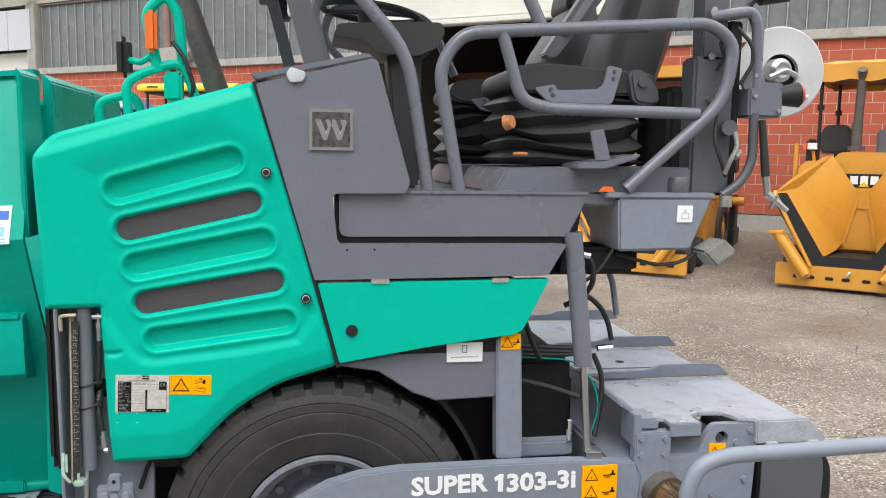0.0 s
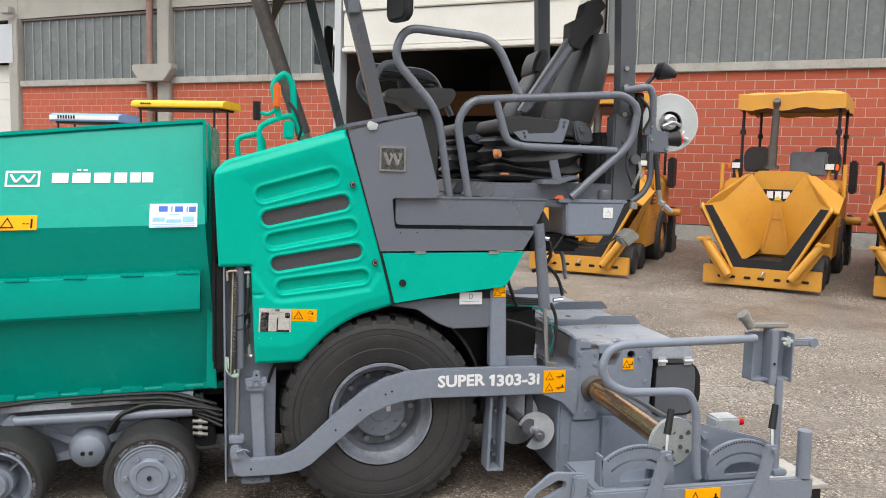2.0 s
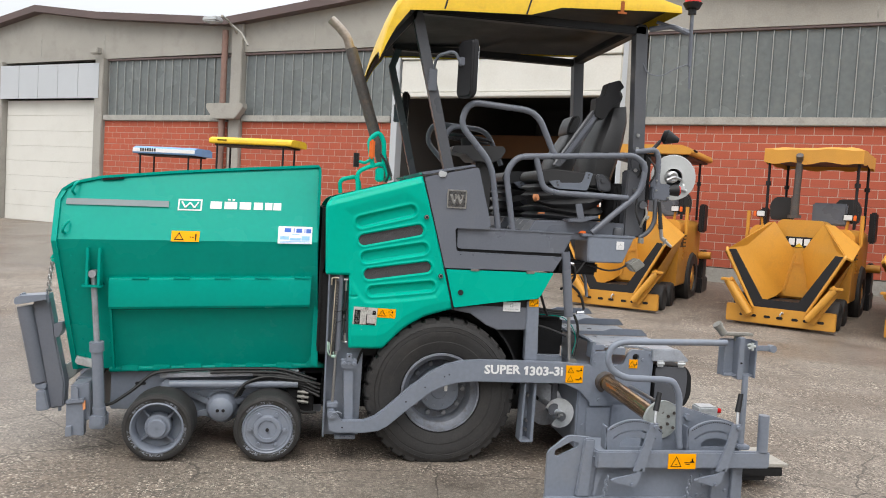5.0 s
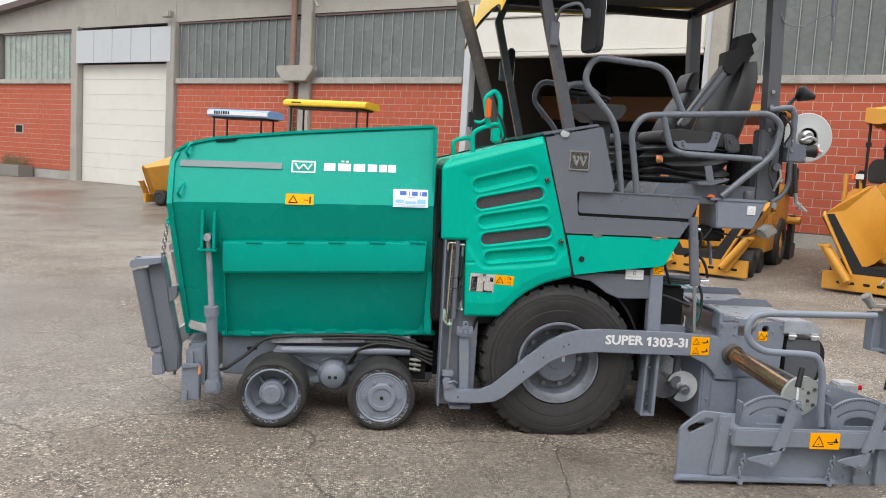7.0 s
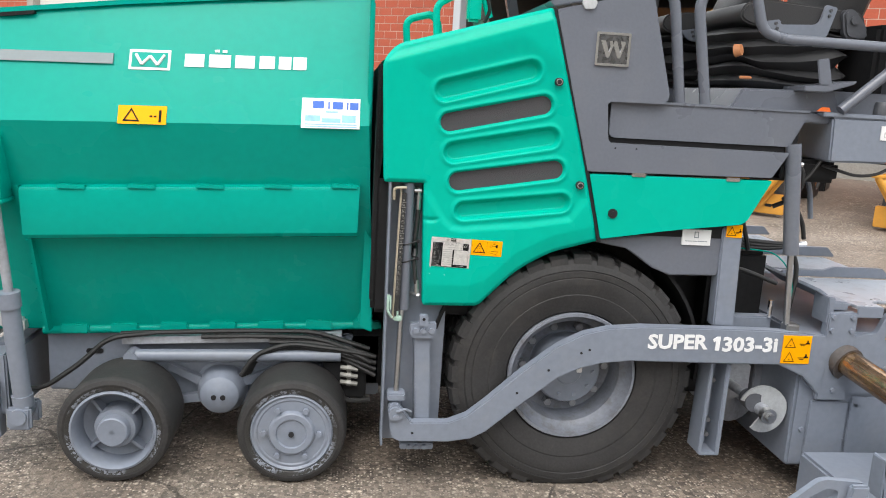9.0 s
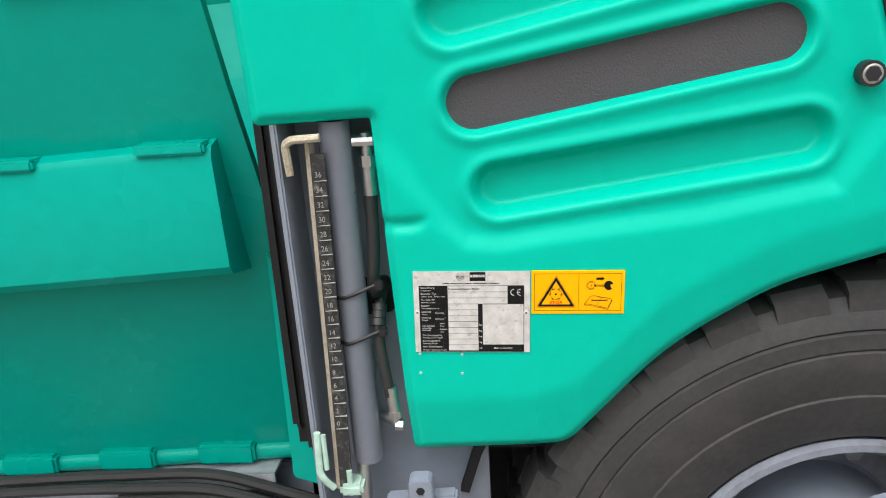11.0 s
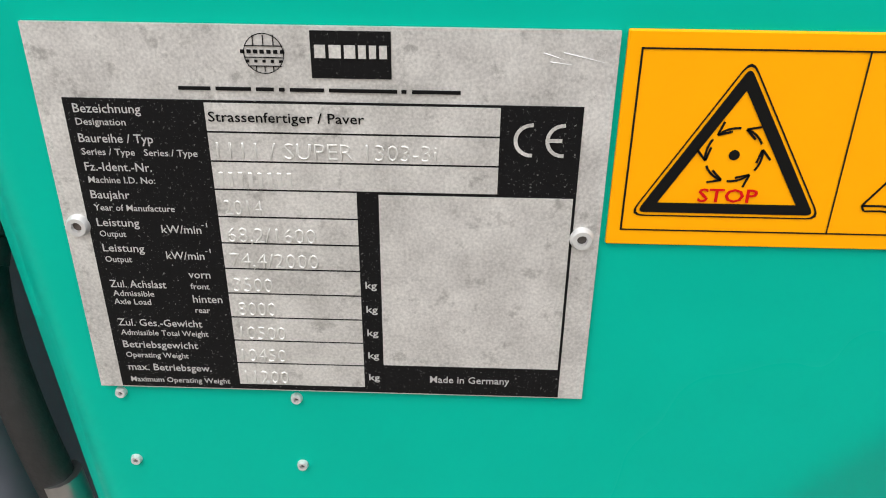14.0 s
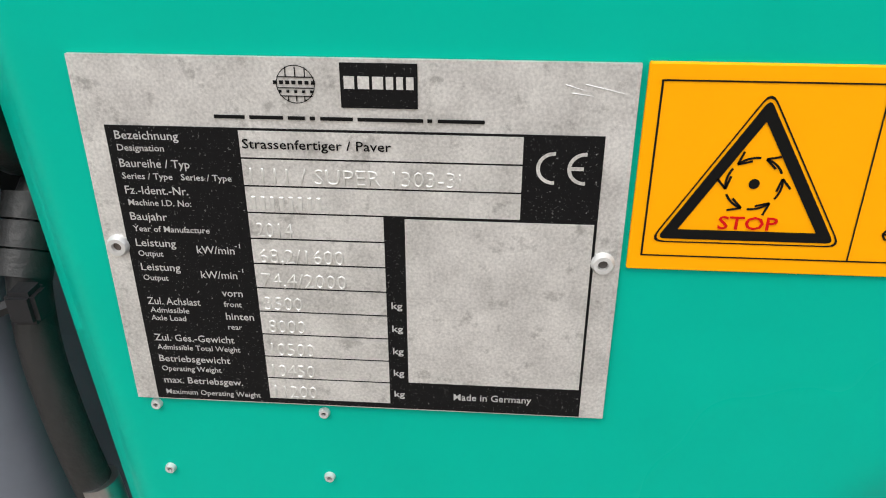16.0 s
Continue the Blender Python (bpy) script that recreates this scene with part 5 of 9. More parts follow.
# rubbery front edge and hood top
bm = B()
prism(bm, xz(-0.835, 1.34, -0.80, 1.34, -0.80, 1.83, -0.77, 1.872, -0.19, 2.045, -0.2, 2.0, -0.75, 1.8, -0.78, 1.4), 0.1, FARY - 0.1, 0.004)
part("hood_top", bm, GREEN, paver, "sloping green hood top")
bm = B()
tube(bm, [(0.083, 0.012, 1.12), (-0.031, 0.012, 1.545), (-0.183, 0.012, 2.052)], 0.008, 6, 0)
part("seam_gasket", bm, BLACK, paver)
bm = B()
box(bm, -0.865, -0.84, 0.12, 1.6, 0.8, 1.8, 0.01)
part("firewall", bm, DEEP, paver)

# -- dark grey console side, step tray, lower doors --
bm = B()
outer = rounded_poly(xz(-0.178, 2.045, 0.205, 2.14, 0.318, 1.735, 0.30, 1.702, 0.075, 1.70, 0.062, 1.69, 0.078, 1.548, 0.09, 1.535, 0.865, 1.532, 0.80, 1.424, 0.004, 1.415),
                     [0.01, 0.025, 0.02, 0.006, 0.0, 0.012, 0.012, 0.0, 0.01, 0.008, 0.006])
prism(bm, outer, 0.0, 0.05, 0.006)
console_side = part("side_panel", bm, DARKGREY, paver, "dark grey platform side panel")
bm = B()
prism(bm, rounded_poly(xz(0.085, 1.712, 0.945, 1.712, 0.872, 1.556, 0.085, 1.556), [0.02, 0.004, 0.006, 0.03], 3), 0.028, 0.036, 0.002)
prism(bm, xz(0.075, 1.712, 0.947, 1.712, 0.94, 1.70, 0.075, 1.70), 0.022, 0.10, 0.002)
prism(bm, xz(0.937, 1.70, 0.947, 1.70, 0.874, 1.552, 0.864, 1.552), 0.03, 0.10, 0.002)
tray_ob = part("step_tray", bm, DARKGREY, paver, "dark grey folded step tray")
# black sheet behind the tray, its colour giving the gap's shade
bm = B()
box(bm, 0.07, 0.862, 0.04, 0.06, 1.525, 1.70, 0.0)
part("tray_gap", bm, DEEP, tray_ob)
bm = B()
for x, z in ((0.11, 1.515), (0.2, 1.516)):
    cyl(bm, (x, 0.001, z), (x, -0.001, z), 0.004, seg=8)
part("bolt_hole", bm, DEEP, console_side)
bm = B()
prism(bm, rounded_poly(xz(0.014, 1.405, 0.805, 1.412, 0.715, 1.235, 0.69, 1.22, 0.40, 1.185, 0.085, 1.135), [0.008, 0.008, 0.015, 0.02, 0.05, 0.008]), 0.0, 0.04, 0.008)
door = part("lower_door", bm, GREEN, paver, "green hinged service door")
for x in (0.19, 0.60):
    bm = B()
    box(bm, x, x + 0.06, -0.006, 0.004, 1.402, 1.418, 0.002)
    part("hinge", bm, CHROME, door, "small chrome hinge")
bm = B()
cyl(bm, (0.126, 0.001, 1.245), (0.126, -0.007, 1.245), 0.02, seg=16)
cyl(bm, (0.126, -0.007, 1.245), (0.126, -0.009, 1.245), 0.011, seg=6)
part("lock", bm, BLACK, door)
# added black block: shade in the gaps round the door
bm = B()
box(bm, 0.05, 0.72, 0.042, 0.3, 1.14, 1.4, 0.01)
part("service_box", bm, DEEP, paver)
# emblem on the side panel
bm = B()
loops = holed(bm, rounded_poly(xz(-0.012, 1.840, 0.129, 1.840, 0.129, 1.971, -0.012, 1.971), 0.006, 3), [rounded_poly(xz(-0.002, 1.850, 0.119, 1.850, 0.119, 1.961, -0.002, 1.961), 0.003, 3)], -0.0085)
for lp in loops:
    rim(bm, lp, [(v.co.x, v.co.z) for v in lp], 0.002, False)
badge = part("emblem_frame", bm, CHROME, console_side, "square chrome emblem frame")
bm = B()
box(bm, -0.003, 0.12, -0.0045, 0.002, 1.849, 1.962, 0.0)
part("emblem_field", bm, EMBLEM, badge, "brushed steel emblem field")
for dx in (0.0, 0.046):
    bm = B()
    prism(bm, xz(0.006 + dx, 1.938, 0.026 + dx, 1.938, 0.041 + dx, 1.897, 0.047 + dx, 1.914, 0.040 + dx, 1.938, 0.060 + dx, 1.938, 0.062 + dx, 1.93, 0.044 + dx, 1.872, 0.032 + dx, 1.872), -0.0105, -0.004, 0.0015)
    part("emblem_zigzag", bm, CHROME, badge)
bm = B()
prism(bm, rounded_poly(xz(-0.085, 2.075, -0.07, 2.1, -0.02, 2.085, -0.03, 2.055, -0.07, 2.05), 0.01, 3), -0.012, 0.001, 0.004)
part("corner_lamp", bm, GALV, console_side)
# fender and inner mudguard
bm = B()
prism(bm, xz(0.06, 1.118, 0.69, 1.21, 0.635, 0.985, 0.42, 0.98, 0.34, 1.01, 0.22, 1.09), 0.045, 0.09, 0.005)
part("fender", bm, DARKGREY, paver, "dark grey wheel fender")
bm = B()
box(bm, 0.455, 0.582, 0.036, 0.046, 1.118, 1.186, 0.0)
lab = part("paper_label", bm, WHITE, paver, "small white label")
bm = B()
for x0, x1, z0, z1 in ((0.508, 0.511, 1.150, 1.176), (0.524, 0.527, 1.150, 1.176), (0.508, 0.527, 1.150, 1.153), (0.508, 0.527, 1.174, 1.177)):
    box(bm, x0, x1, 0.0345, 0.037, z0, z1, 0)
part("label_mark", bm, STRIPE, lab)
bm = B()
for k in range(9):
    box(bm, 0.470 + 0.011 * k, 0.478 + 0.011 * k, 0.0345, 0.037, 1.134, 1.137, 0)
part("label_text", bm, STRIPE, lab)
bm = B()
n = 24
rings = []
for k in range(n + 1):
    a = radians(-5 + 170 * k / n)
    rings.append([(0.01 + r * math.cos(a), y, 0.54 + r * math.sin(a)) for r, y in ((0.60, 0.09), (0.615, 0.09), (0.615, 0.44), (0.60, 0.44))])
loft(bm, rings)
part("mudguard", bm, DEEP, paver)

# -- levelling tower with cylinder --
bm = B()
prism(bm, xz(-0.806, 1.335, -0.796, 1.335, -0.786, 0.19, -0.796, 0.19), 0.01, 0.14, 0.003)
prism(bm, xz(-0.80, 1.33, -0.60, 1.33, -0.535, 0.76, -0.54, 0.18, -0.785, 0.18), 0.11, 0.15, 0.004)
prism(bm, xz(-0.672, 0.69, -0.603, 0.692, -0.585, 0.25, -0.648, 0.25), 0.02, 0.105, 0.005)
prism(bm, xz(-0.694, 0.745, -0.583, 0.75, -0.58, 0.697, -0.603, 0.68, -0.672, 0.677, -0.69, 0.692), 0.0, 0.03, 0.004)
box(bm, -0.71, -0.565, 0.02, 0.12, 0.172, 0.2, 0.004)
tower = part("levelling_tower", bm, GREY, paver, "grey steel guide tower of the tow arm")
bolts(tower, GREY, [(x, 0.0, 0.716) for x in (-0.668, -0.637, -0.602)], 0.014, h=0.012)
bolts(tower, GREY, [(x, 0.02, 0.186) for x in (-0.67, -0.64, -0.605)], 0.011, h=0.012)
bm = B()
prism(bm, rounded_poly(xz(-0.657, 0.735, -0.617, 0.735, -0.619, 0.785, -0.655, 0.785), 0.008, 3), -0.01, 0.02, 0.003)
lug = part("bolt_lug", bm, GREY, tower)
bolts(lug, DEEP, [(-0.637, -0.01, 0.767)], 0.007, h=0.002, name="lug_hole")
bm = B()
cyl(bm, (-0.7235, 0.045, 1.33), (-0.722, 0.045, 0.795), 0.0225, seg=24)
part("cylinder_barrel", bm, DARKGREY, tower, "grey levelling cylinder")
bm = B()
cyl(bm, (-0.73, 0.04, 0.80), (-0.738, 0.02, 0.42), 0.011, seg=12)
part("cylinder_rod", bm, STEEL, tower)
bm = B()
cyl(bm, (-0.738, 0.021, 0.36), (-0.738, 0.12, 0.36), 0.028, seg=14)
box(bm, -0.775, -0.70, -0.02, 0.06, 0.406, 0.44, 0.006)
part("rod_eye", bm, GREY, tower)
bm = B()
loft(bm, [[(x, 0.012, z), (x + 0.007, 0.006, z), (x + 0.007, 0.04, z), (x, 0.04, z)] for x, z in ((-0.7595, 1.305), (-0.7712, 0.762))])
part("scale_edge", bm, SCALEEDGE, tower, "worn brass-coloured scale edge")
bm = B()
loft(bm, [[(x, 0.006, z), (x + 0.0185, 0.010, z), (x + 0.0185, 0.016, z), (x, 0.012, z)] for x, z in ((-0.7525, 1.29), (-0.7642, 0.765))])
scale_ob = part("scale_strip", bm, SCALEBLACK, tower, "worn black height scale with white figures")
for k in range(19):
    t = (38 - (16.7 + 0.871 * (24 - 2 * k))) / 40
    x, z = -0.7505 - 0.0115 * t, 1.262 - 0.49 * t
    writing(str(36 - 2 * k), 0.0115, x + 0.0015, 0.0068, z, SCALEMARK, scale_ob, turn=0, name="figure", depth=0.0003, wide=0.85)
    bm = B()
    box(bm, x, x + 0.0172, 0.0055, 0.0105, z - 0.0052, z - 0.0046, 0)
    part("tick", bm, SCALEMARK, scale_ob)
bm = B()
tube(bm, [(-0.784, 0.01, 1.262), (-0.785, 0.004, 1.305), (-0.775, 0.0, 1.312), (-0.735, 0.0, 1.313)], 0.006, 8, 0.01)
part("scale_bracket", bm, SCALEEDGE, tower)
bm = B()
tube(bm, [(-0.789, 0.0, 0.866), (-0.790, -0.006, 0.80), (-0.782, -0.006, 0.785), (-0.772, 0.0, 0.77)], 0.0055, 8, 0.015)
tube(bm, [(-0.780, 0.0, 0.862), (-0.779, -0.004, 0.805)], 0.004, 8, 0)
part("scale_handle", bm, PALEGREEN, tower, "pale green overpainted bracket")
bm = B()
box(bm, -0.765, -0.728, 0.0, 0.04, 0.752, 0.772, 0.005)
cyl(bm, (-0.748, 0.008, 0.752), (-0.748, 0.008, 0.795), 0.0045, seg=8)
part("scale_clamp", bm, PALEGREEN, tower)
bm = B()
tube(bm, [(-0.681, 0.05, 1.225), (-0.6835, 0.048, 1.14), (-0.689, 0.046, 1.09), (-0.690, 0.06, 1.063), (-0.690, 0.112, 1.053)], 0.0095, 12, 0.04)
part("hydraulic_hose", bm, HOSE, tower, "black hydraulic hose tied to the cylinder")
bm = B()
tube(bm, [(-0.682, 0.112, 1.064), (-0.684, 0.06, 1.051), (-0.6865, 0.042, 1.024), (-0.6865, 0.035, 0.99), (-0.681, 0.03, 0.95), (-0.676, 0.03, 0.91)], 0.0085, 12, 0.04)
part("hydraulic_hose", bm, HOSE, tower, "black hydraulic hose tied to the cylinder")
for k in range(3):
    bm = B()
    cyl(bm, (-0.684 - 0.0009 * k, 0.056 - 0.006 * k, 1.049 - 0.0095 * k), (-0.6848 - 0.0009 * k, 0.0505 - 0.006 * k, 1.0402 - 0.0095 * k), 0.0112, seg=14)
    part("hose_sleeve", bm, HOSE, tower)
each("hose_fitting", STEEL, tower, "bright steel hose fitting",
     lambda bm: (cyl(bm, (-0.681, 0.05, 1.31), (-0.681, 0.05, 1.275), 0.008, seg=12), cyl(bm, (-0.681, 0.05, 1.278), (-0.681, 0.05, 1.262), 0.0125, seg=6), cyl(bm, (-0.681, 0.05, 1.262), (-0.681, 0.05, 1.22), 0.0105, seg=14), cyl(bm, (-0.70, 0.05, 1.298), (-0.67, 0.05, 1.298), 0.010, seg=10)),
     lambda bm: (cyl(bm, (-0.675, 0.03, 0.925), (-0.672, 0.03, 0.885), 0.009, seg=14), cyl(bm, (-0.672, 0.03, 0.885), (-0.671, 0.03, 0.873), 0.0105, seg=6), cyl(bm, (-0.671, 0.03, 0.873), (-0.671, 0.03, 0.862), 0.0065, seg=10),
                 cyl(bm, (-0.698, 0.06, 0.862), (-0.662, 0.03, 0.860), 0.0075, seg=12), cyl(bm, (-0.672, 0.03, 0.861), (-0.660, 0.03, 0.860), 0.0095, seg=6)))
for z in (1.082, 1.009):
    each("cable_tie", BLACK, tower, "", lambda bm: (tube(bm, [(-0.747, 0.04, z - 0.012), (-0.732, 0.021, z - 0.009), (-0.712, 0.022, z - 0.003), (-0.692, 0.028, z + 0.004), (-0.675, 0.03, z + 0.009)], 0.003, 6, 0.01), box(bm, -0.683, -0.671, 0.018, 0.03, z + 0.002, z + 0.016, 0.002)))
# black plate on the tower, painted as a shaded cut-out
bm = B()
prism(bm, rounded_poly(xz(-0.735, 1.073, -0.672, 1.078, -0.668, 1.018, -0.73, 1.013), 0.012, 3), 0.104, 0.111, 0)
part("tower_slot", bm, DEEP, tower)

# -- tow arm beam --
beam_pts = xz(-0.765, 0.335, -0.772, 0.375, -0.76, 0.40, -0.728, 0.404, -0.705, 0.365, -0.67, 0.318, -0.513, 0.321, -0.436, 0.352, -0.36, 0.415, -0.212, 0.553, -0.063, 0.672, 0.043, 0.729, 0.152, 0.757,
              0.294, 0.769, 0.629, 0.769, 0.88, 0.767, 1.13, 0.752, 1.16, 0.70, 1.14, 0.47, 1.05, 0.56, 0.93, 0.612, 0.646, 0.612, 0.261, 0.614, 0.134, 0.601, 0.041, 0.575, -0.051, 0.531,
              -0.20, 0.411, -0.35, 0.28, -0.412, 0.248, -0.507, 0.233, -0.715, 0.232, -0.752, 0.25)
bm = B()
prism(bm, beam_pts, -0.035, 0.02, 0.005)
arm_ob = part("tow_arm", bm, GREY, paver, "curved grey tow arm with white lettering")
writing("SUPER", 0.088, 0.327, -0.037, 0.675, WHITE, arm_ob, turn=-0.8, width=0.268, bold=0.0028, name="lettering")
bm = B()
prism(bm, xz(0.630, 0.672, 0.648, 0.672, 0.649, 0.7345, 0.634, 0.7345, 0.616, 0.7215, 0.6215, 0.7095, 0.6305, 0.7155), -0.0382, -0.034, 0)
part("lettering", bm, WHITE, arm_ob)
writing("303-3i", 0.088, 0.659, -0.037, 0.6705, WHITE, arm_ob, turn=-0.8, width=0.25, bold=0.0028, name="lettering")
warning(0.935, 1.065, 0.622, 0.748, -0.037, arm_ob, 2)
bolts(arm_ob, DEEP, [(x, -0.035, z) for x, z in ((-0.663, 0.272), (-0.225, 0.46), (-0.095, 0.565), (0.04, 0.645), (0.075, 0.66))], 0.006, h=0.002, name="bolt_hole")
bm = B()
cyl(bm, (-0.738, -0.05, 0.36), (-0.738, 0.02, 0.36), 0.03, seg=16)
cyl(bm, (-0.736, -0.06, 0.35), (-0.736, -0.03, 0.35), 0.012, seg=8)
tube(bm, [(-0.735, -0.055, 0.375), (-0.70, -0.06, 0.39), (-0.675, -0.045, 0.372)], 0.006, 8, 0.01)
part("pin", bm, GREY, arm_ob)
bm = B()
prism(bm, beam_pts, FARY - 0.02, FARY + 0.035, 0.005)
part("tow_arm", bm, GREY, paver)

# -- column, lift cylinder, auger --
bm = B()
prism(bm, xz(0.63, 1.2, 0.72, 1.2, 0.735, 0.76, 0.64, 0.76), 0.03, 0.10, 0.006)
box(bm, 0.735, 0.945, 0.10, 0.16, 0.737, 0.793, 0.006)
part("rear_column", bm, GREY, paver, "grey upright column behind the drive wheel")
bm = B()
prism(bm, xz(0.64, 0.60, 0.735, 0.60, 0.73, 0.17, 0.63, 0.17), 0.11, 0.125, 0.003)
chan = part("auger_channel", bm, GREY, paver, "grey open steel channel beside the auger")
each("channel_flange", GREY, chan, "", lambda bm: prism(bm, xz(0.64, 0.60, 0.657, 0.60, 0.647, 0.17, 0.63, 0.17), 0.0, 0.12, 0.004), lambda bm: prism(bm, xz(0.715, 0.60, 0.735, 0.60, 0.73, 0.17, 0.708, 0.17), 0.0, 0.12, 0.004), lambda bm: box(bm, 0.635, 0.73, 0.0, 0.12, 0.165, 0.18, 0.004))
warning(0.645, 0.715, 1.16, 1.215, 0.029, paver, 1)
bm = B()
cyl(bm, (0.897, 0.04, 1.57), (0.950, 0.03, 1.096), 0.033, seg=24)
part("lift_cylinder", bm, DARKGREY, paver, "grey screed lifting cylinder")
bm = B()
cyl(bm, (0.950, 0.03, 1.10), (0.975, 0.02, 0.74), 0.013, seg=14)
box(bm, 0.96, 1.02, -0.01, 0.05, 0.74, 0.79, 0.006)
part("lift_rod", bm, STEEL, paver)
# blank black boxes give the dark space behind the hoses by colour
bm = B()
prism(bm, xz(0.86, 1.42, 0.90, 1.42, 0.93, 1.65, 0.88, 1.65), 0.05, 0.12, 0.005)
box(bm, 0.72, 1.0, 0.3, 1.5, 0.6, 1.05, 0.02)
box(bm, 0.8, 1.2, 0.16, 0.4, 1.4, 1.5, 0.02)
part("rear_frame", bm, DEEP, paver)
REAR = [[(0.70, 0.24 + 0.012 * k, 1.13 - 0.02 * k), (0.82, 0.25, 1.115 - 0.016 * k), (0.95, 0.25, 1.105 - 0.014 * k), (1.06, 0.26, 1.10 - 0.006 * k)] for k in range(3)]
REAR += [[(1.03, 0.3, 1.31), (1.075, 0.3, 1.285), (1.116, 0.3, 1.245), (1.145, 0.3, 1.19), (1.161, 0.3, 1.12)], [(0.93, 0.14, 1.48), (1.0, 0.12, 1.47), (1.012, 0.12, 1.38), (0.99, 0.16, 1.32), (0.93, 0.2, 1.28)],
         [(0.76, 0.2, 1.0), (0.86, 0.2, 0.975), (1.0, 0.2, 0.925)], [(1.05, 0.2, 1.09), (1.085, 0.2, 1.02), (1.092, 0.2, 0.94), (1.07, 0.18, 0.85), (1.05, 0.16, 0.78)], [(0.76, 0.14, 1.24), (0.80, 0.15, 1.14), (0.84, 0.2, 1.08)]]
each("hydraulic_hose", HOSE, paver, "black hydraulic hose at the screed", *[lambda bm, p=p: tube(bm, p, 0.0105, 8, 0.09) for p in REAR])
each("hose_fitting", CHROME, paver, "chrome hose fitting", lambda bm: cyl(bm, (1.085, 0.25, 1.10), (1.145, 0.25, 1.105), 0.013, seg=8), lambda bm: cyl(bm, (0.955, 0.10, 1.485), (0.985, 0.10, 1.48), 0.012, seg=8), lambda bm: cyl(bm, (0.93, 0.1, 0.79), (0.93, 0.1, 0.87), 0.011, seg=8))
each("green_hose", WINGGREEN, paver, "thin green hose", lambda bm: tube(bm, [(0.74, 0.2, 1.088), (0.86, 0.2, 1.08), (0.97, 0.2, 1.07), (1.045, 0.19, 1.0), (1.075, 0.18, 0.9), (1.04, 0.16, 0.8)], 0.0032, 8, 0.08))
bm = B()
n = 44
rings = []
for k in range(n + 1):
    a = 2 * math.pi * k / 22 + 2.6
    c = Vector((0.90, 0.16 + 0.56 * k / n, 0.375))
    d = Vector((math.cos(a), 0, math.sin(a)))
    rings.append([c + d * 0.025, c + d * 0.15, c + d * 0.15 + Vector((0, 0.012, 0)), c + d * 0.025 + Vector((0, 0.012, 0))])
loft(bm, rings)
cyl(bm, (0.925, 0.0, 0.375), (0.90, 0.75, 0.375), 0.03, seg=16)
auger = part("auger", bm, WORN, paver, "worn grey spreading auger")
bm = B()
n = 20
rings = []
for k in range(n + 1):
    a = -2.2 + 5.0 * k / n
    c, d = Vector((0.925, 0.012 + 0.05 * k / n, 0.375)), Vector((math.cos(a), 0, math.sin(a)))
    r = 0.118 - 0.02 * abs(2 * k / n - 1)
    rings.append([c + d * 0.025, c + d * r, c + d * r + Vector((0, 0.009, 0)), c + d * 0.025 + Vector((0, 0.009, 0))])
loft(bm, rings)
part("auger_disc", bm, GALV, auger, "pale steel end blade of the auger")
bm = B()
cyl(bm, (0.925, -0.055, 0.367), (0.925, 0.02, 0.367), 0.02, seg=6)
cyl(bm, (0.925, -0.03, 0.367), (0.925, 0.0, 0.367), 0.036, seg=20)
part("shaft_end", bm, STEEL, auger)
bm = B()
box(bm, 0.875, 0.915, 0.06, 0.10, 0.38, 0.62, 0.005)
cyl(bm, (0.895, 0.05, 0.40), (0.895, 0.12, 0.40), 0.045, seg=20)
part("auger_bearing", bm, CHARCOAL, auger)
bolts(chan, STEEL, [(0.69, 0.11, 0.5), (0.69, 0.11, 0.31), (0.69, 0.11, 0.24)], 0.012, h=0.05)

# -- screed: main body, top plates, near extension with end plate --
bm = B()
prism(bm, xz(1.05, 0.12, 1.05, 0.74, 1.30, 0.76, 1.62, 0.74, 1.62, 0.5, 1.85, 0.48, 1.9, 0.12), 0.0, FARY + 0.2, 0.012)
screed = part("screed_body", bm, GREY, paver, "grey steel main screed body")
bm = B()
prism(bm, xz(1.13, 0.45, 1.27, 0.45, 1.27, 0.855, 1.135, 0.855), -0.03, 0.02, 0.005)
part("screed_side_plate", bm, GREY, screed)
bm = B()
loops = holed(bm, rounded_poly(xz(1.25, 0.74, 1.27, 0.48, 1.60, 0.48, 1.615, 0.775, 1.605, 0.868, 1.44, 0.872, 1.41, 0.835, 1.38, 0.76), 0.018, 3), [[(1.475 + 0.026 * math.cos(a * 0.393), 0.818 + 0.026 * math.sin(a * 0.393)) for a in range(16)]], -0.015)
for lp in loops:
    rim(bm, lp, [(v.co.x, v.co.z) for v in lp], 0.012, False)
part("screed_side_plate", bm, GREY, screed, "grey side plate with an eye hole")
bolts(screed, GREY, [(x, -0.03, z) for x, z in ((1.155, 0.835), (1.245, 0.835), (1.155, 0.775), (1.245, 0.775), (1.18, 0.62), (1.2, 0.50))] + [(x, -0.015, z) for x, z in ((1.585, 0.845), (1.53, 0.80), (1.33, 0.56), (1.57, 0.66))] + [(x, 0.0, z) for x, z in ((1.1, 0.3), (1.3, 0.25), (1.34, 0.42), (1.2, 0.4))])
bm = B()
prism(bm, xz(1.12, 0.12, 1.30, 0.12, 1.30, 0.44, 1.12, 0.44), -0.014, 0.0, 0.004)
part("side_cover", bm, GREY, screed)
bm = B()
prism(bm, xz(1.315, 0.12, 1.88, 0.12, 1.86, 0.46, 1.315, 0.46), -0.010, 0.0, 0.004)
part("side_cover", bm, GREY, screed)
warning(1.425, 1.49, 0.735, 0.80, -0.017, screed, 1, "warning_sticker")
bm = B()
box(bm, 1.14, 1.23, -0.01, 0.12, 0.86, 0.90, 0.006)
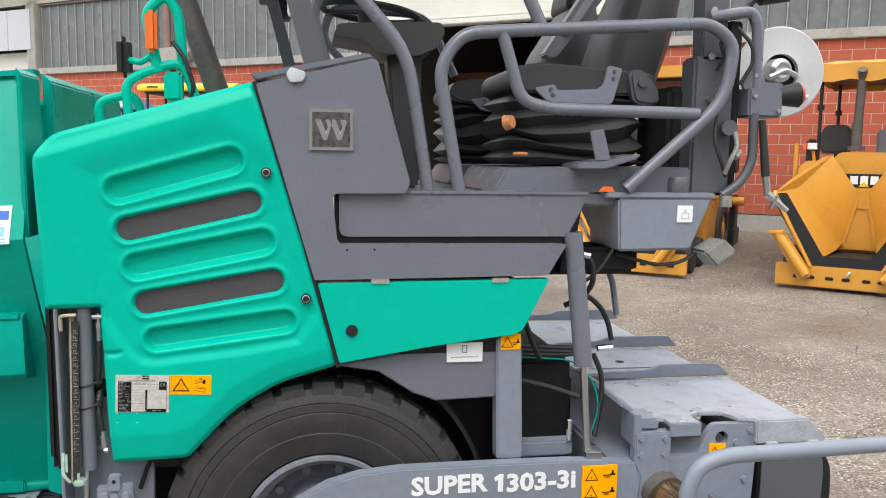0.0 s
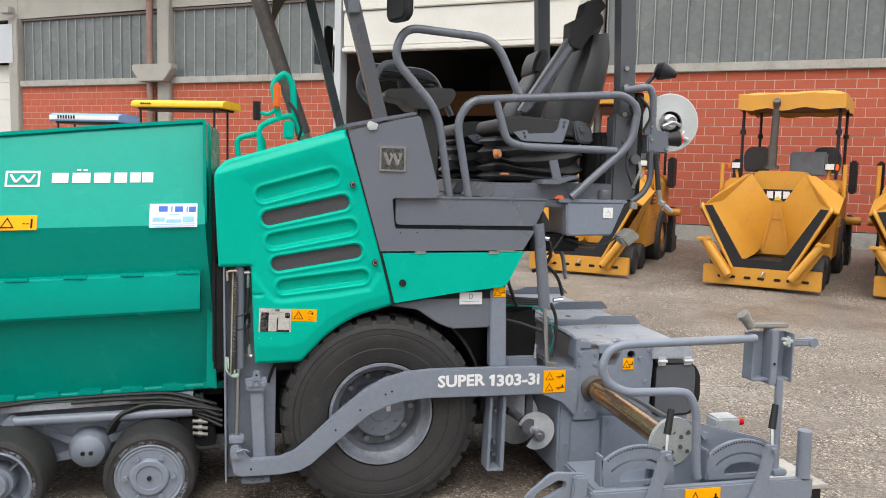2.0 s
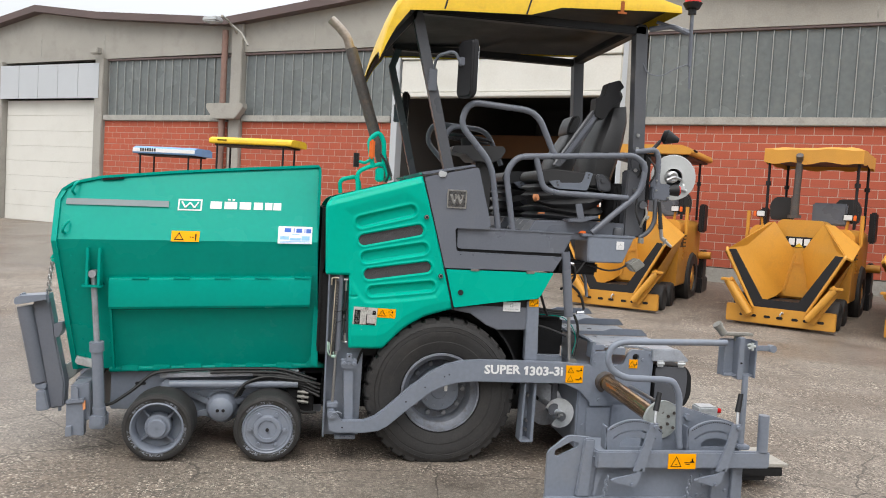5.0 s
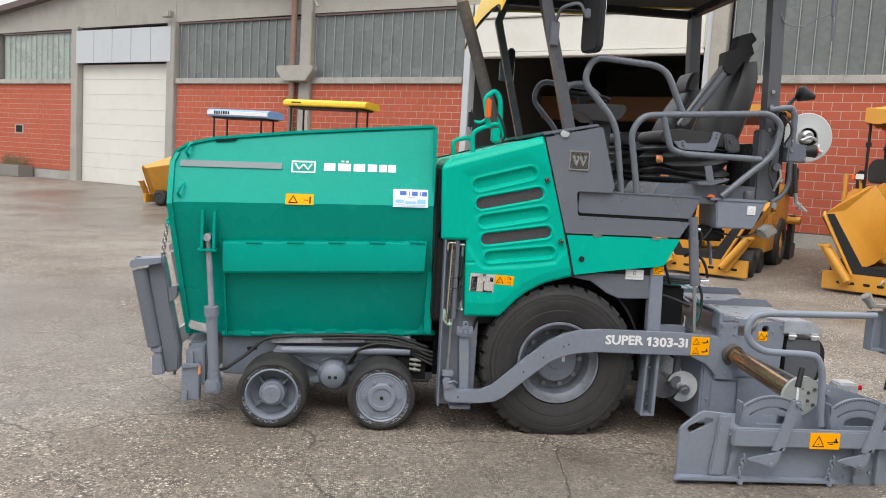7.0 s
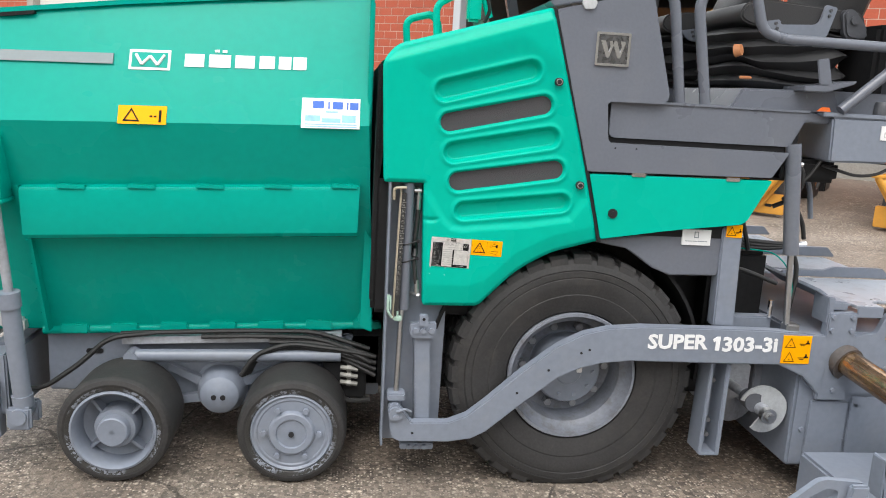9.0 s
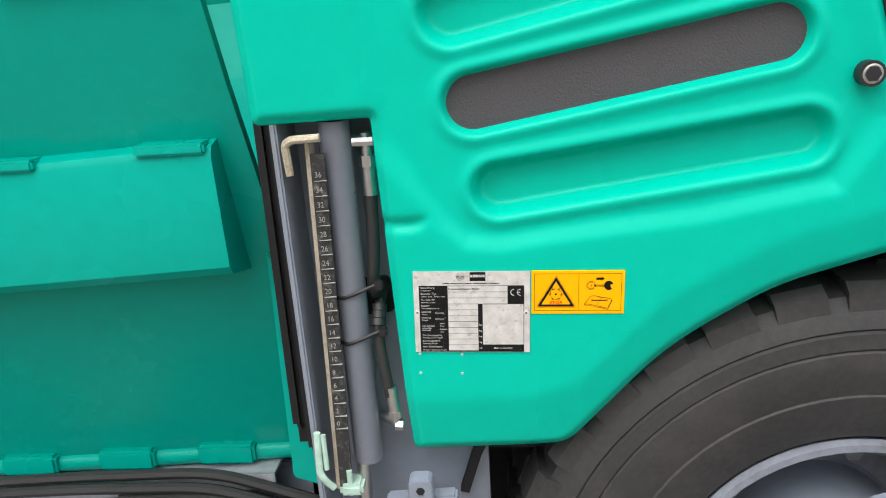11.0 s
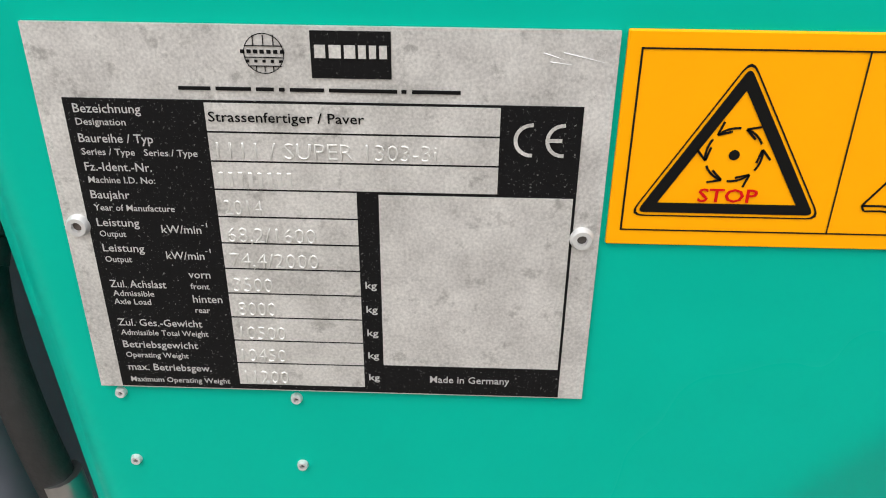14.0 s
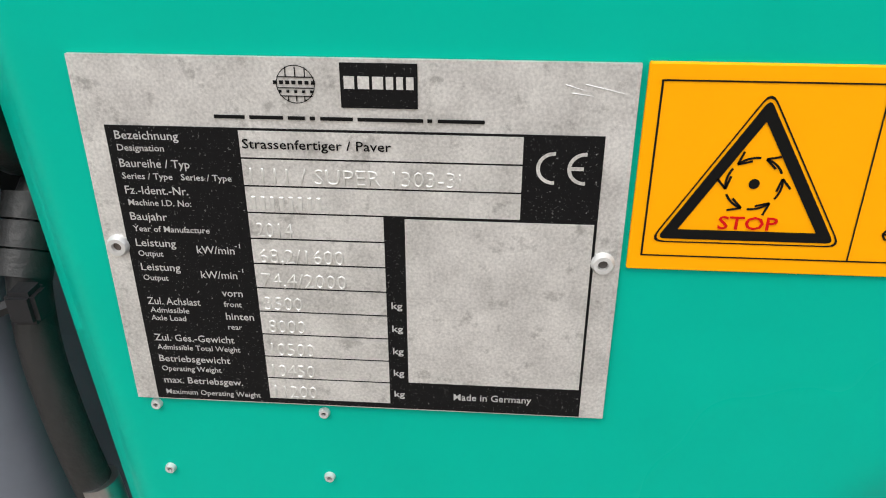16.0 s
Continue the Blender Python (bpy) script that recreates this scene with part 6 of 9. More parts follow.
box(bm, 1.13, 1.16, -0.02, 0.1, 0.80, 0.92, 0.004)
part("plate_bracket", bm, GREY, screed)
# deck of three plates with upright flanges between them
DECK = ((0.0, 0.54, 1.20, 1.63, 0.885), (0.62, 1.05, 1.16, 1.74, 0.895), (1.13, 1.72, 1.12, 1.70, 0.90))
for y0, y1, x0, x1, z in DECK:
    bm = B()
    if y0 == 0.0:
        pts = [(1.20, 0.03), (1.265, 0.03), (1.265, -0.02), (1.385, -0.02), (1.385, 0.06), (1.43, 0.085), (1.52, 0.07), (1.545, 0.0), (1.79, -0.03), (1.80, y1), (1.20, y1)]
    else:
        pts = [(x0, y0), (x1, y0), (x1, y1), (x0, y1)]
    prism(bm, pts, -z, -z + 0.014, 0.003)
    bm.transform(Matrix(((1, 0, 0, 0), (0, 0, 1, 0), (0, -1, 0, 0), (0, 0, 0, 1))))
    deck = part("walk_plate", bm, TREAD, screed, "scuffed grey walkway plate on the screed")
    bm = B()
    prism(bm, xz(x0 - 0.10, z + 0.05, x0 + 0.004, z - 0.012, x0 + 0.004, z + 0.001, x0 - 0.09, z + 0.062), y0 + 0.03, y1, 0.003)
    part("plate_apron", bm, GREY, deck)
    bm = B()
    prism(bm, rounded_poly(xz(x0 + 0.02, z + 0.002, x1 + (0.19 if y0 == 0.0 else 0.08), z + 0.002, x1 + (0.13 if y0 == 0.0 else 0.03), z + 0.055, x0 + 0.30, z + 0.055, x0 + 0.24, z + 0.035, x0 + 0.03, z + 0.03), 0.008, 2), y1 + 0.01, y1 + 0.035, 0.003)
    part("plate_flange", bm, GREY, deck)
    bolts(deck, STEEL, [(x0 + (x1 - x0) * a, y0 + (y1 - y0) * b_, z) for a, b_ in ((0.12, 0.2), (0.5, 0.2), (0.9, 0.25), (0.15, 0.9), (0.8, 0.9))], 0.008, (0, 0, 1), 0.003)
bm = B()
box(bm, 1.24, 1.52, 0.68, 0.99, 0.8965, 0.9005, 0.001)
hatch = part("deck_hatch", bm, TREAD, screed)
bm = B()
cyl(bm, (1.40, 0.78, 0.9004), (1.40, 0.78, 0.902), 0.02, seg=16)
part("hatch_hole", bm, DEEP, hatch)
bm = B()
box(bm, 1.265, 1.385, -0.03, -0.02, 0.835, 0.884, 0.003)
part("hanging_flap", bm, GREY, screed)
bm = B()
prism(bm, xz(1.60, 0.795, 1.87, 0.79, 1.89, 0.805, 1.81, 0.884, 1.60, 0.884), -0.035, 0.02, 0.006)
tray = part("tool_tray", bm, TREAD, screed, "grey tread-plate box lid on the screed")
for k in range(12):
    bm = B()
    x, z = 1.635 + 0.035 * (k % 6), 0.825 + 0.034 * (k // 6)
    prism(bm, [(x - 0.008, z - 0.006), (x - 0.005, z - 0.008), (x + 0.008, z + 0.006), (x + 0.005, z + 0.008)], -0.037, -0.034, 0)
    part("tread_rib", bm, TREAD, tray)
each("latch", GALV, screed, "small worn steel hinge", *[lambda bm, x=x: (box(bm, x, x + 0.05, -0.045, -0.034, 0.755, 0.805, 0.004), cyl(bm, (x - 0.004, -0.047, 0.781), (x + 0.054, -0.047, 0.781), 0.008, seg=10)) for x in (1.635, 1.80)])
bm = B()
prism(bm, rounded_poly(xz(1.63, 0.44, 1.63, 0.76, 1.88, 0.76, 1.93, 0.69, 1.935, 0.54, 1.89, 0.45), 0.04, 4), -0.02, 0.45, 0.01)
drum = part("screed_drum", bm, DEEP, screed)
bm = B()
prism(bm, rounded_poly(xz(1.635, 0.46, 1.635, 0.755, 1.875, 0.755, 1.89, 0.68, 1.885, 0.54, 1.86, 0.46), 0.03, 4), -0.026, -0.021, 0.001)
part("drum_cover", bm, CHARCOAL, drum, "dull dark plastic cover")
# extension carried on the guide tube
bm = B()
cyl(bm, (1.22, 0.06, 0.655), (1.395, -0.62, 0.515), 0.058, seg=22)
part("guide_tube", bm, BROWNTUBE, screed, "greased brown guide tube")
bm = B()
cyl(bm, (1.238, -0.005, 0.636), (1.248, -0.045, 0.624), 0.078, seg=24)
part("tube_collar", bm, EXHAUST, screed)
bm = B()
cyl(bm, (1.403, -0.63, 0.523), (1.405, -0.65, 0.521), 0.13, seg=36)
plate = part("adjusting_disc", bm, PALEGREY, screed, "round pale flange disc with rusty bolts")
bolts(plate, EXHAUST, [(1.405 + r * math.cos(0.5 + k * 1.0472), -0.65, 0.521 + r * math.sin(0.5 + k * 1.0472)) for k in range(6) for r in (0.052, 0.098)], 0.012, h=0.005, name="rusty_bolt")
bm = B()
tube(bm, [(1.44, 0.04, 0.60), (1.52, -0.6, 0.56)], 0.014, 10, 0)
part("spindle", bm, STEEL, screed)
S = -0.75
bm = B()
prism(bm, xz(1.05, 0.05, 1.05, 0.24, 1.93, 0.24, 1.95, 0.05), S + 0.04, -0.1, 0.012)
ext = part("screed_extension", bm, GREY, paver, "grey extended screed section")
bm = B()
prism(bm, xz(1.28, 0.22, 1.30, 0.50, 1.36, 0.62, 1.43, 0.638, 1.50, 0.62, 1.93, 0.505, 2.0, 0.47, 2.0, 0.22), S + 0.13, S + 0.16, 0.006)
part("cover_plate", bm, GREY, ext)
bm = B()
cyl(bm, (1.595, S + 0.13, 0.54), (1.595, S + 0.105, 0.54), 0.022, seg=6)
part("bolt_head", bm, GREY, ext)
bm = B()
loops = holed(bm, rounded_poly(xz(0.60, 0.0, 1.96, 0.0, 1.955, 0.30, 0.90, 0.30, 0.90, 0.425, 0.735, 0.44, 0.60, 0.33), [0.01, 0.01, 0.01, 0.0, 0.02, 0.03, 0.03]),
              [rounded_poly(xz(0.645, 0.315, 0.67, 0.30, 0.80, 0.365, 0.805, 0.395, 0.76, 0.405, 0.65, 0.345), 0.012, 3)], S)
for lp in loops:
    rim(bm, lp, [(v.co.x, v.co.z) for v in lp], S + 0.025, False)
end = part("end_plate", bm, GREY, paver, "grey screed end plate with a hand hole")
bm = B()
prism(bm, xz(0.795, 0.05, 0.885, 0.05, 0.905, 0.425, 0.835, 0.425), S - 0.028, S, 0.008)
prism(bm, xz(0.575, 0.028, 1.60, 0.02, 1.60, 0.042, 0.60, 0.05), S - 0.055, S, 0.004)
prism(bm, xz(0.91, 0.05, 0.925, 0.05, 0.99, 0.25, 0.93, 0.25), S - 0.02, S, 0.003)
for x in (1.72, 1.86):
    prism(bm, xz(x, 0.02, x + 0.03, 0.02, x + 0.035, 0.24, x + 0.005, 0.24), S - 0.035, S, 0.004)
part("stiffener", bm, GREY, end)
bolts(end, GREY, [(x, S, z) for x, z in ((1.64, 0.05), (1.68, 0.12), (1.68, 0.05), (1.84, 0.08), (1.9, 0.14), (1.66, 0.18))], 0.013)
bm = B()
box(bm, 0.905, 2.10, S - 0.075, S - 0.03, 0.25, 0.36, 0.008)
bar = part("end_bar", bm, GREY, paver, "grey horizontal carrier bar of the end plate")
warning(1.385, 1.575, 0.25, 0.348, S - 0.077, bar, 1)


def quadrant(x):
    """A toothed quadrant with its lever."""
    bm = B()
    top = [(x + 0.19 + 0.29 * math.cos(radians(a)), 0.245 + 0.29 * math.sin(radians(a))) for a in range(131, 40, -7)]
    outer = [(x + 0.005, 0.335), (x - 0.012, 0.485)] + top + [(x + 0.375, 0.465), (x + 0.385, 0.335)]
    arc_slot = [(x + 0.19 + 0.235 * math.cos(radians(a)), 0.235 + 0.235 * math.sin(radians(a))) for a in range(130, 49, -8)] + [(x + 0.19 + 0.222 * math.cos(radians(a)), 0.235 + 0.222 * math.sin(radians(a))) for a in range(50, 131, 8)]
    low_slot = [(x + 0.09, 0.355), (x + 0.09, 0.385), (x + 0.13, 0.41), (x + 0.19, 0.42), (x + 0.26, 0.41), (x + 0.31, 0.385), (x + 0.31, 0.355)]
    loops = holed(bm, outer, [arc_slot, low_slot], S + 0.045)
    for lp in loops:
        rim(bm, lp, [(v.co.x, v.co.z) for v in lp], S + 0.065, False)
    prism(bm, [(x - 0.012, 0.335), (x - 0.012, 0.485), (x + 0.0, 0.49), (x + 0.0, 0.335)], S + 0.045, S + 0.12, 0.003)
    q = part("quadrant", bm, GREY, paver, "grey toothed locking quadrant")
    bm = B()
    for k in range(26):
        a = radians(127 - 80 * k / 25)
        cyl(bm, (x + 0.19 + 0.278 * math.cos(a), S + 0.046, 0.245 + 0.278 * math.sin(a)), (x + 0.19 + 0.278 * math.cos(a), S + 0.042, 0.245 + 0.278 * math.sin(a)), 0.0042, seg=6)
    part("tooth_row", bm, DEEP, q)
    bm = B()
    loft(bm, [[(x0 - w, S - 0.1, z), (x0 + w, S - 0.1, z), (x0 + w, S - 0.08, z), (x0 - w, S - 0.08, z)] for x0, w, z in ((x + 0.255, 0.025, 0.55), (x + 0.225, 0.03, 0.42), (x + 0.17, 0.035, 0.24))])
    prism(bm, rounded_poly(xz(x + 0.20, 0.27, x + 0.14, 0.22, x + 0.02, 0.195, x - 0.02, 0.18, x + 0.12, 0.14, x + 0.17, 0.16), 0.015, 3), S - 0.1, S - 0.08, 0.004)
    cyl(bm, (x + 0.13, S - 0.115, 0.155), (x + 0.13, S - 0.06, 0.155), 0.012, seg=10)
    cyl(bm, (x + 0.26, S - 0.12, 0.53), (x + 0.26, S - 0.05, 0.53), 0.014, seg=10)
    lever = part("locking_lever", bm, GREY, paver, "grey locking lever")
    bm = B()
    tube(bm, [(x + 0.258, S - 0.09, 0.55), (x + 0.268, S - 0.07, 0.60), (x + 0.282, S - 0.05, 0.64)], 0.009, 8, 0.02)
    part("lever_shaft", bm, STEEL, lever)
    bm = B()
    cyl(bm, (x + 0.275, S - 0.055, 0.62), (x + 0.305, S - 0.03, 0.735), 0.019, 0.016, seg=12)
    part("lever_grip", bm, BLACK, lever, "black rubber grip")
    bm = B()
    for k in range(6):
        p = Vector((x - 0.015 - 0.012 * k * 0.4, S - 0.05, 0.175 - 0.026 * k))
        s = Vector((0.012, 0, 0)) if k % 2 else Vector((0.003, 0.012, 0))
        d = Vector((0, 0, 0.021))
        tube(bm, [p - d + s, p + d + s, p + d - s, p - d - s, p - d + s], 0.005, 6, 0.01, 3)
    box(bm, x - 0.04, x - 0.01, S - 0.06, S - 0.02, 0.005, 0.04, 0.004)
    part("retaining_chain", bm, GREY, lever)


quadrant(1.01)
quadrant(1.58)
bm = B()
tube(bm, [(1.505, S + 0.02, 0.36), (1.495, S + 0.02, 0.42), (1.465, S, 0.72), (1.42, S, 0.80), (1.36, S, 0.812), (1.08, S, 0.818), (0.985, S, 0.87), (0.955, S, 0.945), (0.99, S, 1.03), (1.07, S, 1.052), (1.77, S, 1.065)], 0.0215, 12, 0.05)
part("guard_rail", bm, GREY, paver, "bent grey tube guard rail of the screed")
bm = B()
box(bm, 1.775, 2.005, S + 0.09, S + 0.105, 0.84, 1.08, 0.003)
hol = part("control_holder", bm, GREY, paver, "grey steel holder for the screed control box")
each("holder_flange", GREY, hol, "", lambda bm: box(bm, 1.773, 1.783, S + 0.02, S + 0.1, 0.85, 1.08, 0.002), lambda bm: box(bm, 1.997, 2.007, S + 0.02, S + 0.1, 0.83, 1.08, 0.002),
     lambda bm: box(bm, 1.785, 1.995, S + 0.03, S + 0.092, 0.84, 0.852, 0.002), lambda bm: box(bm, 1.875, 1.915, S + 0.015, S + 0.092, 0.82, 1.10, 0.004))
bm = B()
box(bm, 2.01, 2.14, S + 0.04, S + 0.07, 1.01, 1.045, 0.006)
cyl(bm, (2.13, S + 0.03, 1.027), (2.13, S + 0.08, 1.027), 0.025, seg=14)
part("holder_stub", bm, GREY, hol)
bm = B()
box(bm, 1.76, 1.96, S - 0.005, S + 0.06, 1.105, 1.125, 0.006)
cyl(bm, (1.86, S + 0.03, 1.07), (1.86, S + 0.03, 1.11), 0.02, seg=10)
cyl(bm, (1.70, S, 1.17), (1.745, S, 1.115), 0.026, seg=14)
cyl(bm, (1.69, S, 1.182), (1.705, S, 1.165), 0.032, seg=14)
bm.transform(Matrix.Translation((0.03, 0.05, 0)))
part("plug_socket", bm, CAST, hol)
bm = B()
for k in range(5):
    a = 2 * math.pi * k / 5
    cyl(bm, (1.955, S + 0.005, 1.045), (1.955 + 0.026 * math.cos(a), S + 0.005, 1.045 + 0.026 * math.sin(a)), 0.010, seg=8)
cyl(bm, (1.955, S - 0.005, 1.045), (1.955, S + 0.04, 1.045), 0.014, seg=12)
part("star_knob", bm, PALEGREY, hol, "worn pale star knob")
bolts(hol, DEEP, [(1.80, S + 0.09, 0.90), (1.80, S + 0.09, 1.02), (1.895, S + 0.015, 0.93)], 0.007, h=0.006)
bm = B()
cyl(bm, (1.935, S + 0.02, 0.85), (1.94, S + 0.02, 0.36), 0.02, seg=12)
cyl(bm, (2.05, S - 0.05, 0.60), (2.055, S - 0.05, 0.36), 0.035, seg=16)
box(bm, 2.035, 2.075, S - 0.06, S - 0.03, 0.46, 0.49, 0.006)
box(bm, 1.9, 1.98, S - 0.03, S + 0.06, 0.36, 0.39, 0.006)
part("post", bm, GREY, hol)
bm = B()
box(bm, 1.9, 2.46, S + 0.25, -0.1, 0.15, 0.175, 0.004)
step = part("rear_step", bm, WORNPALE, paver, "worn pale steel rear tread plate")
each("step_beam", DEEP, step, "dark steel beam", lambda bm: box(bm, 1.9, 2.3, S + 0.27, -0.1, 0.05, 0.10, 0.006), lambda bm: box(bm, 1.9, 2.42, S + 0.255, S + 0.285, 0.085, 0.146, 0.004))
bm = B()
box(bm, 1.78, 1.92, S + 0.3, S + 0.42, 0.46, 0.56, 0.01)
socket = part("junction_box", bm, GALV, paver)
bm = B()
cyl(bm, (1.92, S + 0.33, 0.53), (1.95, S + 0.33, 0.53), 0.018, seg=12)
part("red_knob", bm, RED, socket)
# far extension
bm = B()
prism(bm, xz(1.05, 0.05, 1.05, 0.40, 1.40, 0.50, 1.93, 0.42, 1.95, 0.05), FARY + 0.2, FARY + 0.5, 0.012)
part("screed_extension", bm, GREY, paver)

# -- driver's platform --
bm = B()
box(bm, 0.1, 1.42, 0.08, FARY - 0.08, 1.66, 1.70, 0.006)
part("platform_floor", bm, DARKGREY, paver)
bm = B()
prism(bm, xz(0.62, 1.70, 0.67, 1.79, 1.10, 1.80, 1.36, 1.80, 1.36, 1.70), 0.10, 0.75, 0.008)
prism(bm, xz(0.62, 1.70, 0.67, 1.79, 1.36, 1.79, 1.36, 1.70), 1.0, 1.65, 0.008)
part("seat_plinth", bm, DARKGREY, paver)
bm = B()
prism(bm, xz(1.065, 1.69, 1.425, 1.695, 1.345, 1.505, 1.075, 1.50), 0.05, 0.35, 0.008)
box(bm, 1.02, 1.435, 0.05, FARY - 0.1, 1.69, 1.71, 0.004)
rearbox = part("rear_box", bm, GREY, paver, "grey box under the rear platform edge")
bm = B()
box(bm, 1.288, 1.346, 0.045, 0.05, 1.605, 1.665, 0)
lab = part("paper_label", bm, WHITE, rearbox, "small white label")
bm = B()
for x0, x1, z0, z1 in ((1.302, 1.333, 1.617, 1.620), (1.303, 1.306, 1.617, 1.637), (1.329, 1.332, 1.617, 1.637), (1.306, 1.318, 1.637, 1.640), (1.316, 1.329, 1.637, 1.640), (1.314, 1.321, 1.640, 1.651)):
    box(bm, x0, x1, 0.0437, 0.046, z0, z1, 0)
part("label_mark", bm, REELGREY, lab)
bm = B()
prism(bm, xz(0.90, 1.79, 1.0, 1.79, 1.12, 1.83, 1.13, 1.845, 0.98, 1.82, 0.9, 1.81), 0.02, 0.2, 0.004)
prism(bm, xz(0.965, 1.82, 1.02, 1.82, 0.99, 1.93, 0.94, 1.92), 0.02, 0.03, 0.003)
part("foot_guard", bm, DARKGREY, paver)
bm = B()
prism(bm, xz(0.99, 1.712, 1.05, 1.712, 1.04, 1.73, 1.01, 1.73), 0.052, 0.06, 0)
part("amber_reflector", bm, LENS_ORANGE, paver)

# handrails
bm = B()
tube(bm, [(0.386, 0.06, 1.70), (0.31, 0.06, 2.17), (0.06, 0.06, 2.44), (0.12, 0.06, 2.60), (0.62, 0.06, 2.57), (0.773, 0.06, 2.26)], 0.0225, 12, 0.11)
part("handrail", bm, DARKGREY, paver, "bent grey tube handrail")
bm = B()
tube(bm, [(0.493, 0.05, 1.70), (0.415, 0.05, 2.12), (0.49, 0.05, 2.235), (0.66, 0.05, 2.25), (1.38, 0.05, 2.305), (1.475, 0.05, 2.24), (1.45, 0.05, 2.04), (1.09, 0.05, 1.72)], 0.0225, 12, 0.1)
tube(bm, [(0.63, 0.05, 2.245), (0.70, 0.05, 2.02), (0.80, 0.05, 1.995), (1.35, 0.05, 1.99)], 0.0215, 12, 0.08)
part("handrail", bm, DARKGREY, paver, "bent grey tube guard rail of the platform")
bm = B()
tube(bm, [(0.386, FARY - 0.06, 1.70), (0.31, FARY - 0.06, 2.17), (0.06, FARY - 0.06, 2.44), (0.12, FARY - 0.06, 2.60), (0.62, FARY - 0.06, 2.57), (0.773, FARY - 0.06, 2.26)], 0.0225, 12, 0.11)
part("handrail", bm, DARKGREY, paver)
bm = B()
tube(bm, [(1.40, 0.1, 2.335), (1.565, 0.1, 2.362), (1.592, 0.1, 2.31), (1.595, 0.1, 2.06)], 0.021, 12, 0.05)
part("handrail", bm, DARKGREY, paver)


def seat(y, rail, short=0.0):
    """A sprung driver's seat with bellows, cushion, backrest, headrest."""
    s = thing("operator_seat", "", "")
    s.parent = paver
    bm = B()
    prism(bm, rounded_poly(xz(0.72, 2.10, 0.74, 2.165, 0.86, 2.185, 1.30, 2.16, 1.33, 2.07, 0.78, 2.07), 0.03, 4), y, y + 0.5, 0.03, 3)
    part("cushion", bm, SEATCLOTH, s, "black padded seat cushion")
    bm = B()
    rings = []
    for k in range(71):
        f = k / 70
        g = 0.042 * (1 - abs(2 * ((f * 5 + 0.15 * math.sin(7 * f)) % 1.0) - 1)) - 0.022
        ring = []
        for j in range(40):
            a = 2 * math.pi * j / 40
            ca, sa = math.cos(a), math.sin(a)
            px = 1.005 + (0.275 + g) * abs(ca) ** 0.35 * math.copysign(1, ca)
            py = y + 0.24 + (0.23 + g) * abs(sa) ** 0.35 * math.copysign(1, sa)
            ring.append((px, py, 1.80 + 0.27 * f + (0.024 * math.sin(px * 8 + 5 * f + 3 * py) + 0.008 * math.sin(px * 23 + 9 * f)) * math.sin(f * math.pi)))
        rings.append(ring)
    loft(bm, rings)
    part("bellows", bm, SEATCLOTH, s, "black folded rubber bellows")
    bm = B()
    rings = []
    for k, (x, z, w, d) in enumerate(((1.255, 2.10, 0.20, 0.15), (1.27, 2.25, 0.235, 0.19), (1.315, 2.42, 0.235, 0.18), (1.36, 2.57, 0.21, 0.15), (1.385, 2.70, 0.16, 0.11))):
        z -= short * max(0, (z - 2.2)) 
        c = y + 0.25
        ring = []
        for j in range(16):
            a = 2 * math.pi * j / 16
            ca, sa = math.cos(a), math.sin(a)
            ring.append((x + d * 0.7 * abs(ca) ** 0.6 * math.copysign(1, ca), c + w * abs(sa) ** 0.6 * math.copysign(1, sa), z + 0.02 * ca))
        rings.append(ring)
    loft(bm, rings)
    part("backrest", bm, SEATCLOTH, s, "black padded backrest")
    bm = B()
    prism(bm, rounded_poly([(x, z - short * 0.42) for x, z in xz(1.30, 2.66, 1.37, 2.65, 1.42, 2.79, 1.40, 2.83, 1.345, 2.82, 1.31, 2.74)], 0.025, 4), y + 0.11, y + 0.39, 0.03, 3)
    part("headrest", bm, SEATCLOTH, s, "black headrest")
    bm = B()
    prism(bm, rounded_poly(xz(0.818, 2.087, 0.90, 2.102, 0.908, 2.08, 1.085, 2.09, 1.107, 2.178, 1.163, 2.168, 1.127, 2.033, 0.868, 2.035), [0.01, 0.01, 0.008, 0.03, 0.01, 0.01, 0.02, 0.03], 3), y - 0.02, y - 0.004, 0.003)
    arm_plate = part("arm_bracket", bm, GREY, s, "grey sheet-metal armrest bracket")
    bolts(arm_plate, CHARCOAL, [(0.882, y - 0.02, 2.083), (0.89, y - 0.02, 2.062), (1.13, y - 0.02, 2.155), (1.126, y - 0.02, 2.13)], 0.008, h=0.006)
    bm = B()
    prism(bm, rounded_poly(xz(1.185, 2.155, 1.235, 2.172, 1.30, 2.11, 1.325, 2.05, 1.29, 2.03, 1.21, 2.04), 0.03, 4), y - 0.03, y + 0.02, 0.01)
    cyl(bm, (1.238, y - 0.042, 2.118), (1.238, y - 0.03, 2.118), 0.018, seg=16)
    part("recliner_cover", bm, CHARCOAL, s, "rounded black recliner cover")
    if rail:
        each("adjust_knob", FADED, s, "faded orange adjusting knob", lambda bm: cyl(bm, (0.715, y - 0.01, 1.955), (0.735, y - 0.03, 1.96), 0.03, 0.024, seg=14), lambda bm: box(bm, 0.74, 0.80, y - 0.03, y - 0.02, 1.835, 1.848, 0.004))
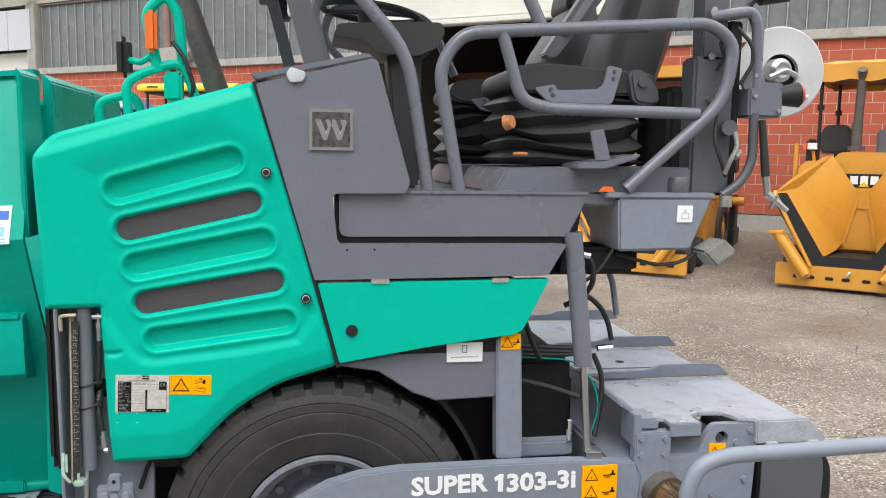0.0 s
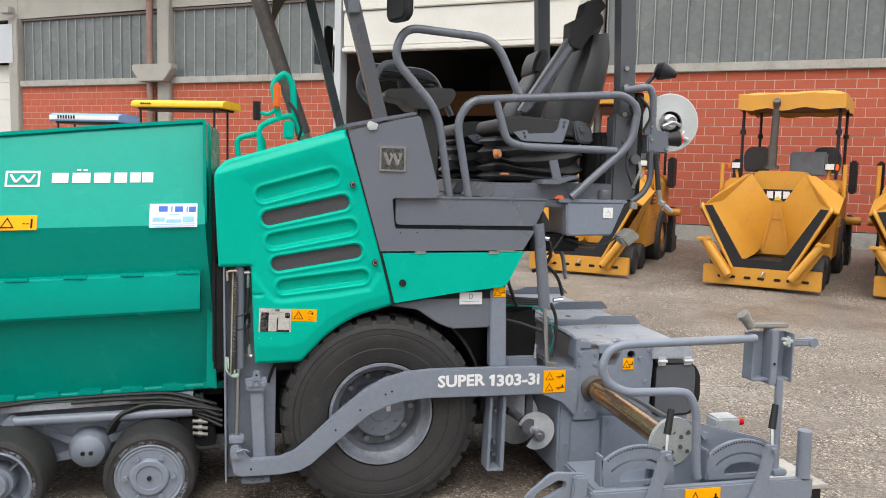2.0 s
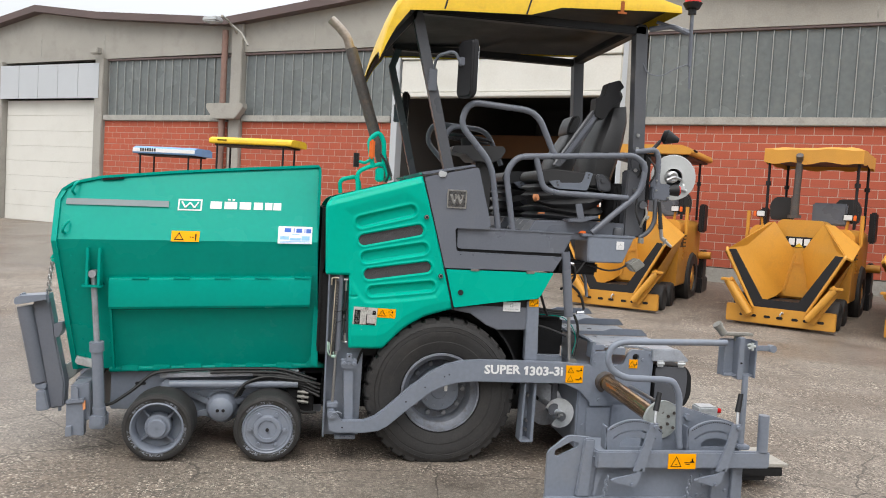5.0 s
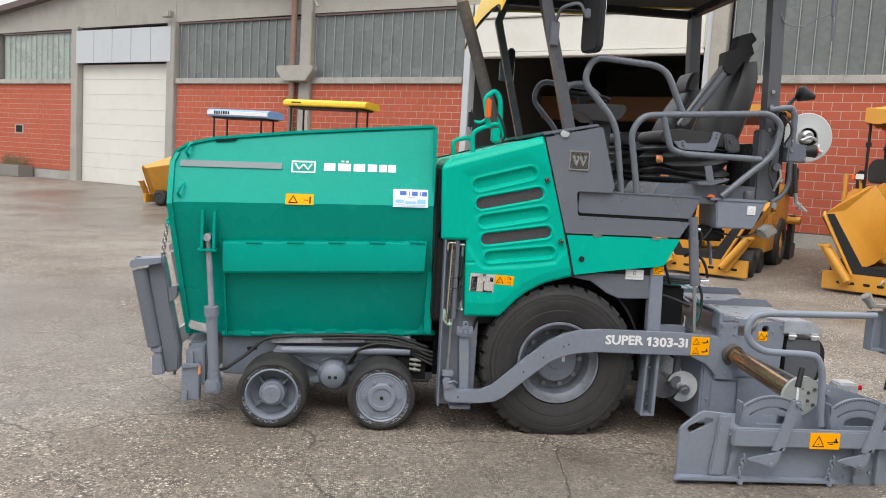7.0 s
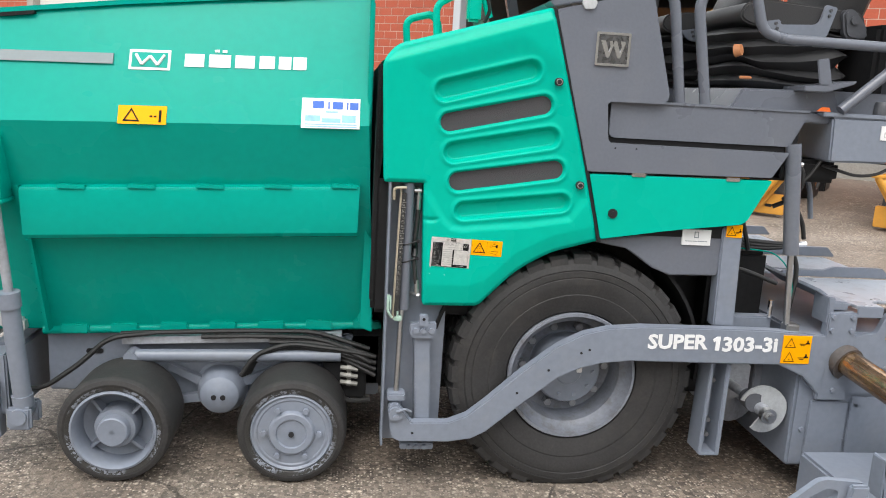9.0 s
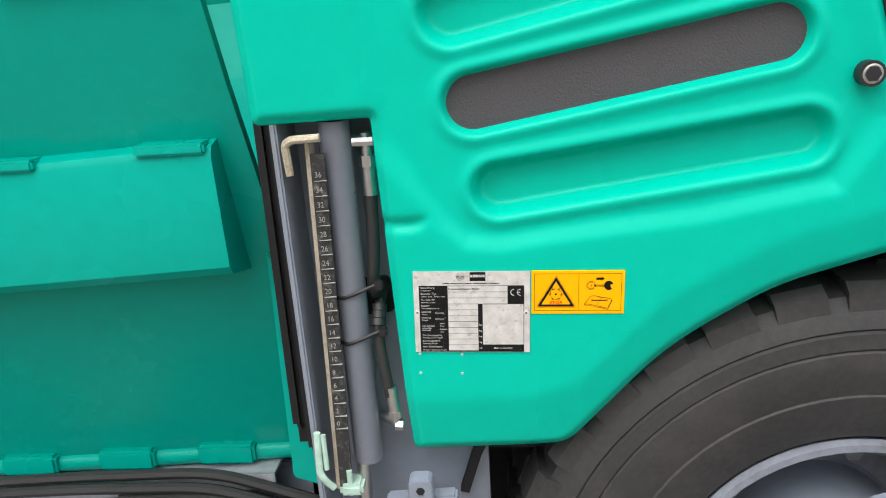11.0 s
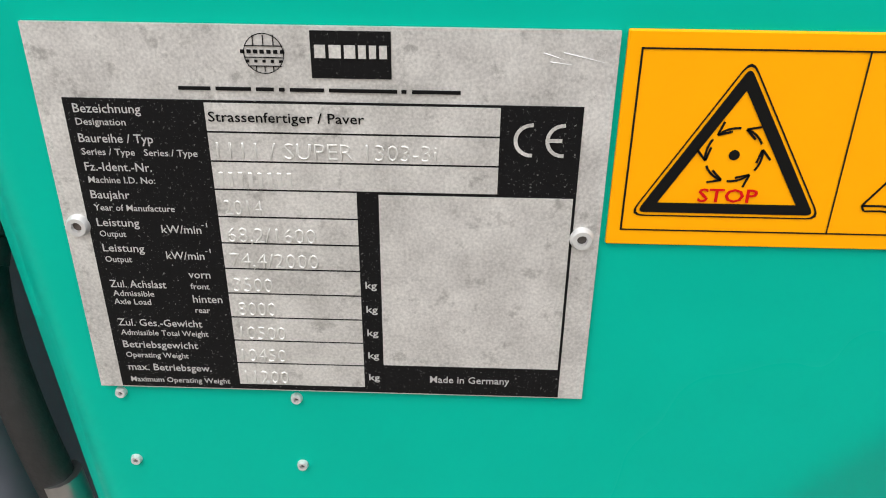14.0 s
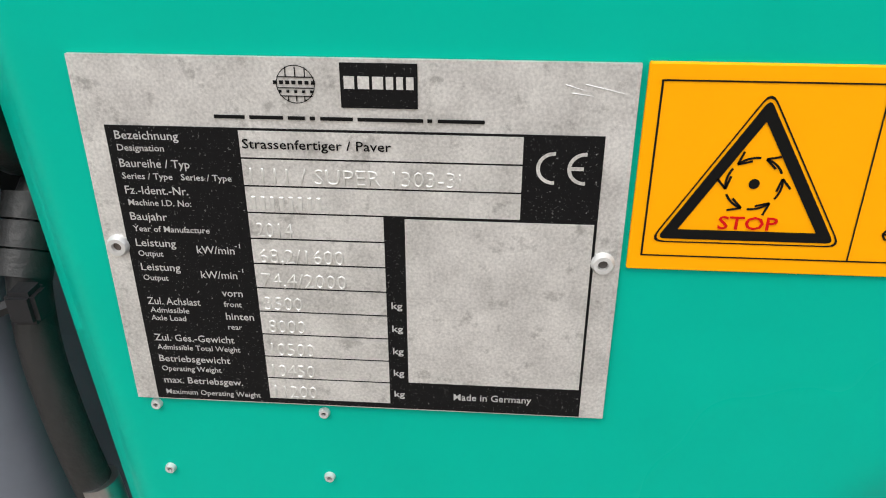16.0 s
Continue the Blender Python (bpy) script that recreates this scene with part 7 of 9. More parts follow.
    if rail:
        bm = B()
        prism(bm, rounded_poly(xz(0.86, 2.21, 0.91, 2.20, 1.10, 2.44, 1.30, 2.76, 1.24, 2.79, 1.05, 2.50), 0.02, 3), y + 0.02, y + 0.09, 0.015)
        arm_rest = part("armrest", bm, CHARCOAL, s, "raised grey armrest with its control panel")
        bm = B()
        prism(bm, rounded_poly(xz(1.15, 2.60, 1.22, 2.58, 1.30, 2.70, 1.36, 2.74, 1.33, 2.80, 1.37, 2.84, 1.33, 2.89, 1.24, 2.86, 1.22, 2.77, 1.15, 2.74), 0.012, 3), y - 0.01, y + 0.11, 0.012)
        part("control_panel", bm, BLACK, arm_rest)
        bm = B()
        prism(bm, xz(0.93, 2.30, 0.955, 2.28, 1.22, 2.66, 1.20, 2.69), y + 0.0, y + 0.018, 0.004)
        part("armrest_trim", bm, DARKGREY, arm_rest)
    return s


seat(0.32, True)
far_seat = seat(1.0, False, 0.3)
far_seat.matrix_world = Matrix.Translation((-0.1, 0.0, 0.0))
bm = B()
prism(bm, xz(0.33, 1.70, 0.42, 1.70, 0.43, 2.24, 0.29, 2.24), 0.54, 0.68, 0.012)
prism(bm, rounded_poly(xz(0.08, 2.27, 0.10, 2.315, 0.30, 2.33, 0.49, 2.335, 0.508, 2.30, 0.47, 2.235, 0.40, 2.205, 0.25, 2.21, 0.20, 2.255), 0.012, 3), 0.46, 0.78, 0.012)
cons = part("steering_console", bm, SEATCLOTH, paver, "dark plastic steering console on a column")
bm = B()
rings = []
for k in range(32):
    a = 2 * math.pi * k / 32
    c = Vector((0.23 + 0.19 * math.cos(a), 0.64 + 0.19 * math.sin(a), 2.39 - 0.02 * math.cos(a)))
    d = Vector((math.cos(a), math.sin(a), 0))
    rings.append([c + 0.014 * (math.cos(b) * d + math.sin(b) * Vector((0, 0, 1))) for b in (0, 1.05, 2.1, 3.14, 4.19, 5.24)])
vs = [[bm.verts.new(p) for p in r] for r in rings]
for i in range(32):
    for j in range(6):
        bm.faces.new((vs[i][j], vs[i][(j + 1) % 6], vs[(i + 1) % 32][(j + 1) % 6], vs[(i + 1) % 32][j]))
cyl(bm, (0.23, 0.64, 2.32), (0.23, 0.64, 2.39), 0.04, 0.05, seg=14)
box(bm, 0.05, 0.41, 0.63, 0.65, 2.38, 2.395, 0.004)
part("steering_wheel", bm, BLACK, cons, "black steering wheel")
bm = B()
prism(bm, xz(-0.18, 2.06, 0.2, 2.145, 0.18, 2.16, -0.2, 2.08), 0.05, FARY - 0.05, 0.004)
part("dashboard_deck", bm, DARKGREY, paver)
bm = B()
tube(bm, [(0.25, 0.5, 1.75), (0.1, 0.45, 2.0), (0.0, 0.4, 2.35), (0.06, 0.4, 2.45), (0.16, 0.42, 2.46)], 0.02, 10, 0.08)
part("grab_bar", bm, DARKGREY, paver)

# -- canopy on its posts --
bm = B()
loft(bm, [[(x - 0.03, 0.12, z), (x + 0.045, 0.12, z), (x + 0.045, 0.19, z), (x - 0.03, 0.19, z)] for x, z in ((0.01, 2.10), (-0.29, 3.22))])
part("canopy_post", bm, CHARCOAL, paver)
bm = B()
loft(bm, [[(x - 0.03, FARY - 0.22, z), (x + 0.03, FARY - 0.22, z), (x + 0.03, FARY - 0.16, z), (x - 0.03, FARY - 0.16, z)] for x, z in ((-0.05, 2.08), (-0.30, 3.05), (-0.25, 3.2))])
part("canopy_post", bm, CHARCOAL, paver)
for y in (0.12, FARY - 0.24):
    bm = B()
    loft(bm, [[(x - 0.045, y, z), (x + 0.045, y, z), (x + 0.045, y + 0.09, z), (x - 0.045, y + 0.09, z)] for x, z in ((1.46, 1.70), (1.43, 2.60), (1.40, 3.26))])
    box(bm, 1.36, 1.52, y - 0.01, y + 0.1, 1.70, 2.2, 0.01)
    post = part("canopy_post", bm, CHARCOAL, paver)
    bolts(post, STEEL, [(1.42, y - 0.01, z) for z in (2.05, 2.2, 2.36, 2.46)] + [(1.49, y - 0.01, z) for z in (1.95, 2.1, 2.26)], 0.016)
bm = B()
loft(bm, [[(x, y, z) for y in (0.12, 0.19) for z in ((z0, z0 + 0.06) if y < 0.15 else (z0 + 0.06, z0))] for x, z0 in ((-0.52, 2.88), (-0.28, 3.17))])
box(bm, -0.3, 1.44, 0.12, 0.2, 3.2, 3.26, 0.008)
box(bm, -0.3, 1.44, FARY - 0.22, FARY - 0.14, 3.2, 3.26, 0.008)
box(bm, 1.36, 1.44, 0.12, FARY - 0.14, 3.22, 3.28, 0.008)
part("canopy_frame", bm, BLACK, paver)


def canopy_skin():
    """The yellow roof: a moulded shell with a rim, and its dark lining below."""
    prof_x = [-0.545, -0.50, -0.44, -0.35, -0.1, 0.5, 0.72, 1.45, 1.62]
    prof_low = [2.82, 2.93, 3.05, 3.17, 3.19, 3.22, 3.29, 3.335, 3.34]
    prof_top = [2.88, 3.07, 3.23, 3.34, 3.42, 3.47, 3.48, 3.45, 3.41]
    ys = [-0.06, -0.045, 0.05, 0.3, 0.875, 1.45, 1.70, 1.795, 1.81]
    bm = B()
    grid = []
    for x, lo, hi in zip(prof_x, prof_low, prof_top):
        row = [(x, ys[0], lo)]
        for j, y in enumerate(ys):
            drop = {0: 0.05, 1: 0.02, 7: 0.02, 8: 0.05}.get(j, 0.0) + (0 if 1 < j < 7 else 0)
            crown = 0.05 * (1 - ((y - 0.875) / 0.935) ** 2)
            row.append((x, y, max(hi - drop + crown, lo + 0.02)))
        row.append((x, ys[-1], lo))
        grid.append([bm.verts.new(p) for p in row])
    for a, b in zip(grid, grid[1:]):
        for i in range(len(a) - 1):
            bm.faces.new((a[i], a[i + 1], b[i + 1], b[i]))
    bm.faces.new(grid[-1])
    f = part("canopy_roof", bm, YELLOW, paver, "moulded yellow roof with rust spots")
    bm = B()
    low = [[bm.verts.new((x, y, lo + (0.012 if k in (0, 3) else 0.07))) for k, y in enumerate((ys[0] + 0.012, 0.12, FARY - 0.12, ys[-1] - 0.012))] for x, lo in zip(prof_x, prof_low)]
    for a, b in zip(low, low[1:]):
        for i in range(3):
            bm.faces.new((a[i], a[i + 1], b[i + 1], b[i]))
    part("canopy_lining", bm, DEEP, f, "black plastic canopy lining")
    bm = B()
    for x in (-0.12, 0.46):
        loft(bm, [[(x + dx, -0.0625, z), (x + dx + 0.012, -0.0625, z), (x + dx + 0.012, -0.058, z), (x + dx, -0.058, z)] for dx, z in ((0, 3.2 if x < 0 else 3.22), (0.05, 3.4))])
    part("canopy_seam", bm, BLACK, f)
    each("rust_spot", RUST, f, "", *[lambda bm, x=x: (box(bm, x, x + 0.03, -0.064, -0.058, 3.3, 3.38, 0.004), box(bm, x - 0.02, x + 0.05, -0.064, -0.058, 3.29, 3.305, 0.002)) for x in (0.12, 1.15)])
    return f


canopy_skin()
bm = B()
tube(bm, [(1.45, 0.1, 3.24), (1.60, 0.05, 3.27), (1.72, 0.02, 3.22)], 0.02, 8, 0.04)
tube(bm, [(1.5, 0.1, 3.3), (1.72, 0.02, 3.24)], 0.012, 8, 0)
cyl(bm, (1.735, 0.02, 3.40), (1.745, 0.02, 2.98), 0.014, seg=10)
cyl(bm, (1.745, 0.02, 3.0), (1.755, 0.02, 2.82), 0.008, seg=8)
tube(bm, [(1.42, 0.13, 3.02), (1.45, 0.1, 2.92), (1.55, 0.08, 2.9), (1.66, 0.04, 2.97), (1.74, 0.02, 3.0)], 0.004, 6, 0.05)
stem = part("beacon_stem", bm, DARKGREY, paver)
bm = B()
cyl(bm, (1.735, 0.02, 3.44), (1.735, 0.02, 3.40), 0.07, 0.05, seg=18)
cyl(bm, (1.735, 0.02, 3.40), (1.735, 0.02, 3.36), 0.03, seg=12)
part("beacon_base", bm, BLACK, stem)
bm = B()
lathe_pts = [(0.0, 3.56), (0.04, 3.55), (0.058, 3.51), (0.06, 3.44)]
rings = [[(1.735 + r * math.cos(a * math.pi / 8), 0.02 + r * math.sin(a * math.pi / 8), z) for a in range(16)] for r, z in lathe_pts[1:]]
loft(bm, rings)
part("beacon_dome", bm, LENS_RED, stem, "orange-red beacon dome")


def mirror(x, y, z, w, h, yaw, arm):
    bm = B()
    m = Matrix.Translation((x, y, z)) @ Matrix.Rotation(radians(yaw), 4, "Z")
    prism(bm, rounded_poly(xz(-w, -h, w, -h, w * 1.02, h * 0.9, w * 0.9, h, -w, h), 0.05, 5), -0.04, 0.02, 0.015, 3)
    bm.transform(m)
    ob = part("mirror", bm, BLACK, paver, "black outside mirror on a tube arm")
    bm = B()
    prism(bm, rounded_poly(xz(-w * 0.88, -h * 0.9, w * 0.88, -h * 0.9, w * 0.88, h * 0.9, -w * 0.88, h * 0.9), 0.04, 4), 0.02, 0.023, 0)
    bm.transform(m)
    part("mirror_glass", bm, MIRROR, ob)
    bm = B()
    tube(bm, arm, 0.011, 8, 0.04)
    a = Vector(arm[0])
    box(bm, a.x - 0.03, a.x + 0.03, a.y - 0.02, a.y + 0.03, a.z - 0.14, a.z + 0.02, 0.006)
    box(bm, x - 0.07, x - 0.02, y - 0.02, y + 0.02, z + 0.02, z + 0.08, 0.006)
    part("mirror_arm", bm, DARKGREY, ob)


mirror(0.085, -0.02, 2.81, 0.085, 0.2, -62, [(-0.145, 0.12, 2.80), (-0.13, 0.05, 2.90), (-0.02, -0.02, 2.93), (0.03, -0.02, 2.84)])
mirror(-0.12, FARY + 0.05, 2.70, 0.085, 0.17, -100, [(-0.22, FARY - 0.1, 2.72), (-0.20, FARY, 2.78), (-0.14, FARY + 0.05, 2.76)])

# -- exhaust stack, light bracket, hood rails --
bm = B()
cyl(bm, (-0.355, 0.8, 2.02), (-0.705, 0.8, 3.04), 0.04, seg=18)
tube(bm, [(-0.70, 0.8, 3.02), (-0.735, 0.8, 3.12), (-0.80, 0.8, 3.19), (-0.865, 0.8, 3.245)], 0.036, 16, 0.03)
stack = part("exhaust_pipe", bm, PIPE, paver, "scorched steel exhaust pipe")
bm = B()
cyl(bm, (-0.365, 0.785, 2.05), (-0.70, 0.785, 3.03), 0.046, seg=20)
part("heat_shield", bm, EXHAUST, stack, "sooty perforated heat shield")
bm = B()
tube(bm, [(-0.74, 0.42, 1.90), (-0.75, 0.42, 2.0), (-0.64, 0.42, 2.03), (-0.61, 0.42, 2.0), (-0.60, 0.42, 1.93)], 0.016, 10, 0.04)
tube(bm, [(-0.62, 0.3, 1.92), (-0.63, 0.3, 2.06), (-0.56, 0.3, 2.1), (-0.44, 0.3, 2.14), (-0.40, 0.3, 2.02)], 0.016, 10, 0.05)
tube(bm, [(-0.52, 0.3, 2.1), (-0.56, 0.3, 2.3), (-0.49, 0.3, 2.36), (-0.45, 0.3, 2.3), (-0.44, 0.3, 2.13)], 0.018, 10, 0.05)
box(bm, -0.5, -0.44, 0.27, 0.33, 2.0, 2.1, 0.01)
brk = part("light_bracket", bm, GREEN, paver, "bent green lamp bracket on the hood")
bm = B()
box(bm, -0.555, -0.515, 0.25, 0.29, 2.16, 2.30, 0.012)
part("turn_lamp", bm, LENS_ORANGE, brk, "orange turn lamp")
bm = B()
box(bm, -0.66, -0.62, 0.3, 0.4, 2.08, 2.22, 0.02)
lamp_ob = part("headlamp", bm, BLACK, brk, "black working lamp")
bm = B()
tube(bm, [(-0.62, 0.33, 2.14), (-0.58, 0.31, 2.13), (-0.535, 0.30, 2.16)], 0.011, 8, 0.01)
part("lamp_stalk", bm, GREEN, lamp_ob)
bm = B()
tube(bm, [(-0.47, 0.28, 2.2), (-0.43, 0.27, 2.15), (-0.40, 0.28, 2.05), (-0.42, 0.3, 2.0)], 0.008, 8, 0.03)
part("lamp_cable", bm, HOSE, brk)

# -- rear: reel, lamps, hoses behind the post --
bm = B()
lathe(bm, [(0.07, -0.012), (0.10, -0.006), (0.172, -0.005), (0.178, 0.0), (0.172, 0.005), (0.07, 0.012), (0.07, -0.012)], (0, 0, 0), 48)
bm.transform(Matrix.Translation((1.825, 0.32, 2.178)) @ Matrix.Rotation(radians(-8), 4, "Z"))
reel = part("cable_reel", bm, REELGREY, paver, "pale grey plastic cable reel")
bm = B()
lathe(bm, [(0.0, 0.03), (0.074, 0.03), (0.074, 0.0)], (1.825, 0.32, 2.178), 28)
part("reel_recess", bm, BLACK, reel)
bm = B()
lathe(bm, [(0.0, -0.05), (0.03, -0.055), (0.046, -0.04), (0.05, 0.02)], (1.80, 0.31, 2.18), 20)
tube(bm, [(1.74, 0.25, 2.15), (1.80, 0.245, 2.18), (1.86, 0.27, 2.165), (1.885, 0.30, 2.16)], 0.011, 8, 0.02)
part("reel_hub", bm, STEEL, reel)
bm = B()
tube(bm, [(1.905, 0.30, 2.13), (1.895, 0.29, 2.09), (1.93, 0.29, 2.08)], 0.012, 8, 0.02)
cyl(bm, (1.895, 0.30, 2.10), (1.895, 0.28, 2.10), 0.018, seg=10)
part("reel_clip", bm, GALV, reel)
bm = B()
cyl(bm, (1.685, 0.11, 2.065), (1.765, 0.10, 2.072), 0.032, 0.046, seg=20)
rl = part("rear_lamp", bm, BLACK, paver, "black lamp housing")
bm = B()
cyl(bm, (1.765, 0.10, 2.072), (1.778, 0.098, 2.073), 0.043, 0.036, seg=20)
part("red_lens", bm, LENS_RED, rl)
bm = B()
cyl(bm, (1.72, 0.34, 2.50), (1.75, 0.33, 2.49), 0.04, 0.06, seg=16)
cyl(bm, (1.75, 0.33, 2.49), (1.84, 0.30, 2.465), 0.06, 0.018, seg=16)
tube(bm, [(1.5, 0.2, 2.36), (1.62, 0.28, 2.38), (1.70, 0.33, 2.45)], 0.014, 8, 0.03)
part("rear_lamp", bm, BLACK, paver, "black cone-shaped working lamp")
bm = B()
box(bm, 1.555, 1.69, 0.07, 0.17, 1.985, 2.09, 0.008)
prism(bm, xz(1.54, 2.085, 1.70, 2.085, 1.70, 2.11, 1.62, 2.115, 1.61, 2.16, 1.56, 2.16, 1.54, 2.12), 0.09, 0.105, 0.003)
bracket = part("rear_bracket", bm, DARKGREY, paver, "dark grey lamp bracket on the rear post")
bolts(bracket, STEEL, [(1.575, 0.07, 2.06), (1.67, 0.07, 2.01), (1.585, 0.09, 2.135)], 0.009)
# panel behind the rail, blackened: its shade is in the colour
bm = B()
box(bm, 1.495, 1.545, 0.12, 0.16, 1.72, 2.33, 0.006)
box(bm, 1.31, 1.52, 0.2, 0.5, 1.72, 2.1, 0.02)
part("rear_panel", bm, DEEP, paver)
bm = B()
tube(bm, [(1.583, 0.08, 2.0), (1.588, 0.08, 1.826), (1.544, 0.08, 1.747), (1.481, 0.09, 1.70)], 0.017, 12, 0.06)
part("drain_pipe", bm, CHARCOAL, paver, "bent dark pipe below the rear lamp")
CABLES = [[(1.50, 0.08, 2.3), (1.55, 0.06, 2.24), (1.56, 0.06, 2.18), (1.52, 0.08, 2.1)], [(1.44, 0.08, 2.0), (1.42, 0.06, 1.9), (1.455, 0.06, 1.82), (1.49, 0.09, 1.77)],
          [(1.46, 0.09, 2.28), (1.43, 0.07, 2.24), (1.45, 0.07, 2.2), (1.44, 0.1, 2.15)], [(1.40, 0.1, 1.49), (1.33, 0.1, 1.45), (1.25, 0.12, 1.44), (1.1, 0.14, 1.48)], [(1.08, 0.12, 1.50), (1.02, 0.12, 1.41), (0.95, 0.14, 1.36)]]
each("cable", HOSE, paver, "loose black cable behind the post", *[lambda bm, p=p: tube(bm, p, 0.007, 8, 0.05) for p in CABLES])
bm = B()
cyl(bm, (1.48, 0.06, 1.945), (1.49, 0.1, 1.945), 0.028, seg=16)
valve = part("rear_valve", bm, CHARCOAL, paver, "small valve with pale fittings beside the post")
each("valve_pipe", CAST, valve, "pale worn pipe", lambda bm: tube(bm, [(1.50, 0.06, 1.93), (1.51, 0.05, 1.88), (1.485, 0.05, 1.83), (1.475, 0.07, 1.78)], 0.009, 8, 0.02), lambda bm: cyl(bm, (1.485, 0.07, 1.66), (1.485, 0.07, 1.70), 0.022, seg=12), lambda bm: cyl(bm, (1.53, 0.07, 1.86), (1.50, 0.05, 1.84), 0.012, seg=8))
bm = B()
cyl(bm, (1.605, 0.06, 1.975), (1.632, 0.06, 1.773), 0.0125, 0.016, seg=12)
plug = part("plug_lead", bm, HOSE, paver, "black lead with a bright metal plug")
bm = B()
cyl(bm, (1.632, 0.06, 1.773), (1.645, 0.06, 1.70), 0.013, seg=12)
cyl(bm, (1.64, 0.06, 1.71), (1.72, 0.05, 1.648), 0.016, 0.009, seg=10)
cyl(bm, (1.672, 0.045, 1.705), (1.66, 0.06, 1.655), 0.008, seg=8)
part("plug", bm, STEEL, plug, "bright steel plug")
bm = B()
lathe_cap = [(0.036, 1.70), (0.039, 1.71), (0.039, 1.752), (0.033, 1.765), (0.012, 1.766)]
loft(bm, [[(1.311 + (r + (0.0015 if a % 2 else 0)) * math.cos(a * math.pi / 16), 0.10 + (r + (0.0015 if a % 2 else 0)) * math.sin(a * math.pi / 16), z) for a in range(32)] for r, z in lathe_cap])
part("filler_cap", bm, CHARCOAL, paver, "ribbed dark filler cap")
bm = B()
tube(bm, [(1.125, 0.3, 1.42), (1.148, 0.3, 1.372), (1.158, 0.3, 1.34), (1.178, 0.3, 1.22)], 0.012, 10, 0.03)
part("hanging_hook", bm, GREY, paver)
bm = B()
prism(bm, xz(1.38, 1.50, 1.46, 1.55, 1.52, 1.50, 1.44, 1.44), 0.02, 0.12, 0.01)
part("lamp_socket", bm, CAST, paver)


# ---- data plate and warning sticker on the hood ----
TURN = 2.12
PLATE = Matrix.Translation((-0.6230, -0.002, 1.1178)) @ Matrix.Rotation(radians(TURN), 4, "Y")


def plate_box(bm, x0, x1, z0, z1, y, thick=0.0006):
    """A flat bar in millimetres from the plate's upper corner, its face at depth y metres."""
    c = [PLATE @ Vector((x / 1000, yy, z / 1000)) for yy in (y, y + thick) for x, z in ((x0, z0), (x1, z0), (x1, z1), (x0, z1))]
    v = [bm.verts.new(p) for p in c]
    for q in ((0, 1, 2, 3), (4, 7, 6, 5), (0, 4, 5, 1), (1, 5, 6, 2), (2, 6, 7, 3), (3, 7, 4, 0)):
        bm.faces.new([v[i] for i in q])


bm = B()
plate_box(bm, 0, 164.6, -122.9, 0, 0.0, 0.0015)
data_plate = part("data_plate", bm, ALU, hood, "riveted aluminium data plate with black print")
bm = B()
plate_box(bm, 7.7, 156.4, -122.3, -21.1, -0.0003)
dark = part("print_field", bm, PLATEBLACK, data_plate)
for k in range(11):
    bm = B()
    top_z = -21.8 - 8.99 * k
    plate_box(bm, 48.6, 133.0 if k < 3 else 91.1, top_z - 8.35, top_z, -0.0006)
    part("entry_field", bm, ALU, dark)
bm = B()
plate_box(bm, 97.7, 155.5, -110.8, -49.2, -0.0006)
part("blank_field", bm, ALU, dark)
bm = B()
plate_box(bm, 133.4, 133.8, -48.6, -21.4, -0.0005)
part("black_rule", bm, PLATEBLACK, data_plate)
bm = B()
plate_box(bm, 80.1, 102.3, -14.2, -1.1, -0.0004)
name_box = part("black_box", bm, PLATEBLACK, data_plate)
each("white_mark", ALU, name_box, "", *[lambda bm, x=x, w=w: plate_box(bm, x, x + w, -8.5, -4.9, -0.0007) for x, w in ((81.2, 3.0), (85.2, 3.3), (89.4, 3.1), (93.3, 2.1), (96.3, 1.9), (99.1, 2.1))])
bm = B()
c = Vector((67.1, -7.6))
for r0, r1 in ((5.4, 5.65),):
    for k in range(28):
        a0, a1 = 2 * math.pi * k / 28, 2 * math.pi * (k + 1) / 28
        q = [PLATE @ Vector(((c.x + r * math.cos(a)) / 1000, -0.0004, (c.y + r * math.sin(a)) / 1000)) for r, a in ((r0, a0), (r1, a0), (r1, a1), (r0, a1))]
        bm.faces.new([bm.verts.new(p) for p in q])
globe = part("globe_emblem", bm, PRINT, data_plate, "thin printed globe outline")
each("emblem_mark", PRINT, globe, "", *[lambda bm, x=x: plate_box(bm, x, x + 1.1, -7.6, -6.6, -0.0004) for x in (60.6, 62.4, 64.2, 66.0, 67.9, 69.8, 71.7)], *[lambda bm, x=x: plate_box(bm, x, x + 0.8, -10.1, -9.4, -0.0004) for x in (62.0, 64.3, 66.6, 68.9, 71.2)],
     *[lambda bm, x=x: plate_box(bm, x, x + 0.2, -5.4, -2.6, -0.0004) for x in (64.2, 67.0, 69.8)], *[lambda bm, x=x: plate_box(bm, x, x + 0.2, -12.6, -11.2, -0.0004) for x in (64.6, 67.0, 69.4)],
     lambda bm: plate_box(bm, 61.8, 72.4, -5.6, -5.4, -0.0004), lambda bm: plate_box(bm, 61.8, 72.4, -8.8, -8.6, -0.0004), lambda bm: plate_box(bm, 62.4, 71.8, -11.2, -11.0, -0.0004))
bm = B()
for x0, x1 in ((41.9, 51), (52.5, 62.5), (64, 69), (70.5, 72), (73.6, 83.2), (84.6, 103.8), (105, 106.4), (108, 121.6)):
    plate_box(bm, x0, x1, -18.2, -17.2, -0.0004)
part("text_bar", bm, PRINT, data_plate)


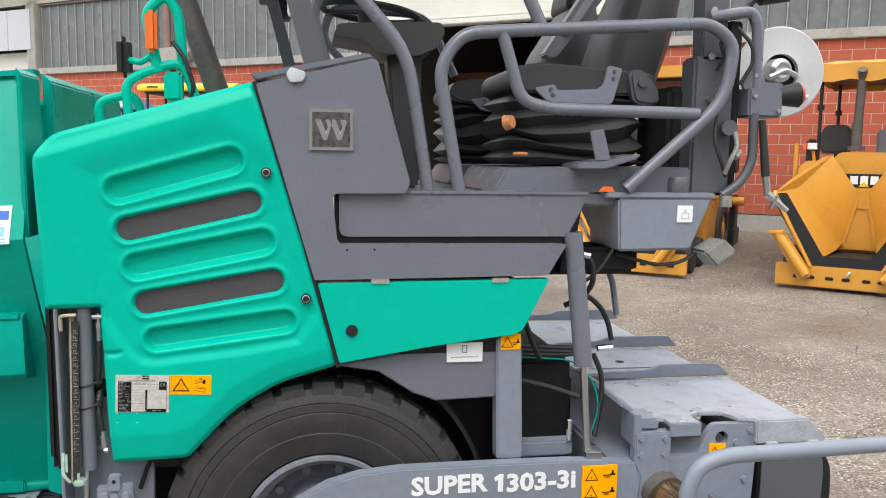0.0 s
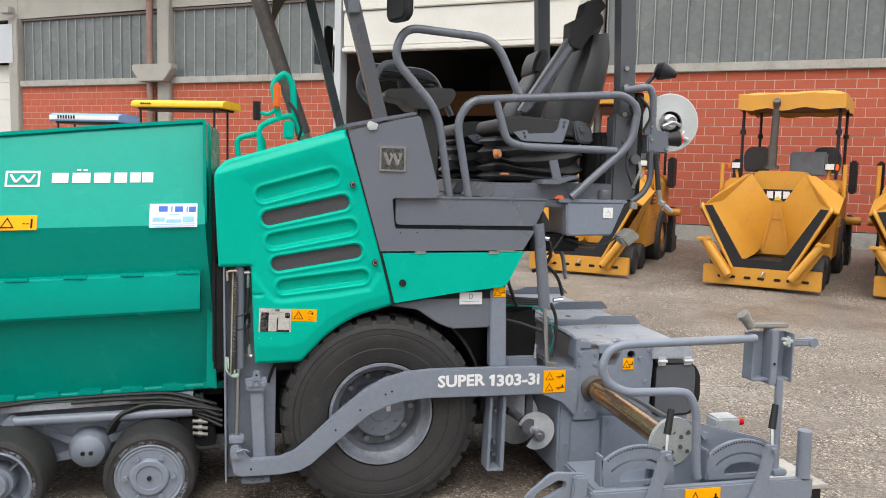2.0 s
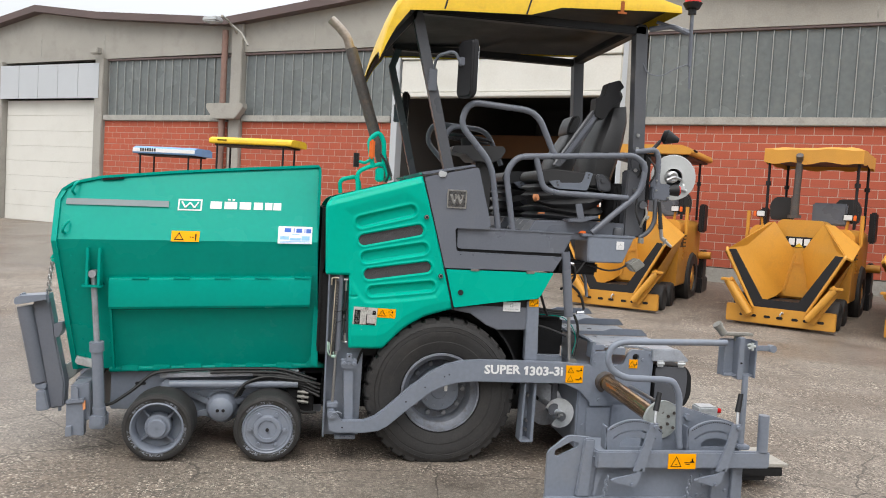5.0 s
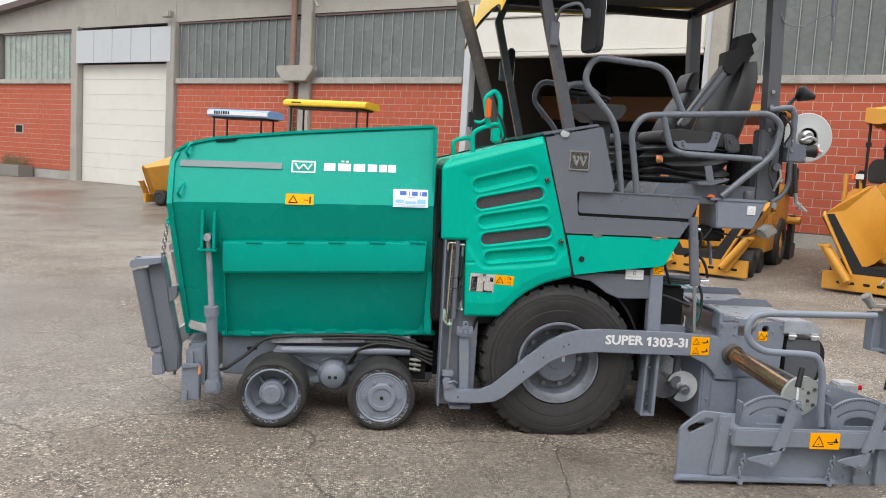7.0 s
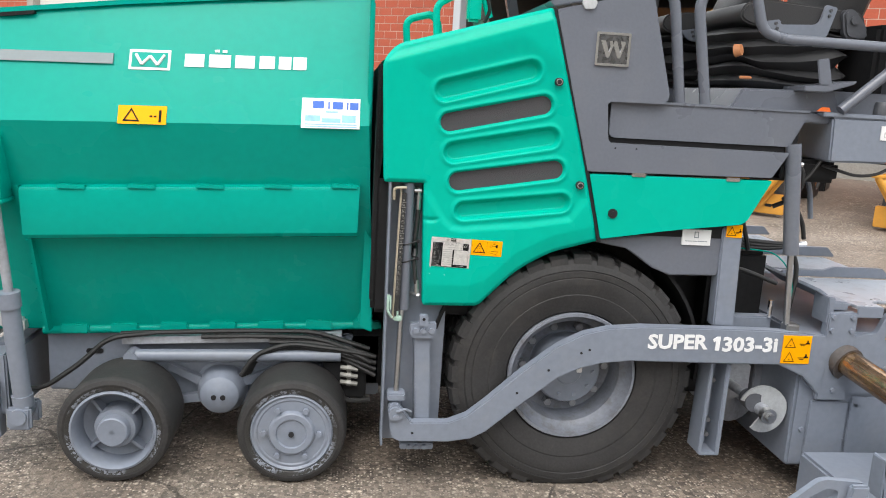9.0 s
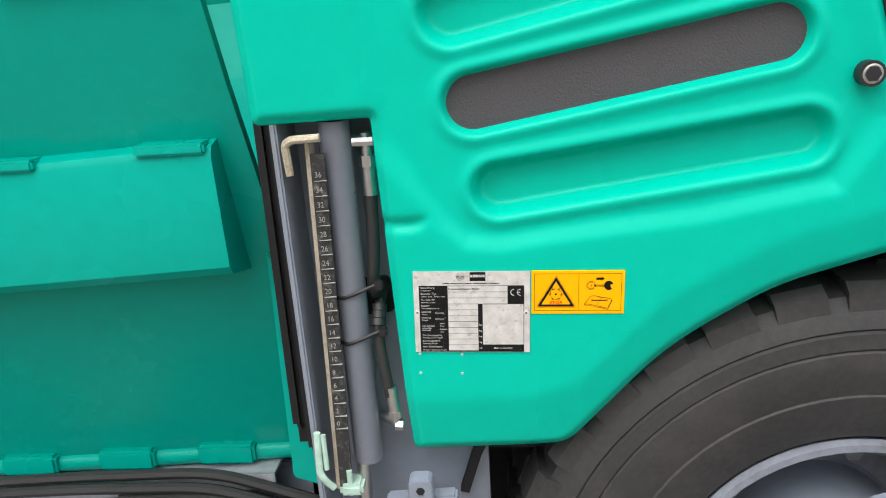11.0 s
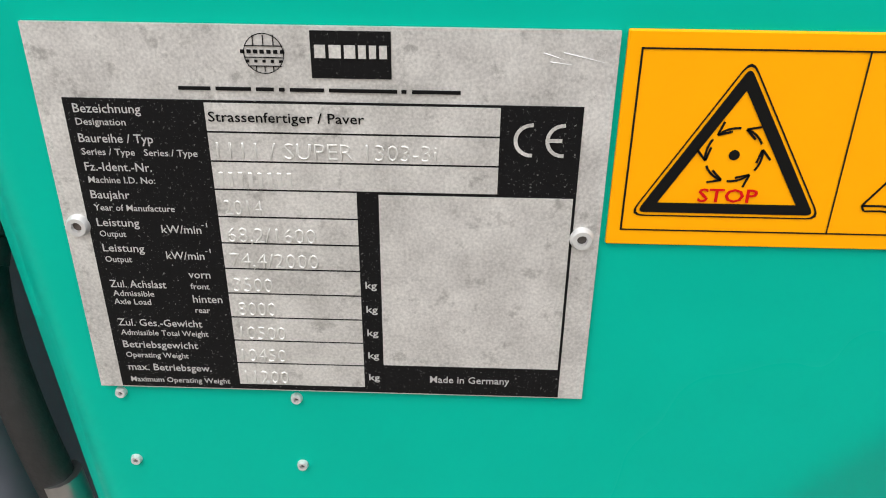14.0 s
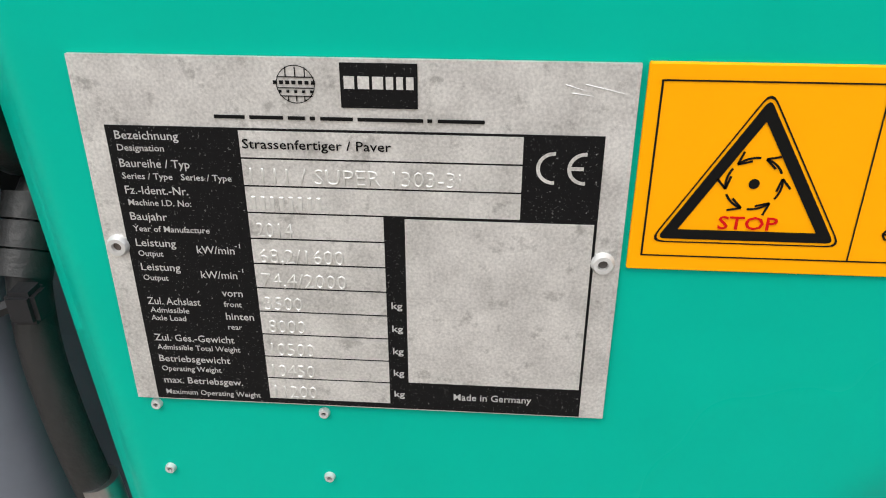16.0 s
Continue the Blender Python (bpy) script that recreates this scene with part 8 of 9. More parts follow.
def say(text, x, z, width, size=1.0, mat=None, depth=-0.0006, bold=0.0, name="lettering", raised=0.05, bevel=0.0):
    """A line of writing on the plate: its start, its foot and its length in millimetres."""
    me = text_mesh(text, 3.7 * size, raised, 1.0, bold, bevel)
    me.materials.append(mat or ALUPRINT)
    xs = [v.co.x for v in me.vertices]
    ob = new(name, me)
    wide = width / (max(xs) - min(xs))
    ob.matrix_world = PLATE @ Matrix.Translation((x / 1000, depth, z / 1000)) @ Matrix.Rotation(radians(90), 4, "X") @ Matrix.Diagonal((0.001 * wide, 0.001, 0.001, 1)) @ Matrix.Translation((-min(xs), 0, 0))
    ob.parent = data_plate
    return ob


for text, x, z, width in (("Bezeichnung", 10.5, -25.3, 19.6), ("Baureihe / Typ", 10.4, -34.3, 21.9), ("Fz.-Ident.-Nr.", 10.5, -43.2, 20.0), ("Baujahr", 10.5, -52.2, 11.9), ("Leistung", 10.6, -61.5, 13.2),
                          ("Leistung", 10.8, -70.3, 13.1), ("kW/min", 30.4, -63.4, 12.3), ("kW/min", 30.5, -72.5, 12.0), ("vorn", 36.6, -79.2, 6.9), ("hinten", 36.8, -88.2, 9.5), ("Zul. Achslast", 10.7, -83.2, 18.1),
                          ("Zul. Ges.-Gewicht", 10.7, -97.7, 27.8), ("Betriebsgewicht", 10.9, -106.3, 25.1), ("max. Betriebsgew.", 11.2, -115.4, 28.2), ("Made in Germany", 113.2, -117.4, 26.6)):
    say(text, x, z, width, 1.04, bold=0.012)
for text, x, z, width in (("Designation", 10.6, -29.0, 14.5), ("Series / Type   Series / Type", 10.5, -38.2, 34.3), ("Machine I.D. No:", 10.8, -47.1, 20.1), ("Year of Manufacture", 10.7, -56.2, 24.8), ("Output", 10.8, -65.1, 8.2),
                          ("Output", 10.9, -74.0, 8.4), ("front", 36.7, -83.2, 6.0), ("rear", 37.0, -92.1, 4.8), ("Admissible", 11.1, -86.4, 13.3), ("Axle Load", 10.9, -89.5, 12.0), ("Admissible Total Weight", 11.0, -101.3, 29.1),
                          ("Operating Weight", 11.2, -110.2, 21.1), ("Maximum Operating Weight", 11.2, -120.2, 34.0)):
    say(text, x, z, width, 0.8, bold=0.01)
for z in (-61.0, -70.0):
    say("-1", 43.0, z, 1.7, 0.55)
for k in range(5):
    say("kg", 92.7, -81.5 - 8.9 * k, 3.6, 0.95, bold=0.03)
say("Strassenfertiger / Paver", 49.5, -27.2, 44.8, 1.15, PRINT, -0.0009, 0.025)
for text, x, z, width in (("1111 / SUPER 1303-3i", 50.7, -38.4, 64.3), ("2014", 50.7, -56.8, 11.6), ("68,2/1600", 50.6, -66.0, 27.4), ("74,4/2000", 50.5, -74.8, 27.8), ("3500", 50.7, -83.7, 12.5), ("8000", 51.1, -92.6, 12.4),
                          ("10500", 51.0, -101.8, 14.9), ("10450", 50.5, -110.6, 14.9), ("11200", 50.6, -119.4, 14.9)):
    say(text, x, z, width, 1.95, STAMP, -0.0007, -0.2, "stamped_lettering", 0.12, 0.16)
each("stamped_bar", STAMP, data_plate, "", *[lambda bm, k=k: prism(bm, [(0.0503 + k * 0.0029, -0.0476), (0.0517 + k * 0.0029, -0.0476), (0.0517 + k * 0.0029, -0.0428), (0.0503 + k * 0.0029, -0.0428)], -0.00085, -0.0005, 0.0002, 1) and bm.transform(PLATE) for k in range(8)])


def arc(bm, cx, cz, r0, r1, a0, a1, n=16):
    for k in range(n):
        q = []
        for r, t in ((r0, k / n), (r1, k / n), (r1, (k + 1) / n), (r0, (k + 1) / n)):
            a = radians(a0 + (a1 - a0) * t)
            q.append(PLATE @ Vector(((cx + r * math.cos(a)) / 1000, -0.0008, (cz + r * math.sin(a)) / 1000)))
        bm.faces.new([bm.verts.new(p) for p in q])


bm = B()
arc(bm, 142.1, -31.1, 4.0, 5.1, 90, 270)
arc(bm, 151.2, -31.1, 4.0, 5.1, 90, 270)
for x0, x1, z0, z1 in ((142.0, 142.5, -27.1, -26.0), (142.0, 142.5, -36.2, -35.1), (151.1, 151.6, -27.1, -26.0), (151.1, 151.6, -36.2, -35.1), (147.1, 150.9, -31.65, -30.55)):
    plate_box(bm, x0, x1, z0, z1, -0.0008, 0.0002)
part("conformity_mark", bm, ALU, data_plate, "two-letter conformity mark")


def rivet(name, x, z, r, parent, y=-0.002):
    bm = B()
    p = PLATE @ Vector((x / 1000, 0, z / 1000))
    lathe(bm, [(0.0, -0.0006), (r * 0.4, -0.0006), (r * 0.45, -0.0022), (r * 0.8, -0.0022), (r, -0.0008), (r, 0.001)], (p.x, y, p.z), 20)
    ob = part(name, bm, ALURIVET, parent, "pale aluminium rivet")
    bm = B()
    cyl(bm, (p.x, y - 0.0005, p.z), (p.x, y - 0.001, p.z), r * 0.4, seg=12)
    part("rivet_core", bm, EXHAUST, ob)


rivet("rivet", 4.6, -61.6, 0.0037, data_plate)
rivet("rivet", 159.2, -62.2, 0.0037, data_plate)
for x, z in ((5.6, -126.7), (66.9, -127.3), (66.9, -157.4), (5.9, -157.0)):
    rivet("old_rivet", x, z, 0.0021, hood, 0.0005)
bm = B()
for a, b in (((144, -6.2), (150, -8.0)), ((149.5, -6.0), (161, -8.6)), ((146, -8.6), (152, -9.4))):
    p, q = PLATE @ Vector((a[0] / 1000, -0.0001, a[1] / 1000)), PLATE @ Vector((b[0] / 1000, -0.0001, b[1] / 1000))
    cyl(bm, p, q, 0.00018, 0.00006, seg=5)
part("scratch", bm, WHITE, data_plate)

# warning sticker: millimetres from its lower corner
STICKER = Matrix.Translation((-0.4588, 0.0, 1.0475)) @ Matrix.Rotation(radians(TURN), 4, "Y")


def flat(bm, pts, y):
    bm.faces.new([bm.verts.new(STICKER @ Vector((x / 1000, y, z / 1000))) for x, z in pts])


def ring(bm, outer, inner, y):
    a = [bm.verts.new(STICKER @ Vector((x / 1000, y, z / 1000))) for x, z in outer]
    b = [bm.verts.new(STICKER @ Vector((x / 1000, y, z / 1000))) for x, z in inner]
    n = len(a)
    for i in range(n):
        bm.faces.new((a[i], a[(i + 1) % n], b[(i + 1) % n], b[i]))


def line(bm, pts, w, y, closed=False):
    pts = [Vector(p) for p in pts]
    for a, b in zip(pts, pts[1:] + (pts[:1] if closed else [])):
        d = (b - a).normalized()
        s = Vector((-d.y, d.x)) * w / 2
        flat(bm, [a - s, b - s, b + s, a + s], y)


bm = B()
prism(bm, [(0, 0), (0.129, 0), (0.129, 0.0646), (0, 0.0646)], -0.0016, 0.006, 0.0004, 1)
bm.transform(STICKER)
stop = part("warning_sticker", bm, ORANGE, hood, "orange warning sticker with a stop triangle, key and book")
YP = -0.0019
bm = B()
ring(bm, [(3.7, 5.0), (124.6, 5.0), (124.6, 60.0), (3.7, 60.0)], [(4.3, 5.5), (124.1, 5.5), (124.1, 59.5), (4.3, 59.5)], YP)
flat(bm, [(65.1, 5.5), (65.6, 5.5), (65.6, 59.5), (65.1, 59.5)], YP)
part("border_line", bm, PRINT, stop)


def tri(s, r):
    cx, cz = 34.0, 25.4
    pts = [(cx + (x - cx) * s, cz + (z - cz) * s) for x, z in ((6.9, 10.5), (61.4, 10.5), (34.0, 56.4))]
    return rounded_poly(pts, r, 4)


bm = B()
ring(bm, tri(1.045, 4.2), tri(1.015, 4.0), YP)
ring(bm, tri(0.96, 2.4), tri(0.745, 0.3), YP)
part("sign_triangle", bm, PRINT, stop)
bm = B()
for k in range(6):
    a0 = 25 + 60 * k
    pts = [(33.7 + 8.1 * math.cos(radians(a)), 29.6 + 8.1 * math.sin(radians(a))) for a in range(a0, a0 + 49, 8)]
    line(bm, pts, 0.7, YP)
    e = Vector(pts[-1])
    t = Vector((-math.sin(radians(a0 + 48)), math.cos(radians(a0 + 48))))
    for s in (28, -28):
        q = Matrix.Rotation(radians(180 + s), 2) @ t
        line(bm, [e, e + q * 4.2], 0.7, YP)
flat(bm, [(33.8 + 1.6 * math.cos(a * 0.5236), 29.6 + 1.6 * math.sin(a * 0.5236)) for a in range(12)], YP)
part("sign_figure", bm, PRINT, stop)
me = text_mesh("STOP", 6.0, 0.04, 1.0, 0.08)
me.materials.append(RED)
ob = new("lettering", me)
xs = [v.co.x for v in me.vertices]
ob.matrix_world = STICKER @ Matrix.Translation((0.0252, YP - 0.0001, 0.0149)) @ Matrix.Rotation(radians(90), 4, "X") @ Matrix.Diagonal((0.0174 / (max(xs) - min(xs)), 0.001, 0.001, 1))
ob.parent = stop
bm = B()
flat(bm, [(89.4, 50.6), (96.5, 50.6), (96.5, 49.0), (101, 52.3), (96.5, 55.6), (96.5, 54.0), (89.4, 54.0)], YP)
for r, w in ((6.1, 0.6), (4.6, 0.5)):
    line(bm, [(82.6 + r * math.cos(a * 0.2618), 42.3 + r * math.sin(a * 0.2618)) for a in range(24)], w, YP, True)
flat(bm, [(82.2, 40.4), (83.0, 40.4), (83.0, 44.2), (82.2, 44.2)], YP)
flat(bm, [(86.4, 42.2), (88.5, 40.9), (101.5, 40.7), (101.5, 41.6), (88.5, 41.8), (88.5, 42.4), (101.5, 42.4), (101.5, 43.6), (88.5, 43.4)], YP)
flat(bm, [(106.8 + 6.4 * math.cos(a * 0.2618), 42.3 + 6.9 * math.sin(a * 0.2618)) for a in range(3, 22)] + [(109.2, 40.9), (109.2, 43.7)], YP)
flat(bm, [(106.8 + 6.4 * math.cos(a * 0.2618), 42.3 + 6.9 * math.sin(a * 0.2618)) for a in (1, 2, 3)] + [(109.2, 43.7)], YP)
part("sign_key", bm, PRINT, stop)
bm = B()
line(bm, [(73.6, 14.6), (82.2, 26.6), (88, 27.2), (93, 26.0), (97, 24.7), (102, 24.6), (107, 23.4), (112.2, 22.0), (106.2, 8.4), (100, 9.6), (95, 11.6), (90.9, 11.6), (86, 13.4), (80, 14.6), (73.6, 14.6)], 0.7, YP)
line(bm, [(73.6, 14.6), (74.6, 12.9), (80, 13.0), (86, 11.6), (91.2, 9.9), (96, 9.6), (101, 7.6), (106.2, 6.8), (112.2, 20.5)], 0.6, YP)
line(bm, [(90.9, 11.6), (97, 24.7)], 0.5, YP)
line(bm, [(86, 20.3), (103.5, 20.3)], 1.6, YP)
for x, s in ((86, -1), (103.5, 1)):
    line(bm, [(x, 20.3), (x + 2.6 * s, 21.9)], 0.9, YP)
    line(bm, [(x, 20.3), (x + 2.6 * s, 18.7)], 0.9, YP)
part("sign_book", bm, PRINT, stop)


# ---- yellow pavers parked along the hall: local x across, y back from the hopper, z up ----
def yellow_paver(m, label, roof_mat, roof="cloth", paint=None, span=(1.35, 3.75), lift=0.0, stripe=None, tall=0.18, inner=-0.95):
    paint = paint or CATYELLOW
    t = thing("parked_paver", label, "road paver", m, "pavers parked by the hall")

    def add(name, mat, build, lab="", parent=None):
        bm = B()
        build(bm)
        return part(name, bm, mat, parent or t, lab)

    bump = add("bumper", paint, lambda bm: prism(bm, xz(-0.87, 0.05, 0.87, 0.05, 0.87, 0.35, -0.87, 0.35), 0.0, 0.12, 0.012))
    for x in (-0.62, -0.45, -0.22, -0.02, 0.22, 0.4, 0.62):
        add("bumper_hole", DEEP, lambda bm: prism(bm, slot((x, 0.18), (x + 0.06, 0.18), 0.022), -0.006, 0.01, 0), "", bump)
    add("tow_hook", GALV, lambda bm: tube(bm, [(0.02, -0.005, 0.21), (0.02, -0.05, 0.23), (0.05, -0.05, 0.29), (0.06, -0.005, 0.27)], 0.014, 8, 0.02), "", bump)
    for s in (-1, 1):
        def wing(bm, s=s):
            P = [(0.42, 0.03, 0.36), (0.92, 0.03, 1.30), (0.41, 1.15, 1.82), (0.06, 1.30, 1.29), (0.21, 1.30, 0.56), (0.25, 0.92, 0.48), (0.73, 0.55, 1.36)]
            o = Vector((0.035 * s, 0.0, -0.03))
            v0 = [bm.verts.new((x * s, y, z)) for x, y, z in P]
            v1 = [bm.verts.new(v.co + o) for v in v0]
            for v in (v0, v1):
                for f in ((0, 1, 6, 5), (1, 2, 6), (6, 2, 3), (6, 3, 4, 5)):
                    bm.faces.new([v[i] for i in f])
            for i in range(6):
                j = (i + 1) % 6
                bm.faces.new((v0[i], v0[j], v1[j], v1[i]))
        w = add("hopper_wing", paint, wing, "tilted yellow hopper wing")

        def flap(bm, s=s):
            a = [(0.95 * s, 0.06, 1.285), (0.44 * s, 1.16, 1.81), (0.56 * s, 1.34, 1.80), (1.0 * s, 1.34, 1.45), (1.02 * s, 0.22, 1.24)]
            v0 = [bm.verts.new(p) for p in a]
            v1 = [bm.verts.new((x * 0.99, y, z - 0.03)) for x, y, z in a]
            bm.faces.new(v0)
            bm.faces.new(v1)
            for i in range(5):
                bm.faces.new((v0[i], v0[(i + 1) % 5], v1[(i + 1) % 5], v1[i]))
            loft(bm, [[(1.02 * s, 0.22, 1.24), (1.0 * s, 1.34, 1.45), (0.98 * s, 1.34, 1.41), (1.0 * s, 0.22, 1.20)], [(0.62 * s, 0.25, 0.50), (0.62 * s, 1.34, 0.50), (0.60 * s, 1.34, 0.50), (0.60 * s, 0.25, 0.50)]])
        add("wing_flap", paint, flap, "", w)
        add("rubber_edge", BLACK, lambda bm, s=s: loft(bm, [[(x * s, y, z) for x, z in ((0.90, 1.29), (0.785, 1.30), (0.285, 0.47), (0.41, 0.33))] for y in (0.0, 0.03)]), "black rubber edging", w)
        add("wing_edge", paint, lambda bm, s=s: tube(bm, [(0.43 * s, 0.0, 0.32), (0.93 * s, -0.01, 1.27), (0.94 * s, 0.05, 1.31)], 0.026, 8, 0.05), "", w)
        cylr = add("wing_cylinder", paint, lambda bm, s=s: cyl(bm, (0.84 * s, -0.12, 0.75), (0.46 * s, -0.14, 0.22), 0.06, seg=16), "fat yellow push arm")
        add("arm_plate", paint, lambda bm, s=s: prism(bm, [(x * s, z) for x, z in ((0.80, 0.82), (0.93, 0.73), (0.56, 0.14), (0.42, 0.18), (0.44, 0.30))], -0.07, -0.02, 0.01), "", cylr)
        add("arm_cap", paint, lambda bm, s=s: box(bm, 0.86 * s - 0.1, 0.86 * s + 0.1, -0.18, -0.03, 0.745, 0.79, 0.012), "", cylr)
    add("rubber_lip", BLACK, lambda bm: prism(bm, xz(-0.42, 0.32, 0.42, 0.32, 0.29, 0.475, -0.29, 0.475), 0.002, 0.035, 0.004), "black rubber lip")
    add("hopper_floor", DEEP, lambda bm: box(bm, -0.42, 0.42, 0.06, 1.3, 0.36, 0.42, 0.004))
    back = add("hopper_back", paint, lambda bm: prism(bm, xz(-0.62, 0.46, 0.62, 0.46, 0.70, 1.36, -0.70, 1.36), 1.31, 1.36, 0.006))
    add("push_frame", paint, lambda bm: (prism(bm, xz(-0.24, 0.50, -0.19, 0.50, -0.04, 1.22, -0.08, 1.26), 1.285, 1.31, 0.006), prism(bm, xz(0.24, 0.50, 0.19, 0.50, 0.04, 1.22, 0.08, 1.26), 1.285, 1.31, 0.006), box(bm, -0.1, 0.1, 1.29, 1.31, 1.06, 1.09, 0.004)), "", back)
    plate_ = add("name_panel", BLACK, lambda bm: box(bm, -0.24, 0.24, 1.325, 1.366, 1.37, 1.56, 0.004), "black panel with white marks")
    for k in range(3):
        add("white_mark", WHITE, lambda bm: box(bm, -0.18 + k * 0.13, -0.08 + k * 0.13, 1.318, 1.325, 1.41, 1.53, 0), "", plate_)
    add("yellow_mark", YELLOW, lambda bm: prism(bm, xz(-0.07, 1.375, 0.07, 1.375, 0.0, 1.45), 1.312, 1.318, 0), "", plate_)
    body = add("body", paint, lambda bm: (prism(bm, rounded_poly(xz(-0.88, 0.42, 0.88, 0.42, 0.90, 1.62, 0.80, 1.74, -0.80, 1.74, -0.90, 1.62), 0.05, 3), 1.37, 3.5, 0.02),
                                         prism(bm, rounded_poly(xz(-0.44, 1.60, 0.44, 1.60, 0.42, 1.80, 0.34, 1.87, -0.34, 1.87, -0.42, 1.80), 0.04, 3), 1.40, 2.1, 0.02)), "yellow machine body")
    for k in range(9):
        add("louvre", paint, lambda bm: box(bm, 0.895, 0.915, 1.75, 2.25, 0.95 + k * 0.07, 0.99 + k * 0.07, 0.004), "", body)
    add("side_mark", BLACK, lambda bm: prism(bm, [(0, 0)] and xz(0, 0, 0.5, 0, 0.5, 0.3, 0.15, 0.3), 0, 0.006, 0) and bm.transform(Matrix.Translation((0.90, 1.5, 1.2)) @ Matrix.Rotation(radians(90), 4, "Z")), "", body)
    for s in (-1, 1):
        lamp = add("headlamp", BLACK, lambda bm, s=s: box(bm, 0.74 * s - 0.09, 0.74 * s + 0.09, 1.5, 1.6, 1.89, 2.02, 0.02), "black headlamp on a stalk")
        add("lamp_glass", LAMPGLASS, lambda bm, s=s: box(bm, 0.74 * s - 0.07, 0.74 * s + 0.07, 1.485, 1.5, 1.905, 2.005, 0.01), "", lamp)
        add("turn_lens", LENS_ORANGE, lambda bm, s=s: box(bm, 0.85 * s - 0.025, 0.85 * s + 0.025, 1.5, 1.58, 1.90, 2.0, 0.01), "", lamp)
        add("lamp_stalk", paint, lambda bm, s=s: tube(bm, [(0.70 * s, 1.6, 1.6), (0.74 * s, 1.57, 1.9)], 0.025, 8, 0), "", lamp)
        add("guard_post", paint, lambda bm, s=s: tube(bm, [(0.97 * s, 1.55, 1.45), (0.97 * s, 1.55, 2.0)], 0.035, 8, 0))
        st = add("operator_seat", SEATCLOTH, lambda bm, s=s: (prism(bm, rounded_poly(xz(-0.22, 0, 0.22, 0, 0.25, 0.3, 0.16, 0.46, -0.16, 0.46, -0.25, 0.3), 0.08, 4), 0, 0.14, 0.04), bm.transform(Matrix.Translation((0.58 * s, 2.6, 1.86)))), "black moulded seat")
        add("front_wheel", RUBBER, lambda bm, s=s: (lathe(bm, [(0.0, -0.12), (0.14, -0.12), (0.17, -0.14), (0.235, -0.12), (0.255, -0.08), (0.255, 0.08), (0.235, 0.12), (0.0, 0.12)], (0, 0, 0), 28), bm.transform(Matrix.Translation((0.73 * s, 0.62, 0.255)) @ Matrix.Rotation(radians(90), 4, "Z"))), "black solid tyre")
        add("front_wheel", RUBBER, lambda bm, s=s: (lathe(bm, [(0.0, -0.12), (0.14, -0.12), (0.17, -0.14), (0.235, -0.12), (0.255, -0.08), (0.255, 0.08), (0.235, 0.12), (0.0, 0.12)], (0, 0, 0), 28), bm.transform(Matrix.Translation((0.73 * s, 1.28, 0.255)) @ Matrix.Rotation(radians(90), 4, "Z"))), "black solid tyre")
        rw = add("rear_wheel", RUBBER, lambda bm, s=s: (lathe(bm, [(0.0, -0.1), (0.28, -0.1), (0.3, -0.15), (0.5, -0.14), (0.54, -0.08), (0.54, 0.12), (0.5, 0.15), (0.0, 0.15)], (0, 0, 0), 36), bm.transform(Matrix.Translation((0.80 * s, 2.75, 0.54)) @ Matrix.Rotation(radians(90 * s), 4, "Z"))), "large black drive tyre")
        add("rear_rim", paint, lambda bm, s=s: (lathe(bm, [(0.0, -0.13), (0.1, -0.14), (0.12, -0.11), (0.28, -0.105), (0.3, -0.12)], (0, 0, 0), 28), bm.transform(Matrix.Translation((0.80 * s, 2.75, 0.54)) @ Matrix.Rotation(radians(90 * s), 4, "Z"))), "", rw)
        add("step_frame", BLACK, lambda bm, s=s: (box(bm, 0.9 * s - 0.1, 0.9 * s + 0.1, 3.5, 4.15, 0.12, 0.5, 0.02), box(bm, 0.95 * s - 0.05, 0.95 * s + 0.05, 3.5, 3.9, 0.5, 1.1, 0.02)))
        add("side_roller", paint, lambda bm, s=s: cyl(bm, (0.9 * s, 3.42, 1.0), (1.16 * s, 3.42, 1.0), 0.08, seg=14))
        add("control_box", BLACK, lambda bm, s=s: (box(bm, 1.0 * s - 0.06, 1.0 * s + 0.06, 2.9, 3.3, 1.5, 2.1, 0.03),))
    add("instrument_panel", DARKGREY, lambda bm: prism(bm, xz(0.04, 1.8, 0.64, 1.8, 0.64, 2.22, 0.04, 2.22), 2.15, 2.3, 0.03), "dark instrument panel")
    if span[1] < 4:
      add("exhaust_pipe", EXHAUST, lambda bm: (cyl(bm, (-0.17, 1.6, 1.9), (-0.17, 1.6, 1.96), 0.12, seg=16), cyl(bm, (-0.17, 1.6, 1.9), (-0.17, 1.6, 2.3), 0.075, seg=14), tube(bm, [(-0.17, 1.6, 2.0), (-0.15, 1.6, 2.95), (-0.14, 1.5, 3.06)], 0.062, 14, 0.06)), "dark exhaust pipe")
    add("screed", DEEP, lambda bm: box(bm, -0.95, 0.95, 3.6, max(4.2, span[1]), 0.1, 0.75, 0.03), "dark screed at the rear")
    for x, y in () if span[1] > 4 else ((-0.70, 1.75), (0.82, 1.75), (-0.66, 3.3), (0.82, 3.3)):
        post = add("canopy_post", BLACK, lambda bm: tube(bm, [(x, y, 1.75), (x, y, 3.0)], 0.026, 8, 0))
        add("post_collar", BLACK, lambda bm: cyl(bm, (x, y, 2.5), (x, y, 2.58), 0.05, seg=10), "", post)
